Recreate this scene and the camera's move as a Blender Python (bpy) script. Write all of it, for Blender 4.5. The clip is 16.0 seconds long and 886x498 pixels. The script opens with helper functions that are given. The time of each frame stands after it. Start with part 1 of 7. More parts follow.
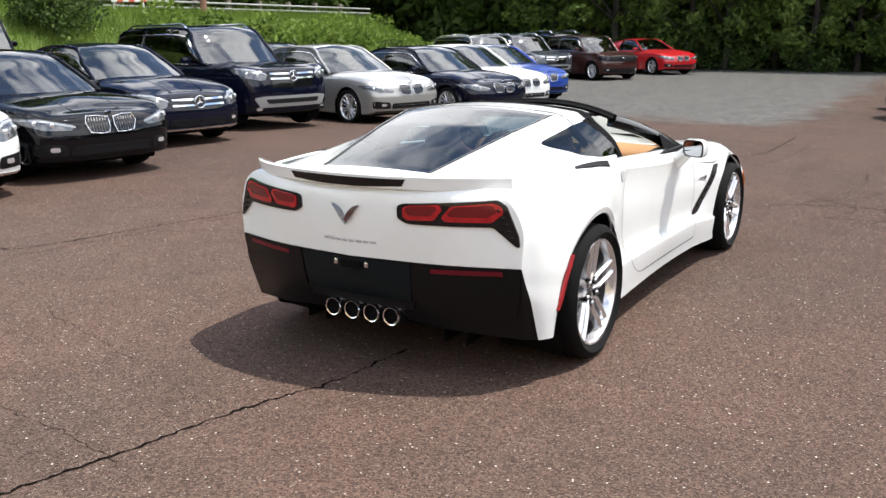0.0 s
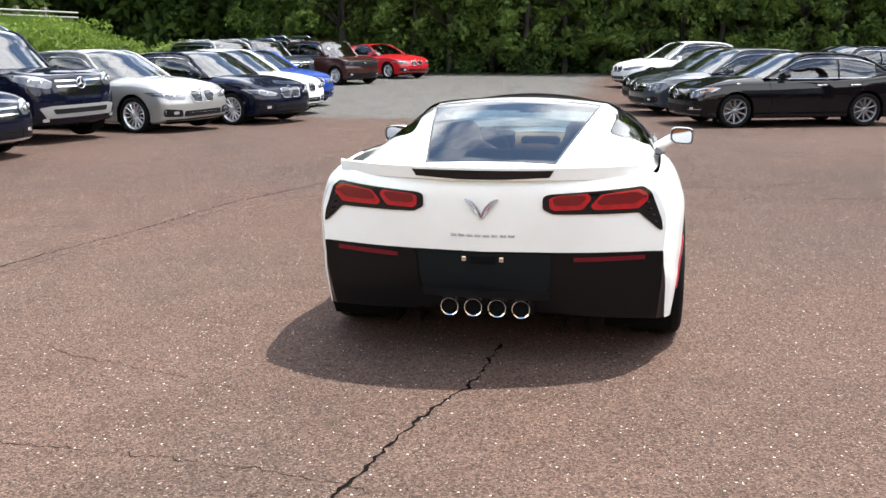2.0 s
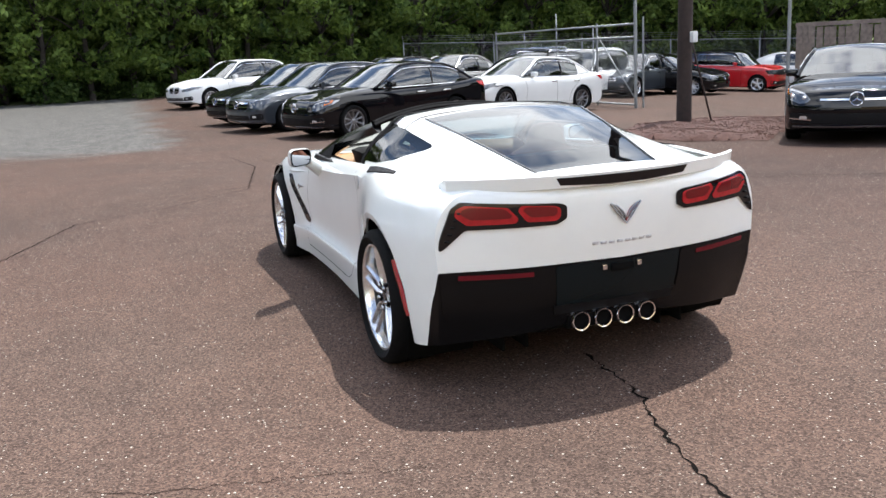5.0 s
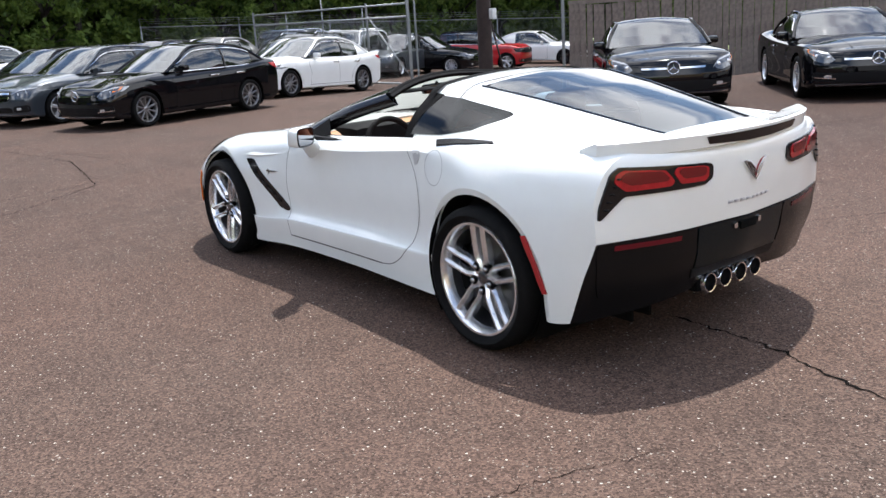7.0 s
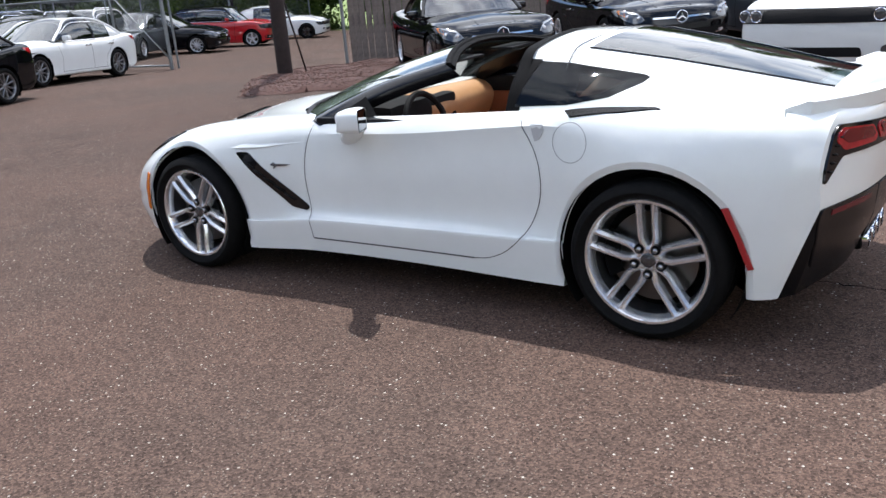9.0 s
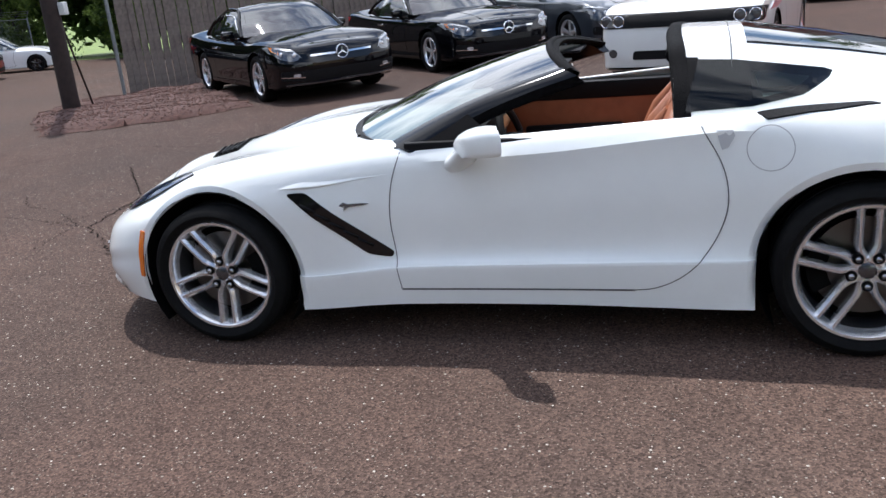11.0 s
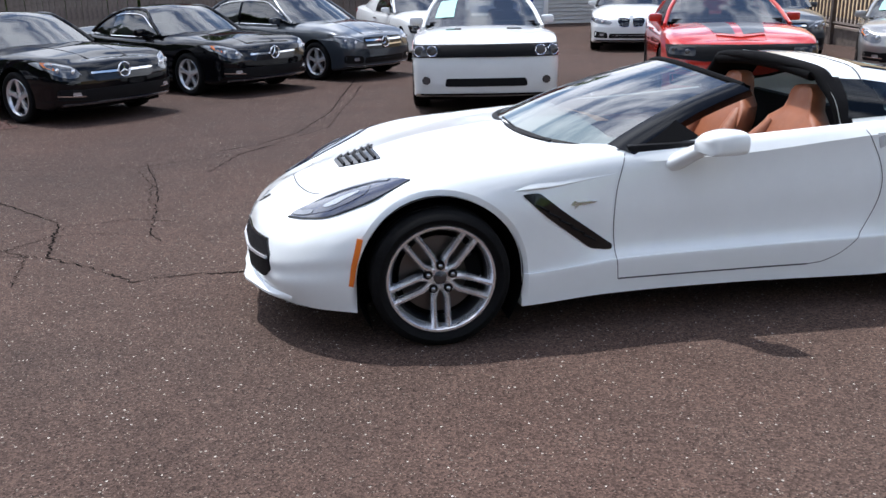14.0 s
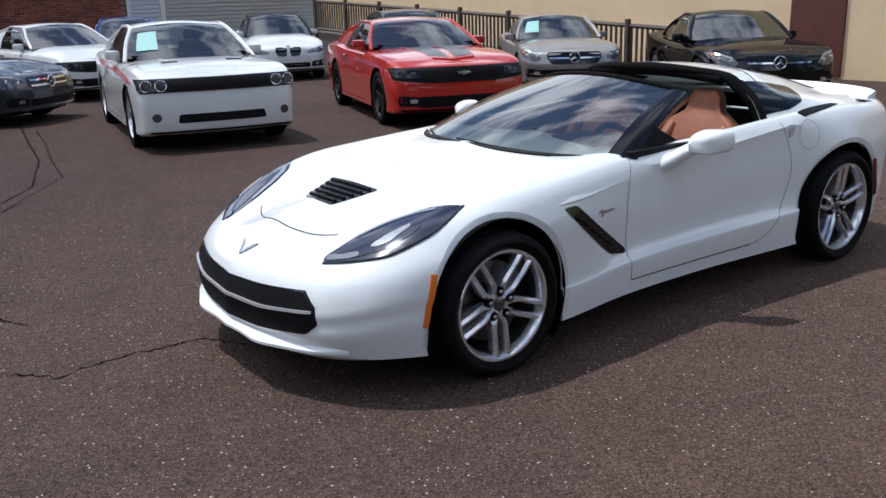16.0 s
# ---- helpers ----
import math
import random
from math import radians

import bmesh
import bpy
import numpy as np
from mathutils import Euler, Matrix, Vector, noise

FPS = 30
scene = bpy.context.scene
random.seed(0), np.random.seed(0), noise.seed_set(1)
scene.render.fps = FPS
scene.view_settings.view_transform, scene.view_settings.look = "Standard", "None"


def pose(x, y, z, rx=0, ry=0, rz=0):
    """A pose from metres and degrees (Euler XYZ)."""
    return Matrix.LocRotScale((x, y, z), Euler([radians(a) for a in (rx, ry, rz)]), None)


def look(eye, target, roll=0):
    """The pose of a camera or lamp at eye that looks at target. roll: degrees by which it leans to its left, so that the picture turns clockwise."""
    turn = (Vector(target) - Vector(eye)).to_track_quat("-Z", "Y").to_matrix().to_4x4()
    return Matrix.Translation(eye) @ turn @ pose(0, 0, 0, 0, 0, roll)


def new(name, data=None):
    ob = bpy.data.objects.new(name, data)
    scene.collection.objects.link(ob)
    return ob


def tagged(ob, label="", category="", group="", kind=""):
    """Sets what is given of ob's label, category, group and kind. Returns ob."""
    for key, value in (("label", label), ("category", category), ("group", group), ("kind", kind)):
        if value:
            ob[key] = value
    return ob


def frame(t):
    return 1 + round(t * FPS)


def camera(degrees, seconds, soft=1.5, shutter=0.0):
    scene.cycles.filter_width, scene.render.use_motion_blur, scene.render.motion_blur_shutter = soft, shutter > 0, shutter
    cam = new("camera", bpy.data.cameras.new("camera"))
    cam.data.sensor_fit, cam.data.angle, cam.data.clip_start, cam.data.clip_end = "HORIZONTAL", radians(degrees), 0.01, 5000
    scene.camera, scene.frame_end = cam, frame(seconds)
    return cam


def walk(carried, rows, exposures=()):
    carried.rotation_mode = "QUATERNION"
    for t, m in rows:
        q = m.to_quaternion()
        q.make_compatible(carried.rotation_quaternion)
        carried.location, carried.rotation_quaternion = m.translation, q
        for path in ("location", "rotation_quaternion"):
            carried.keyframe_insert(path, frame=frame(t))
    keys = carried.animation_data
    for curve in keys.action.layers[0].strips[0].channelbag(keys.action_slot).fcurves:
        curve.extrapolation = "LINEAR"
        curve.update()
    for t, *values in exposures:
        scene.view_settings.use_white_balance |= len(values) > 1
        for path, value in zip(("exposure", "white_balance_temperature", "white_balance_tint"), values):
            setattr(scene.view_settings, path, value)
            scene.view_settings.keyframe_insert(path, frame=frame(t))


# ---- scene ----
cam = camera(52.7, 16.0)
PATH = [
    (0, (2.501, -5.404, 1.574), (1.484, -3.744, 1.116), -0.6),
    (0.5, (2.067, -5.702, 1.581), (1.243, -3.938, 1.121), -0.8),
    (1, (1.607, -5.847, 1.567), (0.899, -4.03, 1.122), -0.4),
    (1.5, (1.129, -6.038, 1.557), (0.568, -4.174, 1.097), -0.1),
    (2, (0.669, -6.125, 1.534), (0.259, -4.22, 1.083), -0.7),
    (2.5, (0.18, -6.191, 1.549), (-0.081, -4.264, 1.085), -0.8),
    (3, (-0.307, -6.231, 1.548), (-0.394, -4.293, 1.058), -1.2),
    (3.5, (-0.775, -6.094, 1.545), (-0.693, -4.15, 1.08), -2.0),
    (4, (-1.235, -5.942, 1.548), (-0.907, -4.022, 1.092), -2.6),
    (4.5, (-1.622, -5.695, 1.534), (-1.114, -3.808, 1.109), -3.1),
    (5, (-2.049, -5.513, 1.54), (-1.39, -3.677, 1.098), -3.1),
    (5.2, (-2.205, -5.416, 1.544), (-1.486, -3.606, 1.091), -3.6),
    (7.3, (-3.588, -4.168, 1.525), (-2.331, -2.701, 1.006), -3.8),
    (7.5, (-3.698, -4.01, 1.547), (-2.385, -2.597, 1.019), -4.0),
    (8, (-3.88, -3.562, 1.546), (-2.464, -2.259, 0.998), -4.0),
    (8.5, (-4.098, -3.109, 1.564), (-2.596, -1.915, 1.0), -4.5),
    (9, (-4.224, -2.641, 1.565), (-2.654, -1.559, 0.963), -4.9),
    (9.2, (-4.232, -2.447, 1.597), (-2.629, -1.417, 0.988), -5.1),
    (11.3, (-4.308, -0.502, 1.588), (-2.454, -0.063, 0.979), -5.3),
    (11.5, (-4.291, -0.327, 1.601), (-2.418, 0.021, 0.991), -4.8),
    (12, (-4.417, 0.126, 1.612), (-2.527, 0.288, 0.979), -4.3),
    (12.5, (-4.507, 0.579, 1.613), (-2.609, 0.652, 0.985), -3.9),
    (13, (-4.62, 1.044, 1.627), (-2.722, 0.961, 1.001), -2.2),
    (13.5, (-4.715, 1.522, 1.651), (-2.828, 1.309, 1.022), -1.1),
    (14, (-4.701, 2.005, 1.675), (-2.82, 1.677, 1.081), -1.1),
    (14.5, (-4.629, 2.495, 1.702), (-2.789, 1.933, 1.153), -1.7),
    (15, (-4.387, 2.938, 1.703), (-2.636, 2.114, 1.198), -1.7),
    (15.5, (-4.11, 3.418, 1.693), (-2.47, 2.401, 1.168), -1.7),
    (16, (-3.712, 3.763, 1.644), (-2.167, 2.616, 1.097), -1.5),
]
walk(cam, [(t, look(eye, target, roll)) for t, eye, target, roll in PATH],
     [(0, .72, 6500, 10), (1, 1.24, 6500, 10), (2.5, 1.18, 6480, 10), (4, .98, 6400, 10), (5, .95, 6350, 10), (7.5, .72, 6200, 11), (9, .60, 6080, 11),
      (12.5, .36, 5980, 12), (14.2, .28, 5900, 12), (15.3, -.02, 5870, 12), (16, -.27, 5850, 12)])
from mathutils.bvhtree import BVHTree

# ---- world, sun, exposure ----
SUN_EL, SUN_AZ = radians(67), math.atan2(0.34, 0.22)   # the azimuth runs clockwise from +y
world = bpy.data.worlds.new("sky")
scene.world = world
world.use_nodes = True
wn, wl = world.node_tree.nodes, world.node_tree.links
wn.clear()
w_out = wn.new("ShaderNodeOutputWorld")
w_bg = wn.new("ShaderNodeBackground")
w_sky = wn.new("ShaderNodeTexSky")
w_sky.sky_type, w_sky.sun_disc = "NISHITA", False
w_sky.sun_elevation, w_sky.sun_rotation = SUN_EL, SUN_AZ
w_sky.air_density, w_sky.dust_density = 1.0, 0.6
w_tc = wn.new("ShaderNodeTexCoord")
w_map = wn.new("ShaderNodeMapping")
w_map.inputs["Scale"].default_value = (1.0, 1.0, 2.2)
w_noise = wn.new("ShaderNodeTexNoise")
w_noise.inputs["Scale"].default_value = 2.6
w_noise.inputs["Detail"].default_value = 9.0
w_noise.inputs["Roughness"].default_value = 0.58
w_ramp = wn.new("ShaderNodeValToRGB")
w_ramp.color_ramp.elements[0].position, w_ramp.color_ramp.elements[1].position = 0.455, 0.580
w_mix = wn.new("ShaderNodeMixRGB")
w_mix.inputs["Color2"].default_value = (13.0, 13.2, 13.6, 1)
wl.new(w_tc.outputs["Generated"], w_map.inputs["Vector"])
wl.new(w_map.outputs["Vector"], w_noise.inputs["Vector"])
w_side = wn.new("ShaderNodeVectorMath")           # the clouds thicken towards the east and the north
w_side.operation = "DOT_PRODUCT"
w_side.inputs[1].default_value = (0.060, 0.024, 0.0)
w_low = wn.new("ShaderNodeSeparateXYZ")           # and close up towards the horizon, added to fill the car's shaded side
w_haze = wn.new("ShaderNodeMapRange")
w_haze.inputs["From Min"].default_value, w_haze.inputs["From Max"].default_value = 0.42, 0.0
w_haze.inputs["To Min"].default_value, w_haze.inputs["To Max"].default_value = 0.0, 0.15
w_bank = wn.new("ShaderNodeMath")
w_sum = wn.new("ShaderNodeMath")
wl.new(w_tc.outputs["Generated"], w_side.inputs[0])
wl.new(w_tc.outputs["Generated"], w_low.inputs[0])
wl.new(w_low.outputs["Z"], w_haze.inputs["Value"])
wl.new(w_side.outputs["Value"], w_sum.inputs[0])
wl.new(w_haze.outputs[0], w_sum.inputs[1])
wl.new(w_sum.outputs[0], w_bank.inputs[0])
wl.new(w_noise.outputs["Fac"], w_bank.inputs[1])
wl.new(w_bank.outputs[0], w_ramp.inputs["Fac"])
wl.new(w_ramp.outputs["Color"], w_mix.inputs["Fac"])
wl.new(w_sky.outputs["Color"], w_mix.inputs["Color1"])
wl.new(w_mix.outputs["Color"], w_bg.inputs["Color"])
w_bg.inputs["Strength"].default_value = 0.136
wl.new(w_bg.outputs["Background"], w_out.inputs["Surface"])

sun = new("sun", bpy.data.lights.new("sun", "SUN"))
sun.data.energy, sun.data.angle, sun.data.color = 4.1, radians(0.6), (1.0, 0.95, 0.88)
sun.matrix_world = look((34, 22, 98), (0, 0, 0))

# ---- materials ----
MATS = {}


def mat(name, color=(0.5, 0.5, 0.5), rough=0.5, metal=0.0, coat=0.0, var=0.0, scale=8.0, bump=0.0, bscale=60.0,
        spec=0.5, color2=None, detail=6.0, emit=0.0):
    """A principled material with colour variation at two scales and a fine relief."""
    if name in MATS:
        return MATS[name]
    m = bpy.data.materials.new(name)
    m.use_nodes = True
    nt = m.node_tree
    b = nt.nodes["Principled BSDF"]
    b.inputs["Base Color"].default_value = (*color, 1)
    b.inputs["Roughness"].default_value = rough
    b.inputs["Metallic"].default_value = metal
    b.inputs["Coat Weight"].default_value = coat
    b.inputs["Coat Roughness"].default_value = 0.03
    b.inputs["Specular IOR Level"].default_value = spec
    if emit:
        b.inputs["Emission Color"].default_value = (*color, 1)
        b.inputs["Emission Strength"].default_value = emit
    tc = nt.nodes.new("ShaderNodeTexCoord")
    if var or color2:
        n1 = nt.nodes.new("ShaderNodeTexNoise")
        n1.inputs["Scale"].default_value = scale
        n1.inputs["Detail"].default_value = detail
        n1.inputs["Roughness"].default_value = 0.65
        nt.links.new(tc.outputs["Object"], n1.inputs["Vector"])
        rp = nt.nodes.new("ShaderNodeValToRGB")
        rp.color_ramp.elements[0].position, rp.color_ramp.elements[1].position = 0.3, 0.7
        c2 = color2 or tuple(c * (1 + var) for c in color)
        c1 = color if color2 else tuple(c * (1 - var) for c in color)
        rp.color_ramp.elements[0].color = (*c1, 1)
        rp.color_ramp.elements[1].color = (*c2, 1)
        nt.links.new(n1.outputs["Fac"], rp.inputs["Fac"])
        nt.links.new(rp.outputs["Color"], b.inputs["Base Color"])
    if bump:
        n2 = nt.nodes.new("ShaderNodeTexNoise")
        n2.inputs["Scale"].default_value = bscale
        n2.inputs["Detail"].default_value = 4.0
        nt.links.new(tc.outputs["Object"], n2.inputs["Vector"])
        bp = nt.nodes.new("ShaderNodeBump")
        bp.inputs["Strength"].default_value = bump
        bp.inputs["Distance"].default_value = 0.01
        nt.links.new(n2.outputs["Fac"], bp.inputs["Height"])
        nt.links.new(bp.outputs["Normal"], b.inputs["Normal"])
    MATS[name] = m
    return m


def paint(name, color, metal=0.0, rough=0.35, coat=1.0, spec=0.15):
    """Car paint: coloured base under a clear coat."""
    return mat("paint_" + name, color, rough=rough, metal=metal, coat=coat, var=0.03, scale=3.0, spec=spec)


def glass_mat(name, tint, ior=2.0):
    """A thin pane: mostly clear tint with a mirror-like surface by Fresnel."""
    if name in MATS:
        return MATS[name]
    m = bpy.data.materials.new(name)
    m.use_nodes = True
    nt = m.node_tree
    nt.nodes.clear()
    out = nt.nodes.new("ShaderNodeOutputMaterial")
    tr = nt.nodes.new("ShaderNodeBsdfTransparent")
    tr.inputs["Color"].default_value = (*tint, 1)
    gl = nt.nodes.new("ShaderNodeBsdfGlossy")
    gl.inputs["Roughness"].default_value = 0.015
    face = nt.nodes.new("ShaderNodeLayerWeight")
    face.inputs["Blend"].default_value = 0.5
    power = nt.nodes.new("ShaderNodeMath")
    power.operation = "POWER"
    power.inputs[1].default_value = 5.0
    nt.links.new(face.outputs["Facing"], power.inputs[0])
    f0 = ((ior - 1) / (ior + 1)) ** 2
    rise = nt.nodes.new("ShaderNodeMath")
    rise.operation = "MULTIPLY_ADD"
    rise.inputs[1].default_value, rise.inputs[2].default_value = 1 - f0, f0
    nt.links.new(power.outputs[0], rise.inputs[0])
    mx = nt.nodes.new("ShaderNodeMixShader")
    nt.links.new(rise.outputs[0], mx.inputs["Fac"])
    nt.links.new(tr.outputs["BSDF"], mx.inputs[1])
    nt.links.new(gl.outputs["BSDF"], mx.inputs[2])
    nt.links.new(mx.outputs["Shader"], out.inputs["Surface"])
    MATS[name] = m
    return m


WHITE = paint("white", (0.775, 0.80, 0.79))
BLACK_TRIM = mat("black_trim", (0.008, 0.008, 0.009), rough=0.5, bump=0.15, bscale=300, spec=0.12)
MESH_BLACK = mat("grille_black", (0.006, 0.006, 0.007), rough=0.6, spec=0.12, bump=0.4, bscale=260)
GLOSS_BLACK = mat("gloss_black", (0.005, 0.005, 0.006), rough=0.10, spec=0.5)
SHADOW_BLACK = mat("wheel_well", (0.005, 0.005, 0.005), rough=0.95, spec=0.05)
RUBBER = mat("rubber", (0.006, 0.006, 0.0062), spec=0.10, rough=0.75, var=0.25, scale=30, bump=0.3, bscale=150)
SILVER = mat("wheel_silver", (0.70, 0.71, 0.73), rough=0.20, metal=0.65, coat=0.6)
CHROME = mat("chrome", (0.80, 0.80, 0.82), rough=0.08, metal=1.0)
DISC = mat("brake_steel", (0.13, 0.125, 0.12), rough=0.4, metal=1.0)
TINT = glass_mat("tinted_glass", (0.20, 0.23, 0.24))
DARKTINT = glass_mat("privacy_glass", (0.06, 0.07, 0.08))
TAN = mat("tan_leather", (0.29, 0.098, 0.042), rough=0.5, var=0.12, scale=14, bump=0.25, bscale=220)
TAN_DASH = mat("tan_dash", (0.50, 0.27, 0.12), rough=0.55, var=0.08, scale=10, bump=0.2, bscale=260)
CABIN = mat("dark_cabin", (0.012, 0.012, 0.0135), rough=0.7, var=0.2, scale=12, spec=0.12)
BEIGE_CABIN = mat("beige_cabin", (0.33, 0.27, 0.20), rough=0.7, var=0.12, scale=12)
RED_LENS = mat("red_lens", (0.36, 0.007, 0.012), rough=0.12, coat=0.6, var=0.25, scale=40)
RED_LENS_DARK = mat("red_lens_dark", (0.13, 0.004, 0.006), rough=0.2, coat=0.35)
RED_REFLECTOR = mat("red_reflector", (0.32, 0.01, 0.015), rough=0.25, coat=0.6, bump=0.3, bscale=400)
AMBER = mat("amber_lens", (0.75, 0.18, 0.015), rough=0.2, coat=0.8, bump=0.2, bscale=300)


# ---- mesh helpers ----
def part(name, bm, material, parent=None, label="", smooth=True, angle=40):
    """Links a bmesh as one mesh object under a thing or a part."""
    me = bpy.data.meshes.new(name)
    bmesh.ops.recalc_face_normals(bm, faces=bm.faces[:])
    if smooth:
        for e in bm.edges:
            if len(e.link_faces) == 2 and e.calc_face_angle(0.0) > radians(angle):
                e.smooth = False
    bm.to_mesh(me)
    bm.free()
    for mm in (material if isinstance(material, (list, tuple)) else [material]):
        me.materials.append(mm)
    me.polygons.foreach_set("use_smooth", [smooth] * len(me.polygons))
    ob = new(name, me)
    ob.parent = parent
    if label:
        tagged(ob, label)
    return ob


def thing(name, m, label, category, group=""):
    ob = new(name)
    ob.matrix_world = m
    ob.empty_display_size = 0.2
    return tagged(ob, label, category, group)


def box(bm, x0, x1, y0, y1, z0, z1, bevel=0.0, m=None):
    r = bmesh.ops.create_cube(bm, size=1)
    vs = r["verts"]
    bmesh.ops.scale(bm, vec=(x1 - x0, y1 - y0, z1 - z0), verts=vs)
    bmesh.ops.translate(bm, vec=((x0 + x1) / 2, (y0 + y1) / 2, (z0 + z1) / 2), verts=vs)
    if bevel:
        es = list({e for v in vs for e in v.link_edges})
        rr = bmesh.ops.bevel(bm, geom=es, offset=bevel, segments=2, affect="EDGES", profile=0.6)
        vs = list({v for f in rr["faces"] for v in f.verts} | {v for v in vs if v.is_valid})
    if m is not None:
        bmesh.ops.transform(bm, matrix=m, verts=[v for v in vs if v.is_valid])
    return vs


def tube(bm, pts, r, seg=10, close=False, flat=1.0):
    """A round bar along points; r a number or a list. flat squashes it across."""
    pts = [Vector(p) for p in pts]
    n = len(pts)
    rings = []
    for i, p in enumerate(pts):
        a = pts[i - 1] if (i or close) else p
        c = pts[(i + 1) % n] if (i < n - 1 or close) else p
        d = (c - a).normalized()
        up = Vector((0, 0, 1)) if abs(d.z) < 0.95 else Vector((0, 1, 0))
        s = d.cross(up).normalized()
        u = s.cross(d).normalized()
        rr = r[i] if isinstance(r, (list, tuple)) else r
        rings.append([bm.verts.new(p + (s * math.cos(k * math.tau / seg) + u * flat * math.sin(k * math.tau / seg)) * rr) for k in range(seg)])
    for i in range(n if close else n - 1):
        a, c = rings[i], rings[(i + 1) % n]
        for k in range(seg):
            bm.faces.new((a[k], a[(k + 1) % seg], c[(k + 1) % seg], c[k]))
    if not close:
        bm.faces.new(rings[0][::-1])
        bm.faces.new(rings[-1])


def lathe_x(bm, prof, seg=40, arc=(0, math.tau)):
    """Turns a profile of (x, r) about the x axis."""
    full = abs(arc[1] - arc[0] - math.tau) < 1e-6
    cnt = seg if full else seg + 1
    rings = [[bm.verts.new((x, r * math.cos(arc[0] + (arc[1] - arc[0]) * k / seg), r * math.sin(arc[0] + (arc[1] - arc[0]) * k / seg)))
              for k in range(cnt)] for x, r in prof]
    for a, c in zip(rings, rings[1:]):
        for k in range(seg):
            bm.faces.new((a[k], a[(k + 1) % cnt], c[(k + 1) % cnt], c[k]))


def spline(knots, n):
    """Catmull-Rom through rows of knots, n steps to each span."""
    k = np.array(knots, float)
    k = np.vstack([2 * k[0] - k[1], k, 2 * k[-1] - k[-2]])
    out = []
    for i in range(1, len(k) - 2):
        for j in range(n):
            t = j / n
            p0, p1, p2, p3 = k[i - 1:i + 3]
            out.append(0.5 * (2 * p1 + (p2 - p0) * t + (2 * p0 - 5 * p1 + 4 * p2 - p3) * t * t + (3 * p1 - p0 - 3 * p2 + p3) * t ** 3))
    out.append(k[-2])
    return np.array(out)


def half_shell(rails, ns, nr, corner=0, folds=()):
    """A grid from longitudinal rails of equal knot counts: ns steps along, nr across; corner: a knot where every rail breaks; folds: rails that stay creases. Returns grid[across][along]."""
    def line(r):
        return spline(r, ns) if not corner else np.vstack([spline(r[:corner + 1], ns)[:-1], spline(r[corner:], ns)])
    along = np.array([line(r) for r in rails])
    cuts = [0, *folds, len(rails) - 1]

    def across(col):
        return np.vstack([spline(col[a:b + 1], nr)[(1 if a else 0):] for a, b in zip(cuts, cuts[1:])])
    grid = np.array([across(along[:, j]) for j in range(along.shape[1])])
    grid = grid.transpose(1, 0, 2)
    grid[:, :, 0] = np.maximum(grid[:, :, 0], 0)
    return grid


def arch_reach(co, ay, az, ar):
    """How far a point lies from a wheel arch's edge: a half circle with straight legs; negative inside."""
    if abs(co.x) < 0.5:
        return 1.0
    return (math.hypot(co.y - ay, co.z - az) if co.z > az else abs(co.y - ay)) - ar


def cut_ring(bm, ay, az, ar):
    """Splits the faces of a body along the outline of an arch; the new edges are creases."""
    bound = []
    for e in bm.edges[:]:
        a, b = e.verts
        da, db = arch_reach(a.co, ay, az, ar), arch_reach(b.co, ay, az, ar)
        if abs(a.co.x) < 0.5 or abs(b.co.x) < 0.5 or da * db >= 0 or min(abs(da), abs(db)) < 1e-5:
            continue
        lo, hi = 0.0, 1.0
        for _ in range(16):
            m = (lo + hi) / 2
            if arch_reach(a.co.lerp(b.co, m), ay, az, ar) * da > 0:
                lo = m
            else:
                hi = m
        bound.append(bmesh.utils.edge_split(e, a, (lo + hi) / 2)[1])
    for e in bmesh.ops.connect_verts(bm, verts=bound)["edges"]:
        e.smooth = False


def shell_bmesh(grid, arches=(), drop=None, lip=0.0):
    """Both halves of a body from its half grid. arches: (y, z, r) wheel openings, with a chamfer of width lip; drop(i, j) leaves a face out."""
    bm = bmesh.new()
    na, nl = grid.shape[:2]
    for sgn in (1, -1):
        vs = [[bm.verts.new((sgn * p[0], p[1], p[2])) for p in row] for row in grid]
        for i in range(na - 1):
            for j in range(nl - 1):
                if not (drop and drop(i, j)):
                    bm.faces.new([vs[i][j], vs[i][j + 1], vs[i + 1][j + 1], vs[i + 1][j]])
    bmesh.ops.delete(bm, geom=[v for v in bm.verts if not v.link_faces], context="VERTS")
    bmesh.ops.remove_doubles(bm, verts=bm.verts[:], dist=0.0008)
    bmesh.ops.dissolve_degenerate(bm, edges=bm.edges[:], dist=0.0005)
    for ay, az, ar in arches:
        cut_ring(bm, ay, az, ar)
        if lip:
            cut_ring(bm, ay, az, ar + lip)
    if arches:
        gone = [f for f in bm.faces if any(arch_reach(f.calc_center_median(), *a) < -1e-4 and all(abs(v.co.x) > 0.5 for v in f.verts) for a in arches)]
        bmesh.ops.delete(bm, geom=gone, context="FACES")
        for v in bm.verts:
            for a in arches:
                d = arch_reach(v.co, *a)
                if lip and d < lip - 1e-4 and v.co.z > 0.19:
                    v.co.x -= math.copysign(0.45 * (lip - max(d, 0)), v.co.x)
    return bm


AXES = {"left": (Vector((-4, 0, 0)), Vector((1, 0, 0))), "right": (Vector((4, 0, 0)), Vector((-1, 0, 0))),
        "front": (Vector((0, 5, 0)), Vector((0, -1, 0))), "rear": (Vector((0, -5, 0)), Vector((0, 1, 0))),
        "top": (Vector((0, 0, 4)), Vector((0, 0, -1)))}


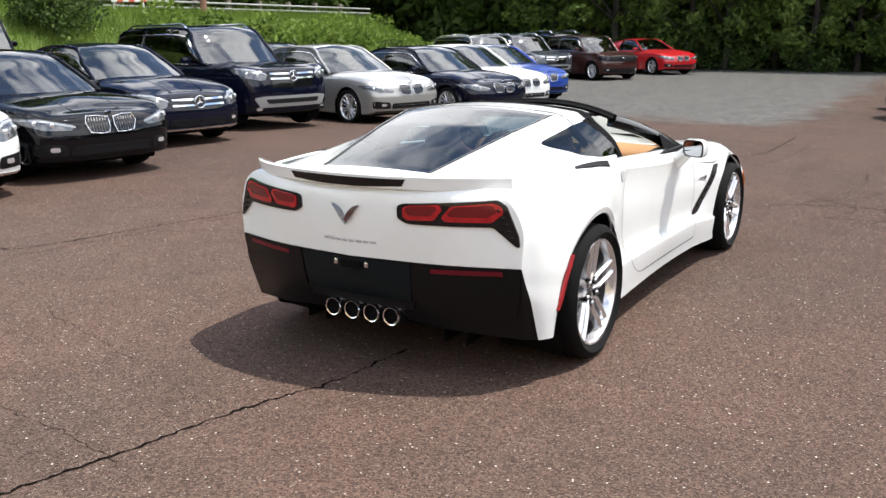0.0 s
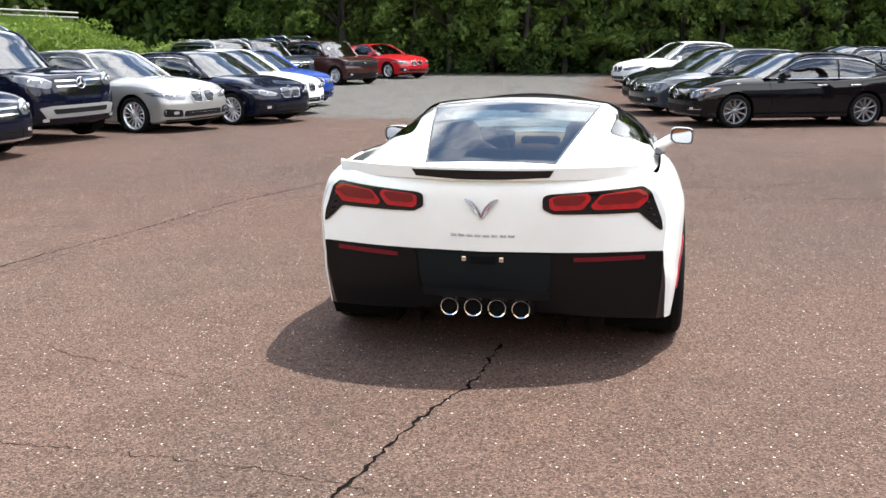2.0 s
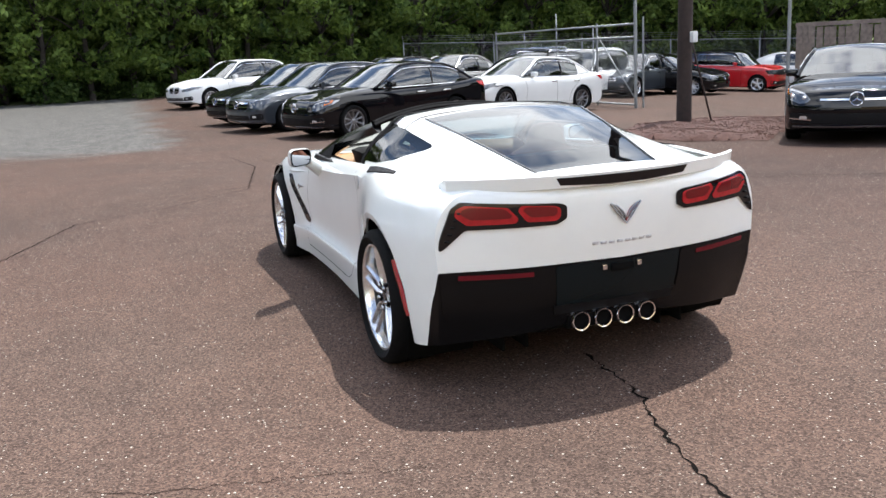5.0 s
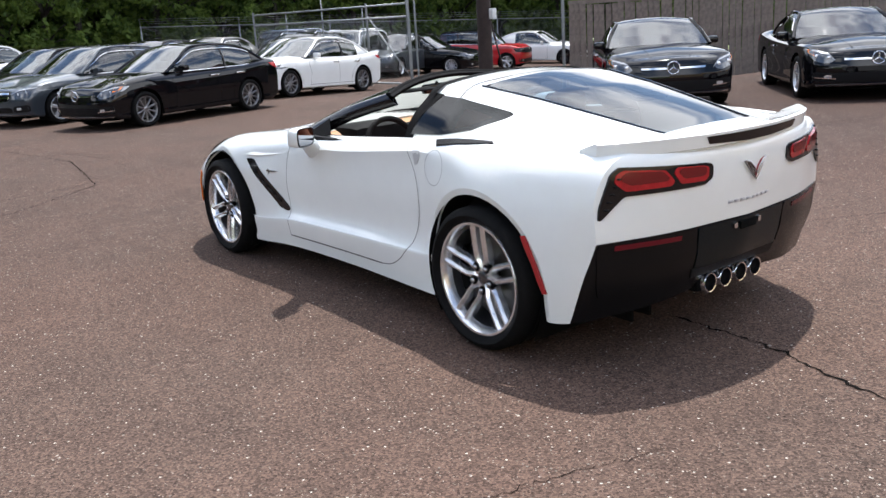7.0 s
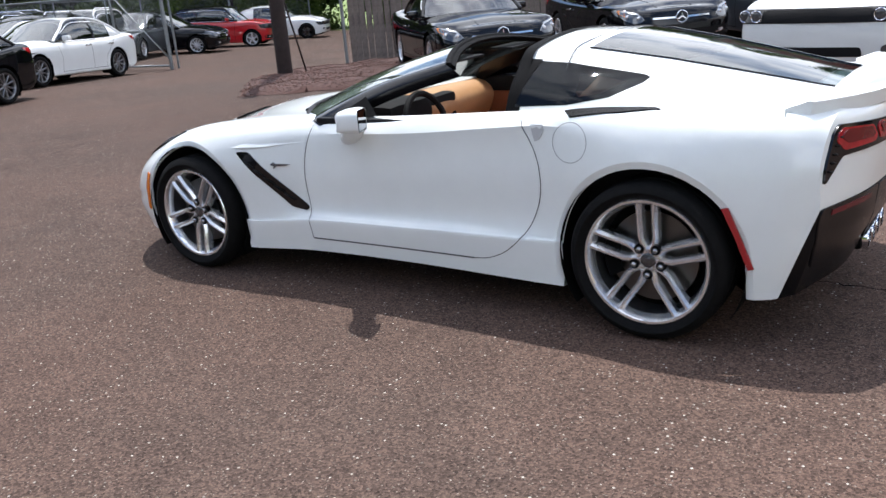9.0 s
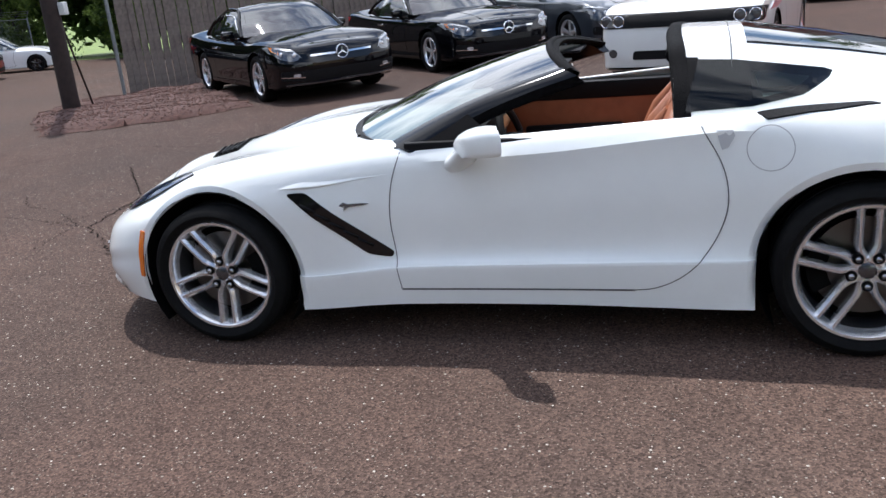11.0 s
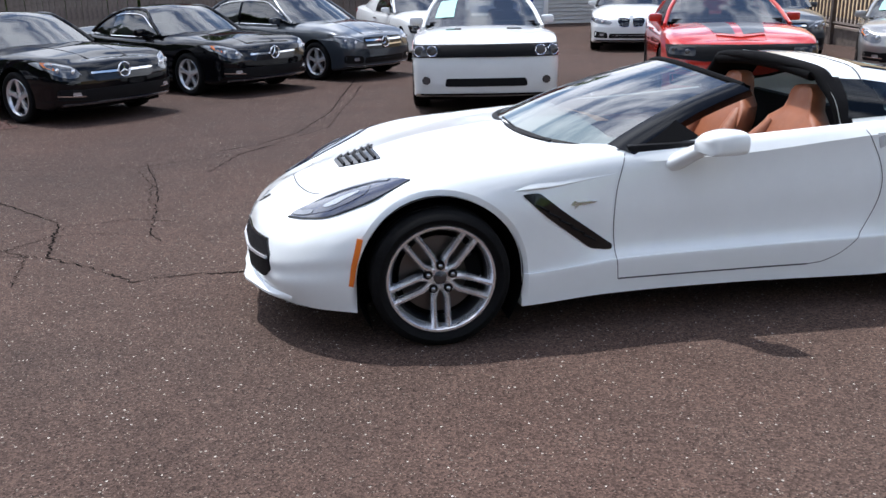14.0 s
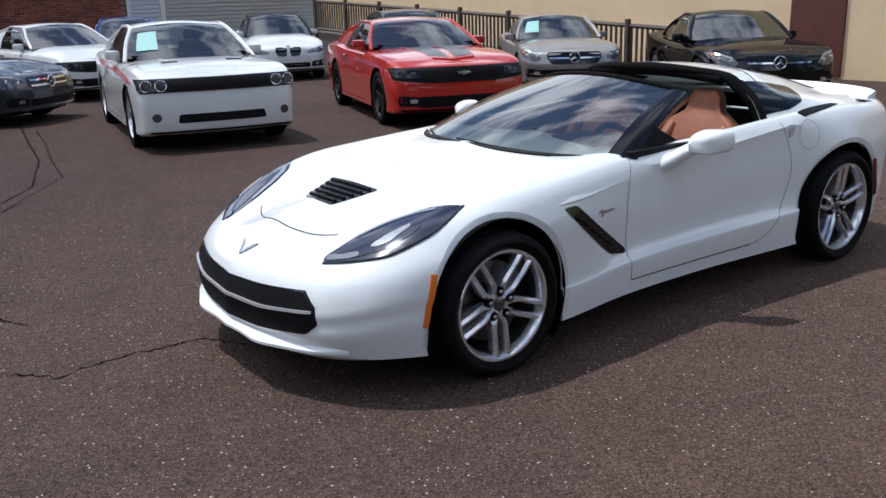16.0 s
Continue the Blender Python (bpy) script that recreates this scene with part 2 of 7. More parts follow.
def on(tree, axis, u, v, lift):
    """The point of a body seen along an axis at (u, v), lifted off it. Sides: (y, z); front and rear: (x, z); top: (x, y)."""
    base, d = AXES[axis]
    if axis in ("left", "right"):
        o = Vector((base.x, u, v))
    elif axis == "top":
        o = Vector((u, v, base.z))
    else:
        o = Vector((u, base.y, v))
    hit, nrm, _, _ = tree.ray_cast(o, d)
    if hit is None:
        return None
    if nrm.dot(d) > 0:
        nrm = -nrm
    return hit + (nrm * 0.7 - d * 0.3).normalized() * lift


def patch(tree, axis, poly, lift=0.004, thick=0.006, step=0.05, round_=0):
    """A plate that hugs a body: an outline drawn along an axis and laid on the surface."""
    if round_:
        q = []
        n = len(poly)
        for i in range(n):
            a, b, c = (Vector(poly[(i + k) % n]) for k in (-1, 0, 1))
            ra, rc = min(round_, (a - b).length * 0.45), min(round_, (c - b).length * 0.45)
            p0, p2 = b + (a - b).normalized() * ra, b + (c - b).normalized() * rc
            for t in (0, 0.33, 0.67, 1):
                q.append(((1 - t) ** 2 * p0 + 2 * t * (1 - t) * b + t * t * p2)[:])
        poly = q
    bm = bmesh.new()
    f = bm.faces.new([bm.verts.new((u, v, 0)) for u, v in poly])
    us, vs = [p[0] for p in poly], [p[1] for p in poly]
    for lo, hi, nrm in ((min(us), max(us), (1, 0, 0)), (min(vs), max(vs), (0, 1, 0))):
        k = max(1, int((hi - lo) / step))
        for i in range(1, k):
            c = lo + (hi - lo) * i / k
            bmesh.ops.bisect_plane(bm, geom=bm.verts[:] + bm.edges[:] + bm.faces[:], dist=1e-5,
                                   plane_co=(c, 0, 0) if nrm[0] else (0, c, 0), plane_no=nrm)
    bad = []
    for v in bm.verts:
        p = on(tree, axis, v.co.x, v.co.y, lift)
        if p is None:
            bad.append(v)
        else:
            v.co = p
    if bad:
        bmesh.ops.delete(bm, geom=bad, context="VERTS")
    if thick and bm.faces:
        d = AXES[axis][1]
        r = bmesh.ops.extrude_face_region(bm, geom=bm.faces[:])
        bmesh.ops.translate(bm, vec=d * thick, verts=[e for e in r["geom"] if isinstance(e, bmesh.types.BMVert)])
    return bm


def stroke(tree, axis, pts, width=0.006, lift=0.0015, step=0.03):
    """A thin line laid on a body: a panel gap or a crease."""
    pts = [Vector(p) for p in pts]
    seq = []
    for a, b in zip(pts, pts[1:]):
        k = max(1, int((b - a).length / step))
        seq += [a.lerp(b, i / k) for i in range(k)]
    seq.append(pts[-1])
    bm = bmesh.new()
    prev = None
    for i, p in enumerate(seq):
        d = (seq[min(i + 1, len(seq) - 1)] - seq[max(i - 1, 0)]).normalized()
        n = Vector((-d.y, d.x)) * width / 2
        a, b = on(tree, axis, *(p + n), lift), on(tree, axis, *(p - n), lift)
        if a is None or b is None or (a - b).length > width * 6:
            prev = None
            continue
        cur = (bm.verts.new(a), bm.verts.new(b))
        if prev and (cur[0].co - prev[0].co).length < step * 6:
            bm.faces.new((prev[0], prev[1], cur[1], cur[0]))
        prev = cur
    return bm


def tree_of(bm):

    return BVHTree.FromBMesh(bm)


# ---- ground ----
def ease(a):
    a = min(max(a, 0.0), 1.0)
    return a * a * (3 - 2 * a)


def gz(x, y):
    """The lot's gentle fall."""
    r = math.hypot(x, y)
    z = -0.01 * min(max(x, -10), 12) * ease((r - 3) / 4) - 0.15 * ease((y - 5) / 8) * (1 - ease((y - 18) / 14))
    return z - 0.042 * max(min(x, 45) - 6.8, 0) * ease((y - 6.5) / 4)


def bank(x, y):
    """The grassy bank beyond the row of parked cars."""
    edge = -14.5 - 0.12 * (y - 8) * (1 if y > 8 else 0.2)
    return 2.6 * ease((edge - x) / 9.0) * (1 - ease((y - 31) / 7))


def asphalt_mat():
    m = bpy.data.materials.new("brown_asphalt")
    m.use_nodes = True
    nt = m.node_tree
    b = nt.nodes["Principled BSDF"]
    b.inputs["Roughness"].default_value = 0.82
    b.inputs["Specular IOR Level"].default_value = 0.08
    tc = nt.nodes.new("ShaderNodeTexCoord")

    def tex(kind, scale, **kw):
        t = nt.nodes.new(kind)
        t.inputs["Scale"].default_value = scale
        for k, v in kw.items():
            t.inputs[k].default_value = v
        nt.links.new(tc.outputs["Object"], t.inputs["Vector"])
        return t

    def ramp(src, a, b_, ca, cb):
        r = nt.nodes.new("ShaderNodeValToRGB")
        r.color_ramp.elements[0].position, r.color_ramp.elements[1].position = a, b_
        r.color_ramp.elements[0].color, r.color_ramp.elements[1].color = (*ca, 1), (*cb, 1)
        nt.links.new(src, r.inputs["Fac"])
        return r.outputs["Color"]

    def mix(f, a, b_, kind="MIX"):
        x = nt.nodes.new("ShaderNodeMixRGB")
        x.blend_type = kind
        for s, v in (("Fac", f), ("Color1", a), ("Color2", b_)):
            if isinstance(v, (int, float)):
                x.inputs[s].default_value = v
            elif isinstance(v, tuple):
                x.inputs[s].default_value = (*v, 1)
            else:
                nt.links.new(v, x.inputs[s])
        return x.outputs["Color"]

    big = tex("ShaderNodeTexNoise", 0.35, Detail=5.0, Roughness=0.6)
    mid = tex("ShaderNodeTexNoise", 2.2, Detail=6.0, Roughness=0.7)
    grain = tex("ShaderNodeTexVoronoi", 116.0)
    grain2 = tex("ShaderNodeTexNoise", 170.0, Detail=3.0, Roughness=0.7)
    chips = tex("ShaderNodeTexVoronoi", 44.0)
    base = ramp(big.outputs["Fac"], 0.36, 0.64, (0.062, 0.046, 0.039), (0.092, 0.0595, 0.0475))
    base = mix(0.45, base, ramp(mid.outputs["Fac"], 0.3, 0.7, (0.054, 0.037, 0.030), (0.100, 0.068, 0.054)))

    def calc(op, a, b_):
        x = nt.nodes.new("ShaderNodeMath")
        x.operation = op
        for k, v in enumerate((a, b_)):
            if isinstance(v, (int, float)):
                x.inputs[k].default_value = v
            else:
                nt.links.new(v, x.inputs[k])
        return x.outputs[0]

    # darker ground northwards; the tint also carries its dimmer look towards the sun
    xyz0 = nt.nodes.new("ShaderNodeSeparateXYZ")
    nt.links.new(tc.outputs["Object"], xyz0.inputs[0])
    north_dark = nt.nodes.new("ShaderNodeMapRange")
    north_dark.inputs["From Min"].default_value, north_dark.inputs["From Max"].default_value = -1.5, 3.0
    nt.links.new(calc("ADD", xyz0.outputs["Y"], calc("MULTIPLY", calc("SUBTRACT", big.outputs["Fac"], 0.5), 6.0)), north_dark.inputs["Value"])
    base = mix(north_dark.outputs[0], base, (0.79, 0.79, 0.80), "MULTIPLY")
    # eastward dimming seen towards the sun, put into the asphalt's colour
    dimmed = nt.nodes.new("ShaderNodeMapRange")
    dimmed.inputs["From Min"].default_value, dimmed.inputs["From Max"].default_value = 0.5, 4.5
    nt.links.new(calc("ADD", xyz0.outputs["X"], calc("MULTIPLY", calc("SUBTRACT", mid.outputs["Fac"], 0.5), 3.0)), dimmed.inputs["Value"])
    # ends that dimming to the north
    bound = nt.nodes.new("ShaderNodeMapRange")
    bound.inputs["From Min"].default_value, bound.inputs["From Max"].default_value = 9.0, 4.0
    nt.links.new(xyz0.outputs["Y"], bound.inputs["Value"])
    base = mix(calc("MULTIPLY", dimmed.outputs[0], bound.outputs[0]), base, (0.76, 0.75, 0.77), "MULTIPLY")
    # loose grey gravel spread over the north-western corner, thinning out at its edge
    xyz = nt.nodes.new("ShaderNodeSeparateXYZ")
    nt.links.new(tc.outputs["Object"], xyz.inputs[0])
    edge_s = calc("ADD", calc("SUBTRACT", xyz.outputs["Y"], 12.4), calc("MULTIPLY", xyz.outputs["X"], 0.12))
    edge_e = calc("SUBTRACT", -0.75, xyz.outputs["X"])
    rag = tex("ShaderNodeTexNoise", 0.9, Detail=9.0, Roughness=0.68)
    inside = calc("ADD", calc("MINIMUM", edge_s, edge_e), calc("MULTIPLY", calc("SUBTRACT", rag.outputs["Fac"], 0.5), 3.2))
    share = nt.nodes.new("ShaderNodeMapRange")
    share.inputs["From Min"].default_value, share.inputs["From Max"].default_value = -0.25, 0.7
    nt.links.new(inside, share.inputs["Value"])
    pebbles = tex("ShaderNodeTexVoronoi", 26.0)
    grit = mix(0.8, ramp(mid.outputs["Fac"], 0.3, 0.7, (0.055, 0.056, 0.056), (0.090, 0.090, 0.088)), ramp(pebbles.outputs["Color"], 0.05, 0.95, (0.35, 0.35, 0.36), (1.75, 1.72, 1.65)), "MULTIPLY")
    base = mix(share.outputs[0], base, grit)
    stone = ramp(grain.outputs["Color"], 0.05, 0.95, (0.33, 0.33, 0.33), (1.84, 1.80, 1.76))
    base = mix(0.9, base, stone, "MULTIPLY")
    base = mix(0.5, base, ramp(grain2.outputs["Fac"], 0.35, 0.65, (0.4, 0.4, 0.4), (1.62, 1.6, 1.58)), "MULTIPLY")
    # the few pale pebbles: cells near their centre, and only a share of all cells
    near = nt.nodes.new("ShaderNodeMath")
    near.operation = "LESS_THAN"
    near.inputs[1].default_value = 0.22
    nt.links.new(chips.outputs["Distance"], near.inputs[0])
    sep = nt.nodes.new("ShaderNodeSeparateColor")
    nt.links.new(chips.outputs["Color"], sep.inputs["Color"])
    few = nt.nodes.new("ShaderNodeMath")
    few.operation = "GREATER_THAN"
    few.inputs[1].default_value = 0.86
    nt.links.new(sep.outputs["Red"], few.inputs[0])
    both = nt.nodes.new("ShaderNodeMath")
    both.operation = "MULTIPLY"
    nt.links.new(near.outputs[0], both.inputs[0])
    nt.links.new(few.outputs[0], both.inputs[1])
    base = mix(both.outputs[0], base, ramp(sep.outputs["Green"], 0.0, 1.0, (0.10, 0.085, 0.072), (0.46, 0.43, 0.38)))
    # finer pale grit between them
    fine = tex("ShaderNodeTexVoronoi", 105.0)
    sep2 = nt.nodes.new("ShaderNodeSeparateColor")
    nt.links.new(fine.outputs["Color"], sep2.inputs["Color"])
    base = mix(calc("MULTIPLY", calc("LESS_THAN", fine.outputs["Distance"], 0.34), calc("GREATER_THAN", sep2.outputs["Red"], 0.90)), base, ramp(sep2.outputs["Green"], 0.0, 1.0, (0.12, 0.095, 0.08), (0.26, 0.22, 0.185)))
    nt.links.new(base, b.inputs["Base Color"])
    bp = nt.nodes.new("ShaderNodeBump")
    bp.inputs["Strength"].default_value = 0.6
    bp.inputs["Distance"].default_value = 0.006
    nt.links.new(grain.outputs["Distance"], bp.inputs["Height"])
    nt.links.new(bp.outputs["Normal"], b.inputs["Normal"])
    return m


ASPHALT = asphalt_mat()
GRASS_SOIL = mat("bank_grass", (0.085, 0.135, 0.022), rough=0.9, color2=(0.16, 0.215, 0.045), scale=1.2, bump=0.6, bscale=25)
MULCH = mat("red_mulch", (0.020, 0.010, 0.008), rough=0.95, color2=(0.115, 0.054, 0.042), scale=55, bump=0.6, bscale=90, detail=9)


def build_ground():
    bm = bmesh.new()
    ring = [0.0]
    step = 0.75
    while ring[-1] < 48:
        ring.append(ring[-1] + step)
        step *= 1.03
    ring += [65, 95, 160, 300, 600, 1200]
    ax = sorted({-v for v in ring} | set(ring))
    xs = [v for v in ax]
    ys = [v + 8 for v in ax]
    grid = [[bm.verts.new((x, y, gz(x, y) + bank(x, y))) for x in xs] for y in ys]
    for j in range(len(ys) - 1):
        for i in range(len(xs) - 1):
            f = bm.faces.new((grid[j][i], grid[j][i + 1], grid[j + 1][i + 1], grid[j + 1][i]))
            c = f.calc_center_median()
            grassy = bank(c.x, c.y) > 0.03 or c.y > 36.5 or c.x > 34 or c.y < -30 or c.x < -24
            f.material_index = 1 if grassy else 0
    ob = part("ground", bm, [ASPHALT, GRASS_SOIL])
    tagged(ob, "brown worn asphalt car lot with grassy verges", "ground", kind="structure")


build_ground()


def sheet(name, outline, material, label, lift=0.006, dome=0.0, step=0.6, wobble=0.15, seed=3):
    """A flat patch of ground cover with a ragged outline, laid on the lot."""
    rnd = random.Random(seed)
    pts = []
    n = len(outline)
    for i in range(n):
        a, b = Vector(outline[i]), Vector(outline[(i + 1) % n])
        k = max(1, int((b - a).length / step))
        for j in range(k):
            p = a.lerp(b, j / k)
            pts.append((p.x + rnd.uniform(-wobble, wobble), p.y + rnd.uniform(-wobble, wobble)))
    bm = bmesh.new()
    bm.faces.new([bm.verts.new((x, y, 0)) for x, y in pts])
    x0, x1 = min(p[0] for p in pts), max(p[0] for p in pts)
    y0, y1 = min(p[1] for p in pts), max(p[1] for p in pts)
    for lo, hi, no in ((x0, x1, (1, 0, 0)), (y0, y1, (0, 1, 0))):
        k = int((hi - lo) / step)
        for i in range(1, k):
            c = lo + (hi - lo) * i / k
            bmesh.ops.bisect_plane(bm, geom=bm.verts[:] + bm.edges[:] + bm.faces[:], plane_co=(c, c, 0), plane_no=no)
    rim = {v for v in bm.verts if any(len(e.link_faces) < 2 for e in v.link_edges)}
    for v in bm.verts:
        h = lift
        if dome and v not in rim:
            h += dome * (0.6 + 0.8 * noise.noise(Vector((v.co.x * 1.3, v.co.y * 1.3, 0))))
        v.co.z = gz(v.co.x, v.co.y) + h
    ob = part(name, bm, material)
    return tagged(ob, label, name.replace("_", " "), kind="structure")


def crack(name_pts, width=0.02, seed=1):
    """A ragged dark crack in the asphalt."""
    rnd = random.Random(seed)
    bm = bmesh.new()
    prev = None
    for a, b in zip(name_pts, name_pts[1:]):
        a, b = Vector(a), Vector(b)
        k = max(2, int((b - a).length / 0.026))
        d = (b - a).normalized()
        n = Vector((-d.y, d.x))
        for i in range(k):
            c = a.lerp(b, i / k) + n * rnd.gauss(0, 0.009)
            w = width * rnd.uniform(0.15, 0.85)
            cur = []
            for s in (-1, 1):
                p = c + n * (s * w / 2)
                cur.append(bm.verts.new((p.x, p.y, gz(p.x, p.y) + 0.003)))
            if prev:
                bm.faces.new((prev[0], prev[1], cur[1], cur[0]))
            prev = cur
    ob = part("crack", bm, CRACK)
    tagged(ob, "ragged dark crack in the brown asphalt", "crack", kind="structure")


CRACK = mat("crack_dark", (0.006, 0.005, 0.0045), rough=0.95, var=0.3, scale=30, spec=0.03)

# ---- wheels ----
WHEELS = {}


CAP_DARK = mat("centre_cap", (0.10, 0.10, 0.11), rough=0.25, metal=0.7, coat=0.5)
BARREL = mat("rim_barrel", (0.09, 0.09, 0.095), rough=0.4, metal=0.8)
FORGED = mat("polished_alloy", (0.72, 0.725, 0.74), rough=0.22, metal=0.8, var=0.06, scale=25)
LUG = mat("lug_steel", (0.35, 0.35, 0.36), rough=0.25, metal=1.0)


def wheel(parent, x, y, z, r, width, rim_r, style, side, spokes_mat=None, turn=0.0):
    """A wheel of parts: tyre, rim and brake disc. The outer face looks to -x before it is turned."""
    key = (round(r, 3), round(width, 3), round(rim_r, 3), style)
    hub = new("wheel")
    hub.parent = parent
    hub.matrix_local = pose(x, y, z, 0, 0, 180 if side > 0 else 0) @ pose(0, 0, 0, turn)
    if key not in WHEELS:
        h = width / 2
        bm = bmesh.new()
        lathe_x(bm, [(h * 0.6, rim_r * 0.985), (h * 0.86, rim_r + 0.012), (h * 1.0, (r + rim_r) / 2), (h * 0.93, r - 0.018), (h * 0.78, r - 0.004), (0.3 * h, r),
                     (0.28 * h, r - 0.007), (0.2 * h, r - 0.007), (0.18 * h, r), (-0.18 * h, r), (-0.2 * h, r - 0.007), (-0.28 * h, r - 0.007), (-0.3 * h, r),
                     (-h * 0.78, r - 0.004), (-h * 0.93, r - 0.018), (-h * 1.0, (r + rim_r) / 2), (-h * 0.86, rim_r + 0.012), (-h * 0.6, rim_r * 0.985)], 56)
        tyre = part("tyre", bm, RUBBER, hub)
        bm = bmesh.new()
        lathe_x(bm, [(-h * 0.80, rim_r + 0.010), (-h * 0.86, rim_r + 0.004), (-h * 0.85, rim_r - 0.006), (-h * 0.78, rim_r - 0.013), (-h * 0.62, rim_r - 0.020), (-h * 0.5, rim_r - 0.024)], 56)
        barrel = bmesh.new()
        lathe_x(barrel, [(-h * 0.5, rim_r - 0.024), (-h * 0.2, rim_r - 0.030), (h * 0.8, rim_r - 0.030)], 48)
        xo = -h * 0.66      # the spokes' outer face
        extras = [part("barrel", barrel, BARREL, hub)]
        if style == "twin5":
            for k in range(5):
                for s in (-1, 1):
                    a = k * math.tau / 5 - math.pi / 2
                    c, sn = math.cos(a), math.sin(a)
                    prof = [(0.030, 0.010, 0.015), (0.058, 0.017, 0.017), (0.080, 0.0265, 0.0155), (0.100, 0.0325, 0.0135), (rim_r * 0.70, 0.033, 0.0130), (rim_r * 0.90, 0.0335, 0.0145), (rim_r - 0.003, 0.034, 0.020)]
                    rings = []
                    for rad, off, hw in prof:
                        cx = xo + 0.034 * (1 - rad / rim_r) ** 1.5 - 0.016
                        ring = []
                        for dx, dw in ((0.045, 1.15), (0.012, 1.0), (-0.002, 0.30), (-0.002, -0.30), (0.012, -1.0), (0.045, -1.15)):
                            tv = s * off + dw * hw
                            ring.append(bm.verts.new((cx + dx, rad * c - tv * sn, rad * sn + tv * c)))
                        rings.append(ring)
                    for p, q in zip(rings, rings[1:]):
                        for i in range(6):
                            bm.faces.new((p[i], p[(i + 1) % 6], q[(i + 1) % 6], q[i]))
            lathe_x(bm, [(xo + 0.05, 0.062), (xo + 0.018, 0.060), (xo + 0.012, 0.050), (xo + 0.014, 0.036), (xo + 0.020, 0.034), (xo + 0.020, 0.001)], 30)
            cap = bmesh.new()
            lathe_x(cap, [(xo + 0.022, 0.033), (xo + 0.010, 0.032), (xo + 0.006, 0.026), (xo + 0.005, 0.001)], 24)
            extras.append(part("centre_cap", cap, CAP_DARK, hub))
            for k in range(5):
                a = k * math.tau / 5 - math.pi / 2 + math.tau / 10
                # black discs under the nuts draw the shade of their recesses
                for nm, r1, r2, dx, mm in (("lug_pocket", 0.021, 0.019, 0.018, SHADOW_BLACK), ("lug_nut", 0.012, 0.010, 0.006, LUG)):
                    lug = bmesh.new()
                    bmesh.ops.create_cone(lug, segments=12 if r1 > .02 else 6, radius1=r1, radius2=r2, depth=0.03, cap_ends=True, matrix=pose(xo + dx, 0.060 * math.cos(a), 0.060 * math.sin(a), 0, 90, 0))
                    extras.append(part(nm, lug, mm, hub))
        else:
            cnt = {"ten": 10, "five": 5, "seven": 7, "multi": 14}[style]
            for k in range(cnt):
                a = k * math.tau / cnt + math.pi / 2
                c, sn = math.cos(a), math.sin(a)
                w0 = {"ten": 0.014, "five": 0.030, "seven": 0.022, "multi": 0.009}[style]
                rings = []
                for rad, hw in ((0.04, w0 * 1.2), (rim_r * 0.55, w0), (rim_r - 0.004, w0 * 1.35)):
                    cx = xo + 0.02 * (1 - rad / rim_r) - 0.005
                    rings.append([bm.verts.new((cx + dx, rad * c - dw * hw * sn, rad * sn + dw * hw * c)) for dx, dw in ((0.03, 1), (0.004, 1), (-0.003, 0.4), (-0.003, -0.4), (0.004, -1), (0.03, -1))])
                for p, q in zip(rings, rings[1:]):
                    for i in range(5):
                        bm.faces.new((p[i], p[i + 1], q[i + 1], q[i]))
                    bm.faces.new((p[5], p[0], q[0], q[5]))
            lathe_x(bm, [(xo + 0.05, 0.055), (xo + 0.012, 0.053), (xo + 0.006, 0.04), (xo + 0.004, 0.001)], 24)
        rim = part("rim", bm, spokes_mat or SILVER, hub, angle=30)
        bm = bmesh.new()
        lathe_x(bm, [(xo + 0.10, 0.05), (xo + 0.075, 0.055), (xo + 0.075, rim_r * 0.74), (xo + 0.10, rim_r * 0.74)], 40)
        disc = part("brake_disc", bm, DISC, hub)
        # black disc draws the shade behind the spokes
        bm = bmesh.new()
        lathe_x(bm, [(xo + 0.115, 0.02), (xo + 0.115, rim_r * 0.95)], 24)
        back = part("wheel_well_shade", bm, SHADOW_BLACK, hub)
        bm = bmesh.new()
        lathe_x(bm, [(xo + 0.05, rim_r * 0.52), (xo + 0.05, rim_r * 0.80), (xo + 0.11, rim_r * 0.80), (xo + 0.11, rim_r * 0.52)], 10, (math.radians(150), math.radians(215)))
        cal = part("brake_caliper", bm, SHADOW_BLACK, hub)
        WHEELS[key] = [("tyre", tyre.data), ("rim", rim.data), ("brake_disc", disc.data), ("backing", back.data), ("brake_caliper", cal.data)] + [(e.name.split(".")[0], e.data) for e in extras]
        back.name = "backing"
    else:
        for nm, me in WHEELS[key]:
            if nm == "rim" and spokes_mat:
                me = me.copy()
                me.materials[0] = spokes_mat
            o = new(nm, me)
            o.parent = hub
    return hub


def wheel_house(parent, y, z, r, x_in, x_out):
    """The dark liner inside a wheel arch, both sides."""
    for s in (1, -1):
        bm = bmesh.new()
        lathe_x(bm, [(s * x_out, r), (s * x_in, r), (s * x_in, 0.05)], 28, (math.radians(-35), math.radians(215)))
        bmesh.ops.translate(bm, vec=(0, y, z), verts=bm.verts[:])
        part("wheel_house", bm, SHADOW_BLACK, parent)


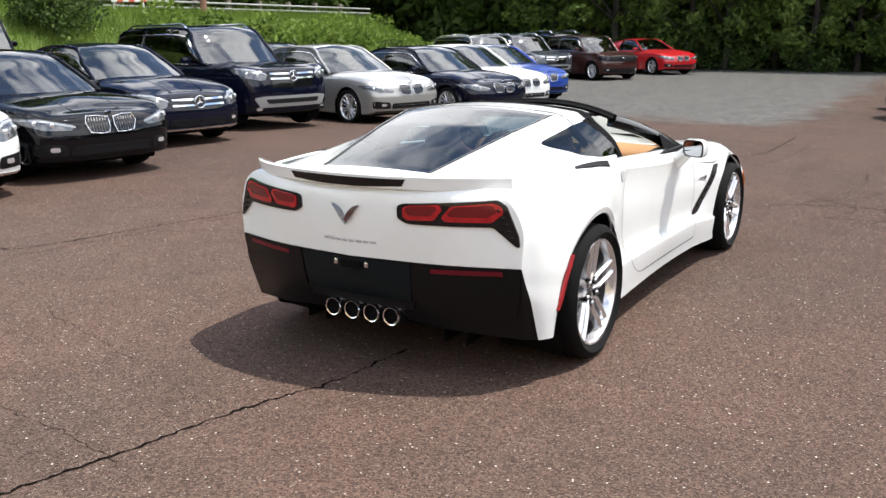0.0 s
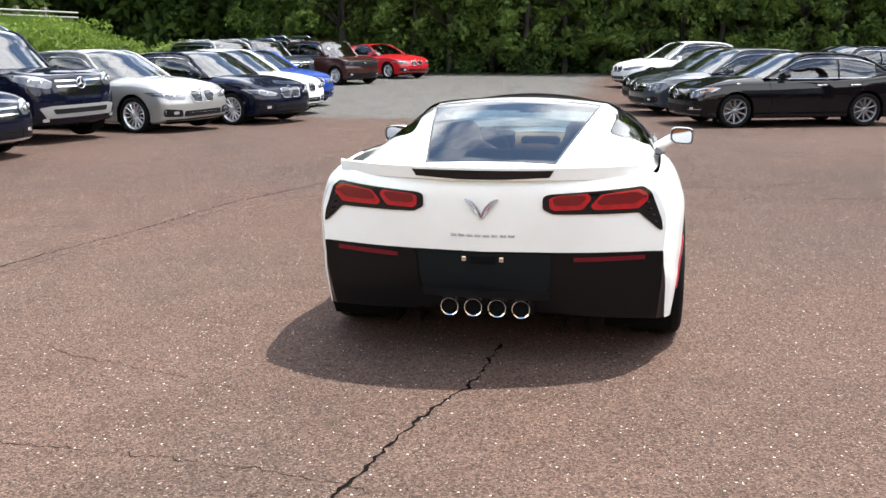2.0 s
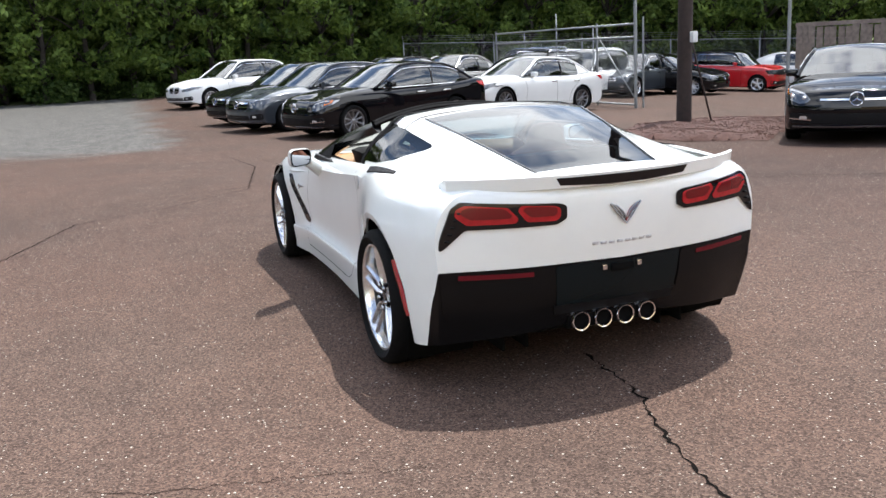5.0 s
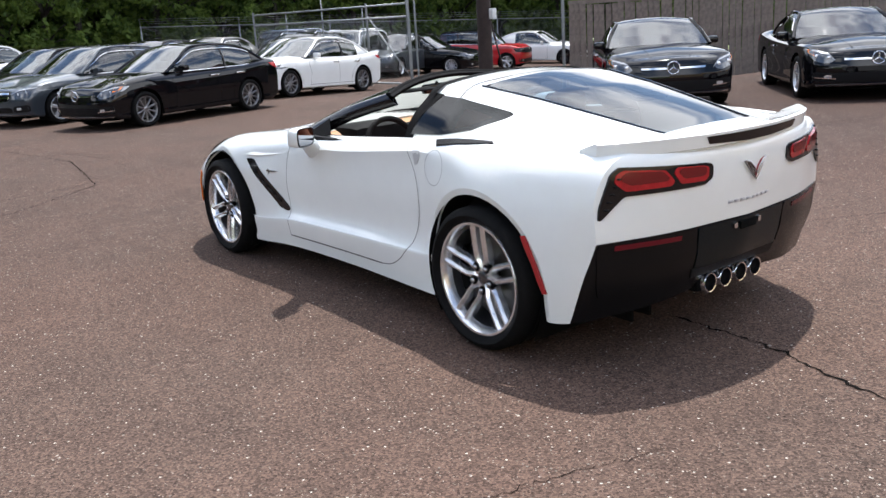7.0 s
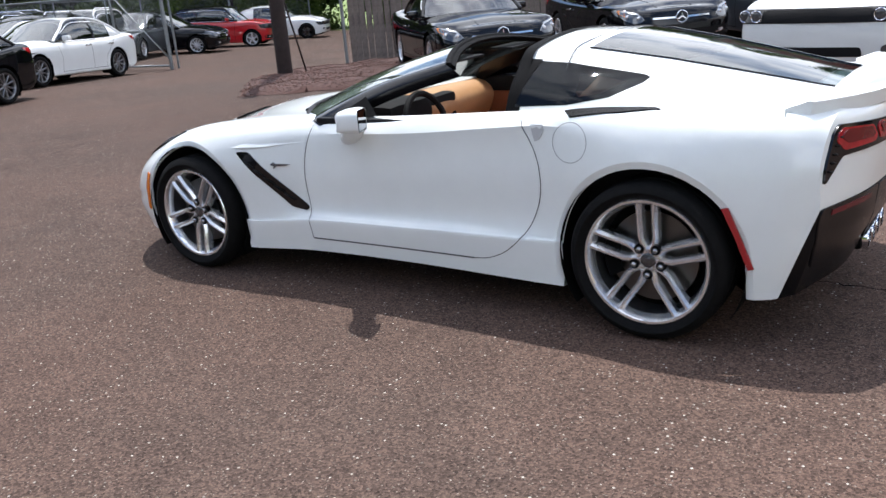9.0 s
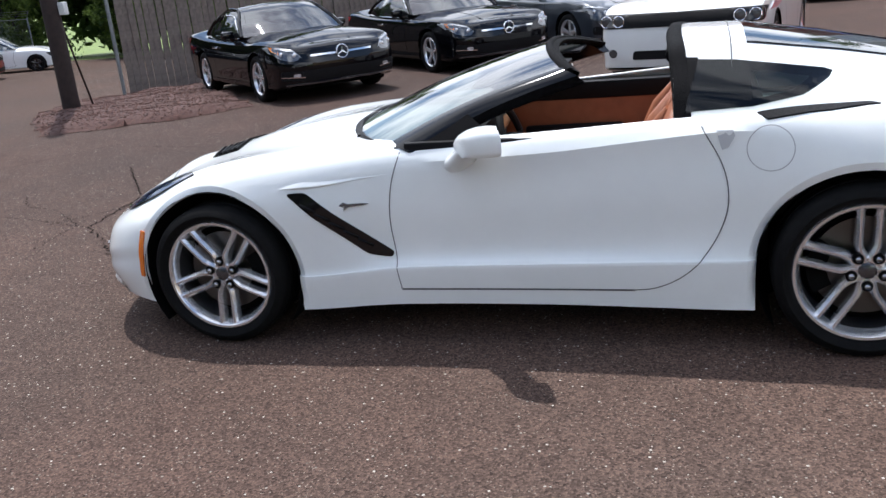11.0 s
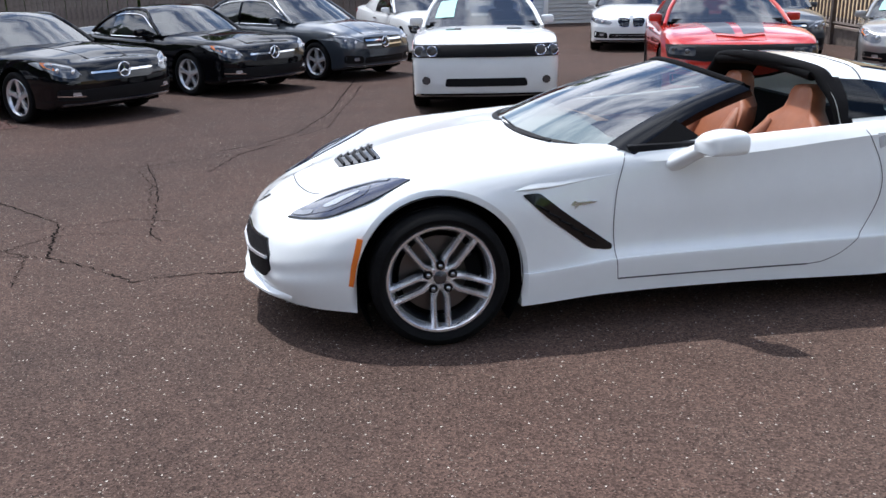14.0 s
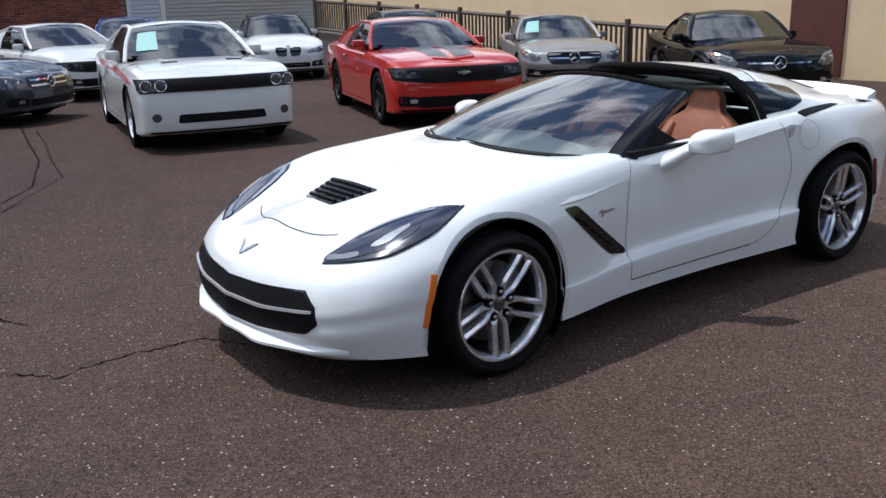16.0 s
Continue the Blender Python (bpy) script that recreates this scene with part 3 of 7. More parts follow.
# ---- parked cars ----
WSCREEN = glass_mat("windshield_glass", (0.30, 0.36, 0.38), 2.5)
def car_rails(L, W, belt, hood, tail, ground, fo, wb, nose_low, square):
    """Longitudinal rails of a car's lower body, front axle at y = 0, nose towards +y."""
    w = W / 2
    yn, yr = fo, fo - L
    ra = -wb
    sq = square          # how square the ends are in plan: 0 round to 1 blunt
    # knots: rear centre, rear mid, rear corner, behind the rear wheel, rear axle, door rear, door mid, door front, behind the front wheel, front axle, ahead of it, front quarter, front mid, nose
    ys = [yr, yr + 0.02, yr + 0.14 - 0.06 * sq, yr + 0.42, ra, ra + 0.55, -wb * 0.5, -0.75, -0.42, 0.0, yn - 0.42, yn - 0.17 + 0.08 * sq, yn - 0.03, yn]
    xs = [0, 0.55 * w, 0.90 * w, 0.975 * w, w, w, w, w, w, w, 0.975 * w, (0.84 + 0.06 * sq) * w, 0.5 * w, 0]
    hz = nose_low        # height of the hood's leading edge
    bt = [tail, tail, tail, tail + 0.01, belt + 0.03, belt, belt - 0.02, belt - 0.03, belt - 0.035, hz + 0.66 * (belt - hz) + 0.025, hz + 0.09, hz, hz - 0.02, hz - 0.02]

    def rail(xf, zf, yoff):
        return [(xs[i] * xf(i), ys[i] + yoff(i), zf(i)) for i in range(14)]

    end = lambda i, a: a if i in (0, 1, 2) else (-a if i in (11, 12, 13) else 0)
    bot = lambda i: ground + (0.10 if i < 3 else 0.04 if i > 10 else 0)
    mid = lambda i: 0.5 * (bot(i) + bt[i])
    r0 = rail(lambda i: 0.6, lambda i: ground, lambda i: end(i, 0.25))
    r1 = rail(lambda i: 0.955, bot, lambda i: end(i, 0.05))
    r2 = rail(lambda i: 0.985, lambda i: bot(i) + 0.13, lambda i: end(i, 0.0))
    r3 = rail(lambda i: 1.0, lambda i: mid(i) + 0.04, lambda i: end(i, -0.0))
    r4 = rail(lambda i: 0.985, lambda i: bt[i] - 0.13, lambda i: end(i, 0.015))
    r5 = rail(lambda i: 0.925, lambda i: bt[i] - 0.015, lambda i: end(i, 0.05))
    top = [tail + 0.02] * 3 + [tail + 0.04, belt + 0.03, belt, hood - 0.01, hood, hood, hz + 0.80 * (hood - hz) + 0.012, hz + 0.34 * (hood - hz) + 0.035, hz + 0.03, hz + 0.02, hz + 0.02]
    o6 = {0: .13, 1: .15, 2: .13, 3: .05, 10: -.06, 11: -.13, 12: -.14, 13: -.12}
    o7 = {0: .24, 1: .30, 2: .28, 3: .16, 10: -.20, 11: -.26, 12: -.28, 13: -.23}
    r6 = [(xs[i] * 0.62, ys[i] + o6.get(i, 0), top[i] + 0.005) for i in range(14)]
    r7 = [(0, ys[i] + o7.get(i, 0), top[i] + 0.02) for i in range(14)]
    return [r0, r1, r2, r3, r4, r5, r6, r7]


def star_badge(bm, x, y, z, r, t=0.008):
    """A three-pointed star in a ring, facing +y."""
    tube(bm, [(x + r * math.cos(k * math.tau / 28), y, z + r * math.sin(k * math.tau / 28)) for k in range(28)], r * 0.09, 8, close=True)
    for k in range(3):
        a = math.pi / 2 + k * math.tau / 3
        p = [(x + r * math.cos(a), y, z + r * math.sin(a)), (x + 0.16 * r * math.cos(a + 1.05), y, z + 0.16 * r * math.sin(a + 1.05)), (x, y + t, z), (x + 0.16 * r * math.cos(a - 1.05), y, z + 0.16 * r * math.sin(a - 1.05))]
        vs = [bm.verts.new(q) for q in p]
        bm.faces.new((vs[0], vs[1], vs[2]))
        bm.faces.new((vs[0], vs[2], vs[3]))


def parked_car(name, at, heading, color, label, L=4.7, W=1.82, H=1.44, wb=2.84, fo=0.85, belt=0.92, hood=0.96, tail=1.0, nose=0.74,
               style="sedan", face="bars", rims="five", rim_mat=None, square=0.3, glass=None, roof=None, cabin=None, group="parked cars", r=0.325,
               stripes=None, chrome_line=True, sticker=False, detail=True):
    """A parked car of parts. at: the middle of the front axle on the ground; heading: degrees from +x, counter-clockwise."""
    z0 = gz(*at) + bank(*at)
    ah = radians(heading)
    tail_at = (at[0] - wb * math.cos(ah), at[1] - wb * math.sin(ah))
    lean = math.degrees(math.atan2(z0 - gz(*tail_at) - bank(*tail_at), wb))
    root = thing(name, pose(at[0], at[1], z0, lean, 0, heading - 90), label, "car", group)
    rails = car_rails(L, W, belt, hood, tail, 0.19 if style != "suv" else 0.26, fo, wb, nose, square)
    grid = half_shell(rails, 6, 4, folds=(2, 4))
    ar = r + 0.055
    arches = [(0, r, ar), (-wb, r, ar)]
    bm = shell_bmesh(grid, arches)
    full = shell_bmesh(grid)
    tr = tree_of(full)
    full.free()
    body = part("body", bm, color, root, angle=24)
    for ya in (0, -wb):
        wheel_house(root, ya, r, ar + 0.004, W / 2 - 0.30, W / 2 - 0.035)
    bm = bmesh.new()
    box(bm, -W * 0.36, W * 0.36, fo - L + 0.25, fo - 0.25, 0.17 if style != "suv" else 0.24, 0.34)
    part("underbody", bm, SHADOW_BLACK, root)
    rr = {"five": 0.70, "ten": 0.72, "seven": 0.70, "twin5": 0.72, "multi": 0.73}[rims] * r
    for yy in (0, -wb):
        for s in (1, -1):
            wheel(root, s * (W / 2 - 0.115), yy, r, r, 0.215, rr, rims, s, rim_mat)
    w = W / 2
    yn, yr = fo, fo - L
    # greenhouse corners
    S = {"sedan": (-0.64, -1.40, -wb + 0.28, -wb - 0.45), "coupe": (-0.72, -1.46, -wb + 0.40, -wb - 0.50), "suv": (-0.58, -1.20, -wb - 0.45, -wb - 0.80),
         "roadster": (-0.74, -1.30, -wb + 0.52, -wb - 0.05), "gt": (-0.62, -1.42, -wb + 0.08, -wb - 0.62), "conv": (-0.66, -1.36, -wb + 0.42, -wb - 0.08), "hatch": (-0.56, -1.10, -wb - 0.25, -wb - 0.50)}[style]
    ya, yb, yc, yd = S
    zb = belt - 0.005
    zr = H
    wbelt, wroof = 0.90 * w, (0.66 if style != "suv" and style != "hatch" else 0.74) * w
    G = glass or TINT
    P = {}
    for s in (1, -1):
        P[s] = dict(a=Vector((s * wbelt * 0.97, ya, hood - 0.015)), b=Vector((s * wroof, yb, zr - 0.055)), c=Vector((s * wroof * 0.97, yc, zr - 0.075)), d=Vector((s * wbelt * 0.90, yd, max(tail, belt) - 0.005)))
    arc = {}
    for s in (1, -1):        # the roof arch from the windshield's foot over the roof down to the tail
        q = P[s]
        arc[s] = [Vector(v) for v in spline([q["a"], q["a"].lerp(q["b"], .5) + Vector((s * .015, 0, .014)), q["b"], q["b"].lerp(q["c"], .5) + Vector((s * .03, 0, .040)), q["c"], q["c"].lerp(q["d"], .5) + Vector((s * .015, 0, .028)), q["d"]], 6)]
    ib, ic, n = 12, 24, 36

    def across(i):
        if i <= ib:
            t = i / ib
            bow = Vector((0, .22 - .15 * t, .030 + .025 * t))
        elif i <= ic:
            t = (i - ib) / (ic - ib)
            bow = Vector((0, .07 - .13 * t, .055))
        else:
            t = (i - ic) / (n - ic)
            bow = Vector((0, -.06 - .10 * t, .055 - .040 * t))
        return [arc[-1][i].lerp(arc[1][i], k / 12) + bow * (1 - (k / 6 - 1) ** 2) for k in range(13)]

    for nm, i0, i1, mm in (("windshield", 0, ib, WSCREEN), ("roof", ib, ic, roof or color), ("rear_window", ic, n, roof if style == "conv" else G)):
        bm = bmesh.new()
        rows = [[bm.verts.new(v) for v in across(i)] for i in range(i0, i1 + 1)]
        for p, q in zip(rows, rows[1:]):
            for k in range(12):
                bm.faces.new((p[k], p[k + 1], q[k + 1], q[k]))
        o = part(nm, bm, mm, root)
        o.visible_shadow = nm == "roof"
    iq = {"sedan": 27, "coupe": 22, "gt": 29, "hatch": 25, "suv": 28, "roadster": 23, "conv": 20}[style]
    for s in (1, -1):
        foot = []
        for v in arc[s]:
            z_ = np.interp(-v.y, [-ya, -ya + .5, -yc, -yd], [hood - .02, belt, belt + .01, max(tail, belt) - .01])
            x_ = np.interp(-v.y, [-ya, -ya + .5, -yc, -yd], [.97, 1.0, .985, .90]) * wbelt
            foot.append(Vector((s * x_, v.y, min(z_, v.z))))
        skin = [[foot[i].lerp(arc[s][i], k / 5) + Vector((s * .10 * (arc[s][i].z - foot[i].z) * math.sin(math.pi * k / 5), 0, 0)) for k in range(6)] for i in range(n + 1)]
        for nm, i0, i1, mm in (("side_window", 0, iq, G), ("rear_pillar", iq, n, roof or color)):
            bm = bmesh.new()
            rows = [[bm.verts.new(v) for v in skin[i]] for i in range(i0, i1 + 1)]
            for p, q in zip(rows, rows[1:]):
                for k in range(5):
                    bm.faces.new((p[k], p[k + 1], q[k + 1], q[k]))
            bmesh.ops.remove_doubles(bm, verts=bm.verts[:], dist=1e-4)
            o = part(nm, bm, mm, root)
            o.visible_shadow = nm == "rear_pillar"
        bm = bmesh.new()
        tube(bm, arc[s], [.030] * 14 + [.026] * 12 + [.032] * 11, 8)
        part("roof_arch", bm, roof or color, root)
        if style in ("sedan", "suv", "gt", "hatch"):
            bm = bmesh.new()
            tube(bm, [v + Vector((s * .004, 0, 0)) for v in skin[19]], .030, 6, flat=.5)
            part("door_pillar", bm, GLOSS_BLACK, root)
        if chrome_line:
            bm = bmesh.new()
            tube(bm, [skin[i][4] + Vector((s * .016, 0, .014)) for i in range(4, iq + 1)], .007, 6)
            part("window_trim", bm, CHROME, root)
        bm = bmesh.new()
        tube(bm, [foot[i] + Vector((s * .010, 0, .004)) for i in range(3, iq + 1)], .009, 6)
        part("belt_trim", bm, CHROME if chrome_line else BLACK_TRIM, root)
    if style == "suv":
        for s in (1, -1):
            bm = bmesh.new()
            x = s * wroof * 0.93
            tube(bm, [(x, yb - 0.05, zr - 0.03), (x, yb - 0.20, zr + 0.045), (x, yc + 0.3, zr + 0.035), (x, yc + 0.05, zr - 0.05)], 0.018, 8)
            part("roof_rail", bm, CHROME, root)
    # cabin
    bm = bmesh.new()
    pts = [(wbelt * 0.93, ya + 0.02), (wbelt * 0.95, (ya + yd) / 2), (wbelt * 0.85, yd + 0.05)]
    f = bm.faces.new([bm.verts.new((x, y, max(zb, tail if y < yc else 0) + 0.035)) for x, y in pts] + [bm.verts.new((-x, y, max(zb, tail if y < yc else 0) + 0.035)) for x, y in pts[::-1]])
    part("cabin_floor", bm, CABIN, root)
    if detail:
        for s in (1, -1):
            for yy in ((yb - 0.12,) if style in ("roadster", "conv") else (yb - 0.12, yc + 0.22)):
                bm = bmesh.new()
                box(bm, s * 0.36 - 0.22, s * 0.36 + 0.22, yy - 0.10, yy + 0.03, zb, zb + 0.19, 0.04, None)
                box(bm, s * 0.36 - 0.13, s * 0.36 + 0.13, yy - 0.10, yy - 0.01, zb + 0.20, zb + 0.34, 0.035, None)
                part("seat", bm, cabin or CABIN, root)
        bm = bmesh.new()
        box(bm, -wbelt * 0.86, wbelt * 0.86, ya - 0.42, ya - 0.02, zb, zb + 0.07, 0.02)
        part("dashboard", bm, CABIN, root)
        bm = bmesh.new()
        tube(bm, [(-0.36 + 0.17 * math.cos(k * math.tau / 20), ya - 0.52 + 0.05 * math.sin(k * math.tau / 20), zb + 0.06 + 0.15 * math.sin(k * math.tau / 20)) for k in range(20)], 0.016, 6, close=True)
        part("steering_wheel", bm, CABIN, root)
    # mirrors
    for s in (1, -1):
        bm = bmesh.new()
        box(bm, s * (w - 0.015) - 0.095, s * (w - 0.015) + 0.095, ya - 0.42, ya - 0.29, belt + 0.015, belt + 0.130, 0.042)
        tube(bm, [(s * (w - 0.10), ya - 0.34, belt - 0.01), (s * (w - 0.05), ya - 0.34, belt + 0.05)], 0.03, 8)
        part("mirror", bm, color, root)
    for s in (1, -1):          # pressed ridges along the hood
        bm = bmesh.new()
        ridge = [on(tr, "top", s * w * (.30 + .16 * k / 10), yn - .30 - (yn - .30 - ya - .08) * k / 10, -.002) for k in range(11)]
        tube(bm, [p for p in ridge if p is not None], .008, 6)
        part("hood_crease", bm, color, body)
    # face
    fr = lambda name, poly, material, **kw: part(name, patch(tr, "front", poly, **kw), material, root)
    hz = nose
    for s in (1, -1):
        fl = lambda pts: [(s * a * w, b) for a, b in pts]
        if face == "round":
            hl = [(0.62, hz - 0.02), (0.93, hz - 0.01), (0.95, hz - 0.14), (0.63, hz - 0.14)]
        elif face == "slot":
            hl = [(0.60, hz - 0.04), (0.95, hz - 0.02), (0.93, hz - 0.12), (0.60, hz - 0.14)]
        elif face == "kidney":
            hl = [(0.46, hz - 0.09), (0.80, hz - 0.015), (0.98, hz + 0.0), (0.96, hz - 0.07), (0.80, hz - 0.135), (0.50, hz - 0.15)]
        else:
            hl = [(.62, hz - .10), (.70, hz - .015), (.88, hz + .04), (.965, hz + .05), (.962, hz - .02), (.90, hz - .115), (.77, hz - .165), (.66, hz - .155)] if face == "star" else [(0.54, hz - 0.06), (0.72, hz + 0.01), (0.94, hz + 0.045), (1.0, hz + 0.05), (0.985, hz - 0.03), (0.88, hz - 0.13), (0.66, hz - 0.175), (0.57, hz - 0.16)]
        if face in ("round", "slot"):        # one dark recess across the nose
            if s > 0:
                fr("grille_recess", [(-.955 * w, hz - .005), (.955 * w, hz - .005), (.94 * w, hz - .155), (.5 * w, hz - (.155 if face == "round" else .20)), (-.5 * w, hz - (.155 if face == "round" else .20)), (-.94 * w, hz - .155)], BLACK_TRIM, lift=.010, thick=.03, step=.025, round_=.02)
        elif face == "star":
            fr("turn_lamp", fl([(.885, hz + .028), (.945, hz + .036), (.940, hz - .015), (.885, hz - .06)]), AMBER, lift=.011, thick=.008, round_=.01)
        fr("headlight", fl(hl), GLOSS_BLACK if face in ("round", "slot") else HEADLAMP, lift=0.014 if face in ("round", "slot") else 0.006, thick=0.012, step=.03, round_=0.03)
        if face not in ("round", "slot"):
            k_ = len(hl) // 2
            fr("lamp_brow", fl([(a, c_ - .012) for a, c_ in hl[:k_ + 1]] + [(a * .985, c_ - .034) for a, c_ in hl[k_::-1]]), BROW, lift=0.010, thick=0.006, round_=0.01)
        for k in range(2):
            c = fl([((0.70, 0.86)[k], hz - (0.085, 0.06)[k])])[0]
            if face == "round":
                c = fl([((0.70, 0.86)[k], hz - 0.08)])[0]
            p = on(tr, "front", c[0], c[1], 0.018 if face in ("round", "slot") else 0.006)
            if p is not None:
                bm = bmesh.new()
                rad = 0.060 if face == "round" else 0.032
                lens = bmesh.ops.create_uvsphere(bm, u_segments=16, v_segments=8, radius=rad)["verts"]
                bmesh.ops.scale(bm, vec=(1, 0.25, 1), verts=lens)
                bmesh.ops.translate(bm, vec=p, verts=lens)
                part("lamp", bm, REFLECTOR if face not in ("round", "slot") else LENS_GREY, root)
                if face == "round":
                    bm = bmesh.new()
                    tube(bm, [p + Vector((rad * 1.06 * math.cos(q * math.tau / 20), .012, rad * 1.06 * math.sin(q * math.tau / 20))) for q in range(20)], .007, 6, close=True)
                    part("lamp_ring", bm, CHROME, root)
        # lower side intakes and fog lamps
        if face == "round":
            fr("fog_lamp", fl([(0.78 + .055 * math.cos(k * math.tau / 14), 0.425 + .05 * math.sin(k * math.tau / 14)) for k in range(14)]), LENS_GREY, lift=0.009)
            continue
        if face == "star":
            fr("intake_strip", fl([(0.60, .352), (0.90, .372), (0.90, .360), (0.60, .338)]), CHROME, lift=0.012, thick=0.008)
        fr("side_intake", fl([(0.58, 0.42), (0.90, 0.45), (0.90, 0.31), (0.56, 0.30)]), BLACK_TRIM, lift=0.004, round_=0.04)
        fr("fog_lamp", fl([(0.66, 0.40), (0.76, 0.40), (0.76, 0.35), (0.66, 0.35)]), REFLECTOR, lift=0.009, round_=0.02)
    if style == "suv":
        fr("skid_plate", [(-0.80 * w, .56), (-.60 * w, .585), (.60 * w, .585), (0.80 * w, .56), (0.70 * w, .40), (-0.70 * w, .40)], SKID, lift=0.008, thick=0.02, round_=0.03)
        fr("skid_slot", [(-0.60 * w, .535), (.60 * w, .535), (0.55 * w, .46), (-0.55 * w, .46)], BLACK_TRIM, lift=0.012, thick=0.02, round_=0.03)
        fr("grille_base", [(-0.52 * w, hz - .01), (.52 * w, hz - .01), (0.46 * w, hz - .30), (-0.46 * w, hz - .30)], GLOSS_BLACK, lift=0.004, thick=0.02, round_=0.05)
    if face == "bars" or face == "star":
        fr("grille", [(-0.50 * w, hz - 0.015), (0.50 * w, hz - 0.015), (0.53 * w, hz - 0.10), (0.44 * w, hz - 0.215), (-0.44 * w, hz - 0.215), (-0.53 * w, hz - 0.10)], GLOSS_BLACK, lift=0.006, thick=0.02, round_=0.04)
        for dz in ((0.07, 0.15) if face == "bars" else (0.115,)):
            for s in (1, -1):
                fr("grille_bar", [(s * 0.08, hz - dz + 0.013), (s * 0.485 * w, hz - dz + 0.016), (s * 0.485 * w, hz - dz - 0.008), (s * 0.08, hz - dz - 0.012)], CHROME, lift=0.018, thick=0.012)
        p = on(tr, "front", 0, hz - 0.11, 0.03)
        bm = bmesh.new()
        star_badge(bm, p.x, p.y, p.z, 0.088)
        part("badge", bm, CHROME, root)
    elif face == "kidney":
        for s in (1, -1):
            fr("grille", [(s * a * w, b) for a, b in ((0.03, hz - 0.02), (0.30, hz - 0.01), (0.34, hz - 0.08), (0.29, hz - 0.19), (0.05, hz - 0.20))], GLOSS_BLACK, lift=0.010, thick=0.02, round_=0.035)
            bm = bmesh.new()
            ring = [on(tr, "front", s * a * w, b, 0.014) for a, b in ((0.035, hz - 0.03), (0.17, hz - 0.012), (0.30, hz - 0.015), (0.335, hz - 0.08), (0.285, hz - 0.185), (0.16, hz - 0.20), (0.055, hz - 0.195), (0.03, hz - 0.11))]
            tube(bm, ring, 0.006, 6, close=True)
            part("grille_surround", bm, CHROME, root)
            for k in range(7):
                xx = s * (0.07 + 0.035 * k) * w
                fr("grille_slat", [(xx - 0.003, hz - 0.03), (xx + 0.003, hz - 0.03), (xx + 0.003, hz - 0.18), (xx - 0.003, hz - 0.18)], SKID, lift=0.014, thick=0.006, step=0.2)
        p = on(tr, "front", 0, hz + 0.012, 0.004)
        bm = bmesh.new()
        cc = bmesh.ops.create_cone(bm, segments=20, radius1=0.04, radius2=0.036, depth=0.012, cap_ends=True)["verts"]
        bmesh.ops.transform(bm, matrix=Matrix.Translation(p) @ pose(0, 0, 0, 50, 0, 0), verts=cc)
        part("badge", bm, CHROME, root)
    elif face == "round":
        fr("grille", [(-0.60 * w, hz - 0.02), (0.60 * w, hz - 0.02), (0.59 * w, hz - 0.14), (-0.59 * w, hz - 0.14)], MESH_BLACK, lift=0.015, thick=0.02, step=.03, round_=0.02)
    elif face == "slot":
        fr("grille", [(-0.62 * w, hz - 0.03), (0.62 * w, hz - 0.03), (0.56 * w, hz - 0.15), (-0.56 * w, hz - 0.15)], MESH_BLACK, lift=0.015, thick=0.02, step=.03, round_=0.03)
        bm = bmesh.new()
        p = on(tr, "front", 0, hz - 0.085, 0.03)
        box(bm, p.x - 0.085, p.x + 0.085, p.y - 0.008, p.y + 0.008, p.z - 0.016, p.z + 0.016, 0.004)
        box(bm, p.x - 0.035, p.x + 0.035, p.y - 0.010, p.y + 0.010, p.z - 0.028, p.z + 0.028, 0.004)
        part("badge", bm, CHROME, root)
    li = 0.45 if face == "round" else 0.43 if face in ("star", "slot") else 0.40
    lw, lh = (.62, .145) if face in ("star", "slot") else (.52, .10)
    fr("lower_intake", [(-lw * w, li), (lw * w, li), ((lw + .02) * w, li - lh), (-(lw + .02) * w, li - lh)], BLACK_TRIM, lift=0.005, thick=0.02, round_=0.03)
    fr("bumper_lip", [(-0.86 * w, 0.262), (0.86 * w, 0.262), (0.86 * w, 0.240), (-0.86 * w, 0.240)], BLACK_TRIM if face in ("round", "slot", "kidney") else CHROME, lift=0.008, thick=0.01)
    # doors, handles, tail
    for ax, s in (("right", 1), ("left", -1)):
        y1 = ya - 0.05
        y2 = (ya + yc) / 2 - 0.25
        y3 = -wb + 0.42
        seams = [[(y1, belt - 0.05), (y1 - 0.06, 0.55), (y1 - 0.02, 0.27)], [(y2, belt - 0.03), (y2, 0.27)], [(y1 - 0.02, 0.27), (y3 - 0.1, 0.27)]]
        if style in ("coupe", "roadster", "conv"):
            seams[1] = [(y2 - 0.28, belt - 0.03), (y2 - 0.30, 0.27)]
            hy = (y2 - 0.12,)
        else:
            seams.append([(y3 - 0.35, belt - 0.03), (y3 + 0.02, 0.55), (y3 + 0.1, 0.27)])
            hy = (y2 + 0.14, y3 - 0.15)
        for q in seams:
            part("panel_gap", stroke(tr, ax, q, 0.008, 0.002), SHADOW_BLACK, root)
        for yh in hy:
            p = on(tr, ax, yh, belt - 0.12, 0.022)
            bm = bmesh.new()
            box(bm, p.x - 0.014, p.x + 0.014, yh - 0.11, yh + 0.11, p.z - 0.015, p.z + 0.015, 0.010)
            part("door_handle", bm, CHROME if chrome_line else color, root)
        part("tail_light", patch(tr, "rear", [(s * 0.45 * w, tail - 0.06), (s * 0.93 * w, tail - 0.05), (s * 0.95 * w, tail - 0.17), (s * 0.5 * w, tail - 0.19)], lift=0.006, thick=0.01, round_=0.03), RED_LENS, root)
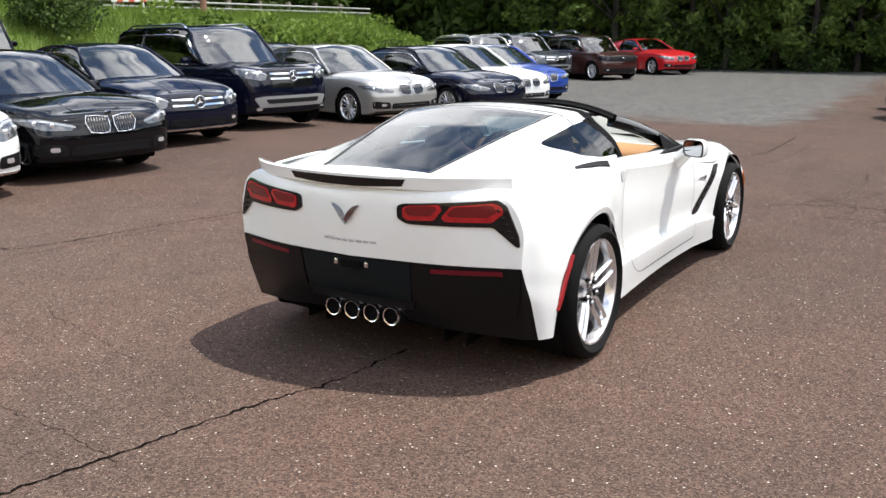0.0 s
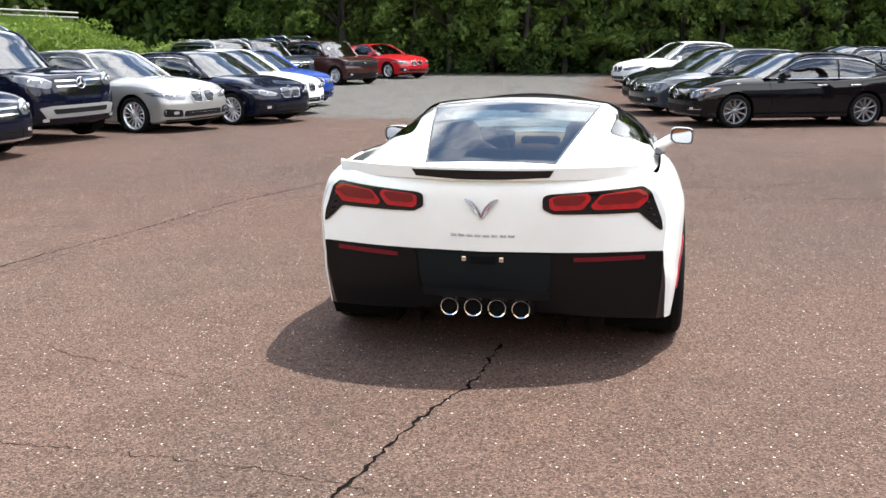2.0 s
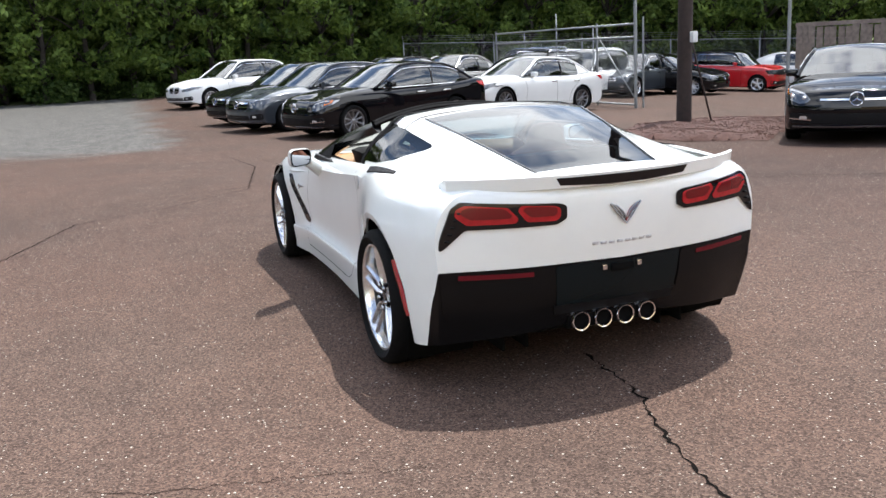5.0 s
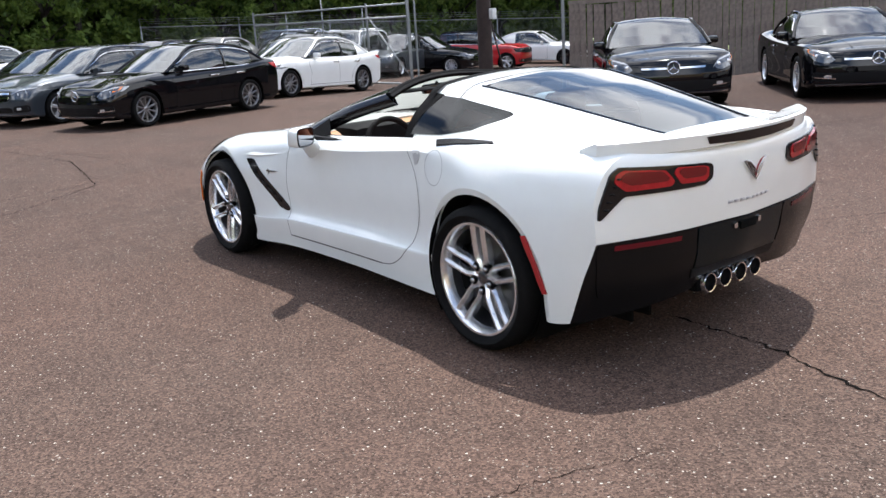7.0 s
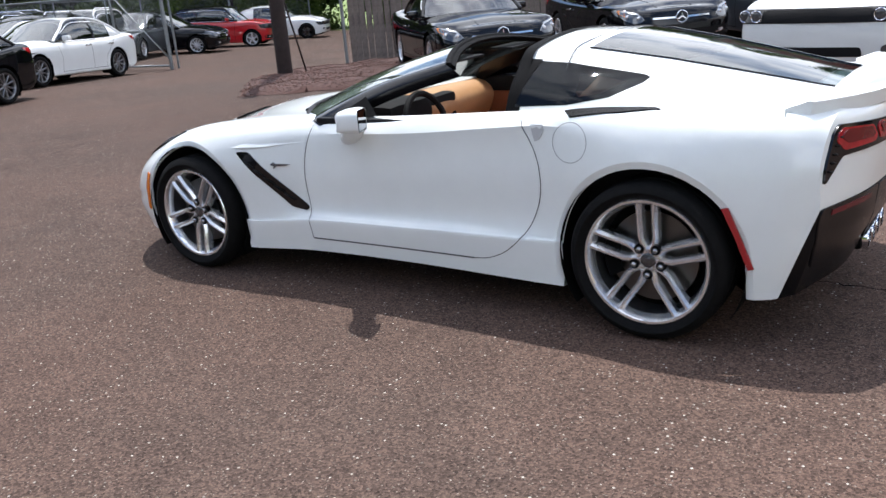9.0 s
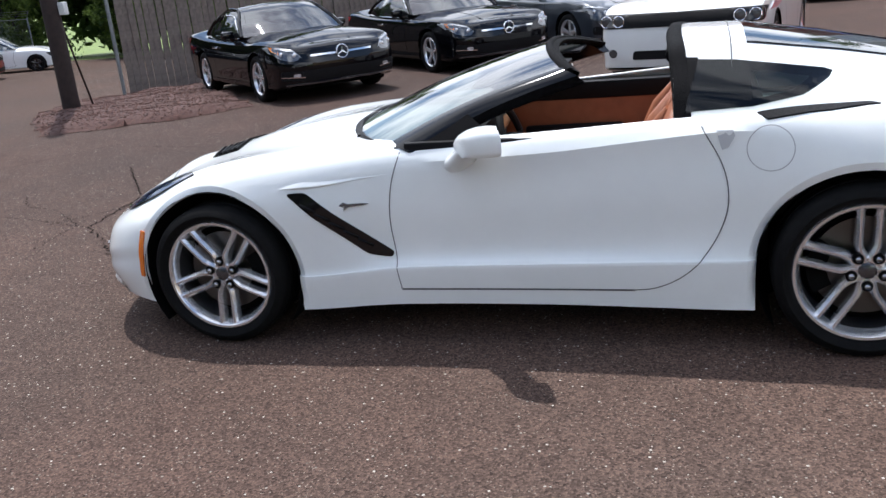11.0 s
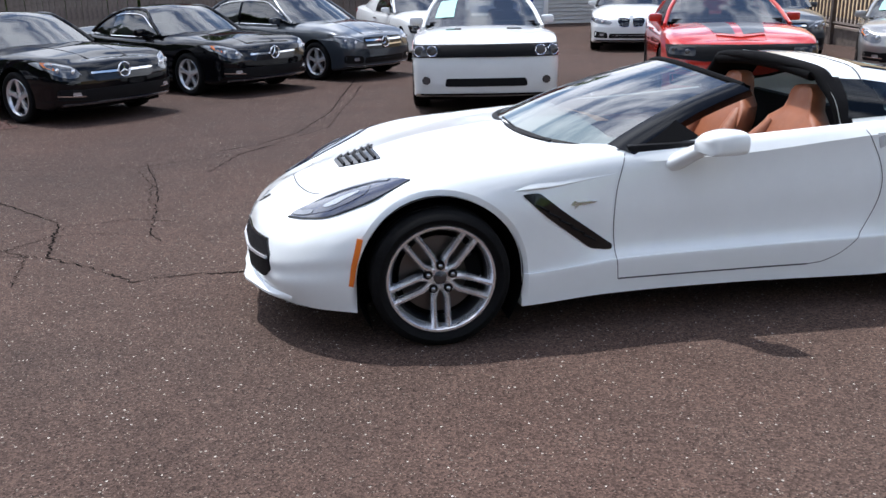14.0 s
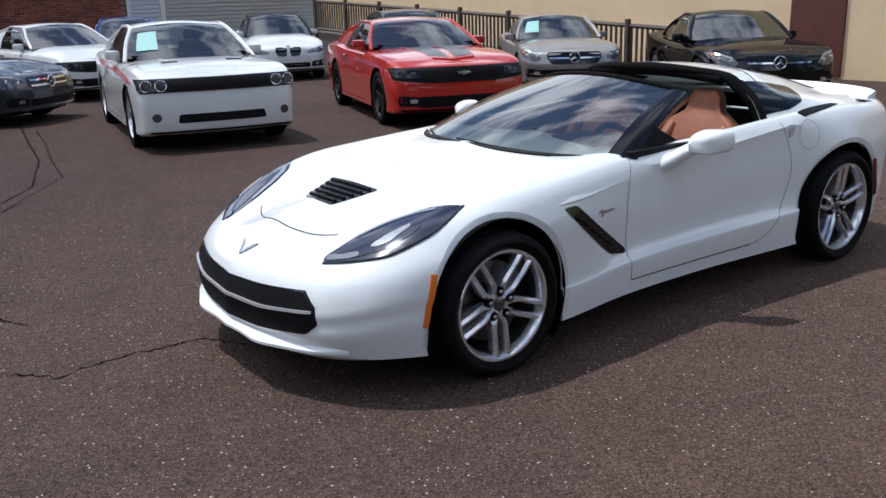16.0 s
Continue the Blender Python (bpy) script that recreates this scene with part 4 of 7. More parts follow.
        part("tail_light", patch(tr, ax, [(yr + 0.10, tail - 0.06), (yr + 0.42, tail - 0.05), (yr + 0.30, tail - 0.14), (yr + 0.10, tail - 0.16)], lift=0.005, thick=0.01, round_=0.02), RED_LENS, root)
    if stripes:
        stripes(root, tr, w, hz)
    if sticker:
        bm = bmesh.new()
        rows = [[bm.verts.new(across(i)[k] + Vector((0, .006, .008))) for k in (9, 10, 11)] for i in range(3, 10)]
        for p, q in zip(rows, rows[1:]):
            for k in range(2):
                bm.faces.new((p[k], p[k + 1], q[k + 1], q[k]))
        part("window_sticker", bm, STICKER, root, smooth=False)
    return root


HEADLAMP = mat("headlamp_housing", (0.085, 0.09, 0.10), rough=0.15, metal=0.4, coat=1.0, var=0.5, scale=22)
SKID = mat("skid_grey", (0.30, 0.30, 0.30), rough=0.35, metal=0.5)
BROW = mat("lamp_brow", (0.30, 0.31, 0.33), rough=0.25, metal=0.5, coat=0.5)
LENS_GREY = mat("lens_grey", (0.07, 0.07, 0.075), rough=0.15, metal=0.3, coat=1.0)
REFLECTOR = mat("lamp_reflector", (0.75, 0.77, 0.8), rough=0.12, metal=0.7, coat=1.0)
STICKER = mat("pale_sticker", (0.27, 0.52, 0.47), rough=0.6, var=0.05, scale=20)


# ---- the white sports car ----
def sports_car():
    root = thing("sports_car", pose(0, 0, 0), "white two-seat sports car with its roof panel off and tan seats", "car")
    # rails from the underside up to the centre line; knots run from the tail's middle round the side to the nose
    under = [(0, -1.93, .25), (.40, -1.93, .235), (.62, -1.87, .22), (.6, -1.75, .20), (.6, -1.355, .18), (.6, -.9, .145), (.6, -.15, .145), (.6, .5, .145), (.6, .95, .14), (.6, 1.355, .14), (.58, 1.7, .15), (.45, 1.88, .14), (.25, 2.0, .14), (0, 2.04, .14)]
    sill = [(0, -2.05, .305), (.45, -2.03, .265), (.80, -1.915, .235), (.872, -1.78, .22), (.91, -1.355, .20), (.865, -.93, .17), (.845, -.15, .18), (.855, .5, .18), (.87, .95, .155), (.885, 1.355, .16), (.868, 1.72, .185), (.67, 2.03, .185), (.34, 2.17, .175), (0, 2.21, .17)]
    low = [(0, -2.13, .45), (.45, -2.085, .45), (.815, -1.975, .43), (.888, -1.80, .38), (.935, -1.355, .36), (.880, -.90, .365), (.872, -.15, .352), (.876, .5, .342), (.888, .95, .31), (.90, 1.355, .34), (.885, 1.75, .33), (.69, 2.07, .29), (.36, 2.20, .27), (0, 2.24, .265)]
    waist = [(0, -2.155, .60), (.46, -2.105, .61), (.818, -2.0, .61), (.894, -1.81, .58), (.942, -1.355, .56), (.850, -.88, .48), (.826, -.15, .43), (.838, .5, .43), (.885, .95, .49), (.907, 1.355, .52), (.885, 1.76, .48), (.68, 2.07, .41), (.36, 2.20, .385), (0, 2.24, .38)]
    ledge = [((a[0] + b[0]) / 2 if i < 5 or i > 8 else a[0] - .014, (a[1] + b[1]) / 2, (a[2] + b[2]) / 2 if i < 5 or i > 8 else a[2] + .018) for i, (a, b) in enumerate(zip(low, waist))]
    flank = [(0, -2.178, .76), (.46, -2.125, .77), (.818, -1.995, .77), (.876, -1.83, .76), (.928, -1.355, .76), (.850, -.85, .71), (.832, -.15, .65), (.845, .5, .645), (.882, .95, .67), (.893, 1.355, .68), (.845, 1.74, .60), (.645, 2.03, .52), (.345, 2.16, .495), (0, 2.20, .49)]
    crown = [(0, -2.172, .895), (.45, -2.125, .90), (.735, -2.015, .905), (.805, -1.83, .915), (.835, -1.355, .935), (.805, -.85, .925), (.79, -.15, .885), (.785, .5, .855), (.79, .95, .83), (.765, 1.355, .80), (.70, 1.71, .705), (.52, 1.96, .595), (.28, 2.09, .565), (0, 2.13, .558)]
    inner = [(0, -2.10, .935), (.35, -2.08, .94), (.55, -2.02, .945), (.60, -1.80, .945), (.62, -1.355, .95), (.60, -.85, .92), (.57, -.15, .885), (.50, .5, .875), (.46, .95, .852), (.43, 1.355, .792), (.40, 1.70, .698), (.30, 1.93, .618), (.16, 2.045, .605), (0, 2.075, .602)]
    spine = [(0, -2.0, .95), (0, -1.98, .95), (0, -1.94, .95), (0, -1.80, .955), (0, -1.355, .955), (0, -.85, .92), (0, -.15, .885), (0, .5, .905), (0, .95, .885), (0, 1.355, .828), (0, 1.66, .748), (0, 1.85, .708), (0, 1.93, .682), (0, 1.975, .662)]
    grid = half_shell([under, sill, low, ledge, waist, flank, crown, inner, spine], 9, 6, corner=2, folds=(1,))
    # the door's shoulder crease, rising from the mirror's foot to the door pull
    for j in range(grid.shape[1]):
        y = grid[34, j, 1]
        w = max(0, min(1, (.42 - y) / .32, (y + 1.0) / .16))
        if w > 0 and grid[34, j, 0] > .7:
            grid[34, j, 0] += .012 * w
            grid[34, j, 2] += .012 * w * max(0, min(1, (-.2 - y) / .6))
            grid[33, j, 0] += .003 * w
            grid[35, j, 0] += .003 * w
    ridge = {(round(float(p[0]), 4), round(float(p[1]), 4)) for p in grid[34] if -.98 < p[1] < .40}
    arches = [(-1.355, .340, .395), (1.352, .325, .386)]
    full = shell_bmesh(grid)
    tr = tree_of(full)
    full.free()
    # the cockpit and the space under the rear glass are open
    bm = shell_bmesh(grid, arches, lip=.030, drop=lambda i, j: i >= 37 and 26 <= j <= 60)
    for e in bm.edges:
        if all(v.co.z > .7 and (round(abs(v.co.x), 4), round(v.co.y, 4)) in ridge for v in e.verts):
            e.smooth = False
    # the black lower part of the tail, cut off along two planes
    slant = Vector((0, .385, .145)).normalized()
    corner = Vector((0, -2.000, .588))
    for co, no in ((corner, slant), (Vector((0, 0, .588)), Vector((0, 0, 1)))):
        fs = [f for f in bm.faces if f.calc_center_median().y < -1.75]
        bmesh.ops.bisect_plane(bm, geom=fs + list({e for f in fs for e in f.edges}) + list({v for f in fs for v in f.verts}), plane_co=co, plane_no=no, dist=1e-5)
    for f in bm.faces:
        c = f.calc_center_median()
        if c.y < -1.75 and c.z < .588 and ((c - corner).dot(slant) < 0 or c.z < .225):
            f.material_index = 1
    body = part("body", bm, [WHITE, TAIL_BLACK], root, angle=35)
    mod = body.modifiers.new("thickness", "SOLIDIFY")
    mod.thickness, mod.offset = 0.012, -1
    for y, z, r in arches:
        wheel_house(root, y, z, r + 0.004, 0.55, 0.885)
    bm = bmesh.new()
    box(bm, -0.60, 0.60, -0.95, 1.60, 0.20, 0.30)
    # rear floor box, added to keep the ground under the tail dark
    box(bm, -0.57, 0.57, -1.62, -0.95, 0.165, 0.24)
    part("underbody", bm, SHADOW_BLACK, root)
    bm = bmesh.new()           # diffuser with upright fins, added in black to deepen the shade under the tail
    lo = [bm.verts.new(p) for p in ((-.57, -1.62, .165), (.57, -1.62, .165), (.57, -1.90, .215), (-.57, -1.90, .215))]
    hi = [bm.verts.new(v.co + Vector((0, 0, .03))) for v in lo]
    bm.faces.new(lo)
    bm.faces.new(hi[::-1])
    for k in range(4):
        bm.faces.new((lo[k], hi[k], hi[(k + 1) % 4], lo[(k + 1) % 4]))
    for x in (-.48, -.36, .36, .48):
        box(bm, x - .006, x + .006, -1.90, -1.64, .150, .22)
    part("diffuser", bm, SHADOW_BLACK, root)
    for s in (1, -1):
        wheel(root, s * 0.800, -1.355, .340, .340, .275, .262, "twin5", s, FORGED, turn=180)
        wheel(root, s * 0.800, 1.352, .328, .328, .245, .249, "twin5", s, FORGED, turn=0)
    P_ = lambda name, axis, poly, material, label="", owner=root, **kw: part(name, patch(tr, axis, poly, **kw), material, owner, label)
    gap = lambda axis, pts, wdt=0.0042: part("panel_gap", stroke(tr, axis, pts, wdt, 0.0018), GAP, body)
    sm = lambda pts, n=6: [tuple(p) for p in spline(pts, n)]
    # ---- sides
    for ax, s in (("left", -1), ("right", 1)):
        fin = sm([(.455, .845), (.50, .70), (.515, .55), (.505, .40), (.49, .255)])
        aft = sm([(-.765, .90), (-.838, .76), (-.862, .64), (-.845, .53), (-.785, .41), (-.69, .315), (-.59, .265), (-.50, .252)])
        gap(ax, fin)
        gap(ax, aft)
        gap(ax, [(.49, .255), (-.50, .252)], 0.008)
        # fender vent with black slats
        vent = P_("fender_vent", ax, [(.972, .697), (.885, .700), (.764, .602), (.512, .418), (.525, .396), (.628, .412), (.855, .588)], GLOSS_BLACK, "gloss black vent behind the front wheel", lift=0.004, thick=0.02, round_=0.02)
        for k in range(5):
            t = k / 5
            cy, cz = .875 - .30 * t, .640 - .205 * t
            part("vent_slat", patch(tr, ax, [(cy + .03, cz + .012), (cy - .035, cz - .022), (cy - .03, cz - .030), (cy + .035, cz + .004)], lift=0.010, thick=0.008), BLACK_TRIM, vent)
        bm = bmesh.new()
        prev = None
        for k, (yy, zz) in enumerate(sm([(1.0, .715), (.82, .722), (.65, .742), (.50, .762)], 5)):
            f_ = min(1, k / 3 + .15) * (1 - k / 15)
            row = [bm.verts.new(on(tr, ax, yy, zz + dz * f_, lf)) for dz, lf in ((.034, -.001), (.010, .010 * f_), (.004, .011 * f_), (-.012, -.003))]
            for q in range(3 if prev else 0):
                bm.faces.new((prev[q], prev[q + 1], row[q + 1], row[q]))
            prev = row
        part("vent_crease", bm, WHITE, body, angle=25)
        P_("fish_badge", ax, [(.735, .635), (.715, .650), (.695, .642), (.63, .643), (.60, .640), (.63, .634), (.695, .628), (.715, .612), (.71, .63)], EMBLEM, "small chrome ray-shaped badge", lift=0.007, thick=0.006)
        P_("front_marker", ax, [(1.725, .545), (1.700, .540), (1.733, .420), (1.752, .320), (1.772, .325), (1.756, .43)], AMBER, "slim amber side marker", lift=0.006, thick=0.010, step=.03)
        P_("rear_marker", ax, [(-1.690, .600), (-1.665, .597), (-1.715, .48), (-1.762, .35), (-1.785, .355), (-1.738, .48)], RED_REFLECTOR, "slim red side marker", lift=0.006, thick=0.010, step=.03)
        # door pull notch as a plate, its shade put into the grey; fuel flap
        P_("door_pull", ax, [(-.818, .885), (-.878, .885), (-.885, .865), (-.862, .822), (-.838, .812)], PULL_SHADE, "door pull recess drawn as a grey patch of shade", lift=0.003, thick=0.01, step=.03)
        if s < 0:
            part("fuel_flap", stroke(tr, ax, [(-1.01 + .083 * math.cos(k * math.tau / 36), .815 + .083 * math.sin(k * math.tau / 36)) for k in range(37)], 0.0035, 0.0018), FLAP_GAP, body)
        # mirror
        bm = bmesh.new()
        rings = []
        for yy, hw, hh, dz in ((.150, .050, .026, -.016), (.140, .072, .040, -.010), (.112, .090, .050, -.002), (.070, .098, .055, .004), (.030, .100, .056, .006), (-.008, .097, .053, .006)):
            rings.append([bm.verts.new((s * (.955 + .74 * hw * math.copysign(abs(math.cos(a)) ** .5, math.cos(a)) + .02), yy - .03 * math.cos(a), .905 + dz + hh * (1 + .14 * math.cos(a) * (math.sin(a) < 0)) * math.copysign(abs(math.sin(a)) ** .6, math.sin(a)))) for a in [k * math.tau / 20 for k in range(20)]])
        for p, q in zip(rings, rings[1:]):
            for k in range(20):
                bm.faces.new((p[k], p[(k + 1) % 20], q[(k + 1) % 20], q[k]))
        bm.faces.new(rings[0])
        back = [v.co.copy() for v in rings[-1]]
        mir = part("mirror", bm, WHITE, root, "white door mirror")
        bm = bmesh.new()
        c = sum(back, Vector()) / 20
        bm.faces.new([bm.verts.new(c + (p - c) * .97 + Vector((0, .004, 0))) for p in back])
        part("mirror_rim", bm, GLOSS_BLACK, mir)
        bm = bmesh.new()
        bm.faces.new([bm.verts.new(c + (p - c) * .84 + Vector((0, -.001, 0))) for p in back])
        part("mirror_glass", bm, MIRROR, mir)
        bm = bmesh.new()
        tube(bm, [(s * .79, .205, .785), (s * .832, .175, .815), (s * .875, .140, .850), (s * .92, .105, .880), (s * .96, .085, .895)], [.068, .060, .055, .053, .050], 16, flat=.66)
        part("mirror_arm", bm, WHITE, mir)
    # ---- tail
    lens_sets = []
    for s in (1, -1):
        m_ = lambda pts: [(s * a, b) for a, b in pts]
        bez = P_("tail_light", "rear", m_([(.275, .850), (.30, .862), (.715, .890), (.752, .865), (.803, .735), (.810, .684), (.792, .690), (.700, .772), (.32, .772), (.275, .795)]), GLOSS_BLACK, "black-framed red tail light", lift=0.009, thick=0.03, step=.014, round_=0.012)
        for q, mm in (([(.305, .845), (.335, .855), (.475, .866), (.49, .845), (.452, .795), (.325, .79), (.305, .805)], RED_LENS), ([(.515, .845), (.53, .862), (.700, .877), (.732, .862), (.740, .832), (.695, .793), (.50, .793), (.485, .812)], RED_LENS)):
            ln = part("lens", patch(tr, "rear", m_(q), lift=0.013, thick=0.010, step=.025, round_=0.010), mm, bez)
            cx = sum(p[0] for p in q) / len(q)
            cz = sum(p[1] for p in q) / len(q)
            part("lens_core", patch(tr, "rear", m_([(cx + (a - cx) * .80, cz + .008 + (b - cz) * .62) for a, b in q]), lift=0.016, thick=0.006, step=.025, round_=0.010), RED_LENS_DARK, bez)
        for k in range(5):
            z = .725 + .030 * k
            part("tail_fin", patch(tr, "rear", m_([(.715 + .012 * (4 - k), z + .004), (.783 - .014 * k, z + .006), (.785 - .014 * k, z - .001), (.717 + .012 * (4 - k), z - .003)]), lift=0.017, thick=0.012, step=.02), BLACK_TRIM, bez)
        # lower black bumper, side pieces
        P_("lower_bumper", "rear", m_([(.325, .582), (.795, .588), (.812, .572), (.800, .42), (.775, .345), (.62, .335), (.315, .395)]), TAIL_BLACK, "black lower rear bumper", lift=0.006, thick=0.03, step=.016, round_=0.02)
        P_("rear_reflector", "rear", m_([(.415, .566), (.735, .574), (.735, .552), (.415, .545)]), DARK_REFLECTOR, lift=0.009, thick=0.01, step=.05)
    plate = P_("plate_recess", "rear", [(-.315, .580), (.315, .580), (.30, .390), (-.30, .390)], PLATE, "dark glossy empty plate recess", lift=0.006, thick=0.02, step=.06, round_=0.015)
    for s in (1, -1):
        p = on(tr, "rear", s * .087, .553, .012)
        bm = bmesh.new()
        box(bm, p.x - .011, p.x + .011, p.y - .004, p.y + .006, p.z - .012, p.z + .012, .003)
        part("plate_bolt", bm, CHROME, plate)
    p = on(tr, "rear", 0, .548, .010)
    bm = bmesh.new()
    box(bm, -.058, .058, p.y - .003, p.y + .008, p.z - .018, p.z + .018, .006)
    part("plate_lamp", bm, SHADOW_BLACK, plate)
    P_("diffuser_panel", "rear", [(-.31, .39), (.31, .39), (.30, .345), (-.30, .345)], BLACK_TRIM, lift=0.006, thick=0.02, step=.06)
    bm = bmesh.new()
    box(bm, -.235, .235, -2.062, -1.90, .255, .36, .02)
    part("exhaust_shroud", bm, SHADOW_BLACK, root)
    for k in range(4):
        x = -.172 + .1147 * k
        bm = bmesh.new()
        rr = .047
        prof = [(-.08, rr - .004), (-.075, rr), (0.0, rr), (.006, rr - .003), (.004, rr - .008), (-.07, rr - .010), (-.07, .001)]
        rings = [[bm.verts.new((x + r * math.cos(a), -2.080 - d, .296 + r * math.sin(a))) for a in [q * math.tau / 28 for q in range(28)]] for d, r in prof]
        for a, b in zip(rings, rings[1:]):
            for q in range(28):
                bm.faces.new((a[q], a[(q + 1) % 28], b[(q + 1) % 28], b[q]))
        ex = part("exhaust_tip", bm, CHROME, root, "polished round exhaust tip")
        bm = bmesh.new()
        bm.faces.new([bm.verts.new((x + .036 * math.cos(q * math.tau / 24), -2.035, .296 + .036 * math.sin(q * math.tau / 24))) for q in range(24)])
        part("exhaust_core", bm, SHADOW_BLACK, ex)
    # crossed-wings badge and lettering on the tail
    for s, mm in ((-1, BADGE_DARK), (1, BADGE_RED)):
        P_("wing_badge", "rear", [(s * a, b) for a, b in [(.0, .752), (.012, .768), (.045, .805), (.068, .828), (.072, .836), (.048, .828), (.020, .806), (.004, .775)]], mm, lift=0.008, thick=0.008, step=.03)
        bm = bmesh.new()
        for path in ([(.0, .748), (.028, .780), (.074, .838)], [(.0, .772), (.018, .803), (.046, .829), (.074, .838)], [(.012, .772), (.030, .800), (.058, .832)]):
            tube(bm, [on(tr, "rear", s * a, b, .012) for a, b in path], .0034, 6)
        part("badge_edge", bm, LUG, root)
    # the model lettering across the tail stands as plain dashes
    for k in range(8):
        x = -.135 + .0385 * k
        P_("letter_bar", "rear", [(x - .015, .672), (x + .015, .672), (x + .013, .659), (x - .013, .659)], LETTER, lift=0.003, thick=0.002, step=.1)
    # ---- rear spoiler with the high brake light
    bm = bmesh.new()
    rows = []
    for i in range(33):
        u = i / 16 - 1
        x = .75 * u
        y_te = -2.205 + .185 * u * u + .075 * u ** 6
        up = 0.004 * (1 - u * u)
        end = .35 * max(0, (abs(u) - .82) / .18) ** 1.5      # the ends turn down a little
        x *= .985
        rows.append([bm.verts.new(v) for v in ((x, y_te + .24 - .14 * abs(u) ** 5, .940 + up - .04 * end), (x, y_te + .10, .962 + up - .035 * end), (x, y_te + .012, .985 + up - .010 * end), (x, y_te, .980 + up - .009 * end), (x, y_te + .012, .924 + up - .02 * end), (x, y_te + .035, .915 + up - .03 * end), (x, y_te + .09, .90 + up - .03 * end))])
    for a, b in zip(rows, rows[1:]):
        for k in range(6):
            bm.faces.new((a[k], a[k + 1], b[k + 1], b[k]))
    bm.faces.new(rows[0])
    bm.faces.new(rows[-1][::-1])
    spoiler = part("spoiler", bm, WHITE, root, "white lip spoiler", angle=30)
    sb = bmesh.new()
    sb.from_mesh(spoiler.data)
    trs = tree_of(sb)
    sb.free()
    part("brake_light", patch(trs, "rear", [(-.325, .972), (.325, .972), (.305, .940), (.1, .930), (-.1, .930), (-.305, .940)], lift=0.003, thick=0.006, step=.06), GLOSS_BLACK, spoiler, "dark high brake light strip")
    # ---- nose
    for s in (1, -1):
        m_ = lambda pts: [(s * a, b) for a, b in pts]
        hl = P_("headlight", "top", m_([(.772, 1.465), (.800, 1.60), (.795, 1.70), (.742, 1.840), (.63, 1.945), (.510, 2.018), (.482, 1.99), (.500, 1.83), (.555, 1.69), (.640, 1.56)]), LAMP_DARK, "dark wedge headlight under a clear cover", lift=0.003, thick=0.02, step=.03, round_=0.02)
        part("lamp_well", patch(tr, "top", m_([(.742, 1.66), (.745, 1.74), (.715, 1.83), (.63, 1.922), (.535, 1.985), (.510, 1.96), (.545, 1.84), (.60, 1.72), (.665, 1.63)]), lift=0.005, thick=0.01, step=.03, round_=.02), LAMP_DARK, hl)
        part("projector", patch(tr, "top", m_([(.665, 1.85), (.70, 1.80), (.708, 1.70), (.690, 1.685), (.660, 1.77), (.635, 1.86)]), lift=0.007, thick=0.006, step=.03, round_=.015), LAMP_BRIGHT, hl)
        part("lamp_bezel", patch(tr, "top", m_([(.515, 2.00), (.60, 1.945), (.635, 1.91), (.610, 1.90), (.545, 1.95), (.505, 1.965), (.492, 1.99)]), lift=0.007, thick=0.006, step=.03, round_=.012), LAMP_INNER, hl)
        part("lamp_bezel", patch(tr, "top", m_([(.518, 1.85), (.572, 1.72), (.64, 1.62), (.70, 1.56), (.69, 1.545), (.628, 1.59), (.556, 1.705), (.503, 1.84)]), lift=0.007, thick=0.006, step=.03), LAMP_BRIGHT, hl)
        bm = bmesh.new()
        rim_pts = spline([on(tr, "top", s * a, c_, .004) for a, c_ in [(.772, 1.465), (.800, 1.60), (.795, 1.70), (.742, 1.840), (.63, 1.945), (.510, 2.018)]], 5)
        tube(bm, rim_pts, .005, 6)
        part("lamp_seal", bm, GLOSS_BLACK, hl)
        gap("top", sm(m_([(0, 1.978), (.12, 1.966), (.25, 1.925), (.33, 1.888), (.378, 1.860)]), 5), .007)
        # fog intake at the grille's ends
    gr = P_("grille", "front", [(-.600, .405), (-.527, .467), (-.25, .448), (0, .438), (.25, .448), (.527, .467), (.600, .405), (.612, .345), (.562, .298), (.25, .268), (0, .258), (-.25, .268), (-.562, .298), (-.612, .345)], MESH_BLACK, "black front grille", lift=0.007, thick=0.03, step=.04, round_=.012)
    part("grille_bar", patch(tr, "front", [(-.585, .400), (-.30, .376), (0, .368), (.30, .376), (.585, .400), (.588, .390), (.30, .365), (0, .357), (-.30, .365), (-.588, .390)], lift=0.016, thick=0.012, step=.05), SATIN, gr)
    part("grille_sill", patch(tr, "front", [(-.600, .412), (-.530, .474), (-.25, .456), (0, .446), (.25, .456), (.530, .474), (.600, .412), (.596, .402), (.525, .462), (.25, .442), (0, .432), (-.25, .442), (-.525, .462), (-.596, .402)], lift=0.006, thick=0.010, step=.05), GLOSS_BLACK, gr)
    # white lip with a winglet towards each wheel, black spoiler under it
    bm = bmesh.new()
    lip = []
    for i in range(33):
        u = i / 16 - 1
        p = on(tr, "front", .70 * u, .215 + .012 * abs(u), 0.0)
        n_ = Vector((u * .45, 1, 0)).normalized()
        out_ = (.040 + .022 * math.exp(-((abs(u) - .42) / .16) ** 2)) * (1 - .95 * abs(u) ** 8)
        lip.append([bm.verts.new(p + n_ * d + Vector((0, 0, h))) for d, h in ((-.01, .035), (out_ * .6, .012), (out_, .002), (out_, -.010), (out_ * .7, -.018), (-.02, -.030))])
    for a, c_ in zip(lip, lip[1:]):
        for k in range(5):
            bm.faces.new((a[k], a[k + 1], c_[k + 1], c_[k]))
    part("front_lip", bm, WHITE, root)
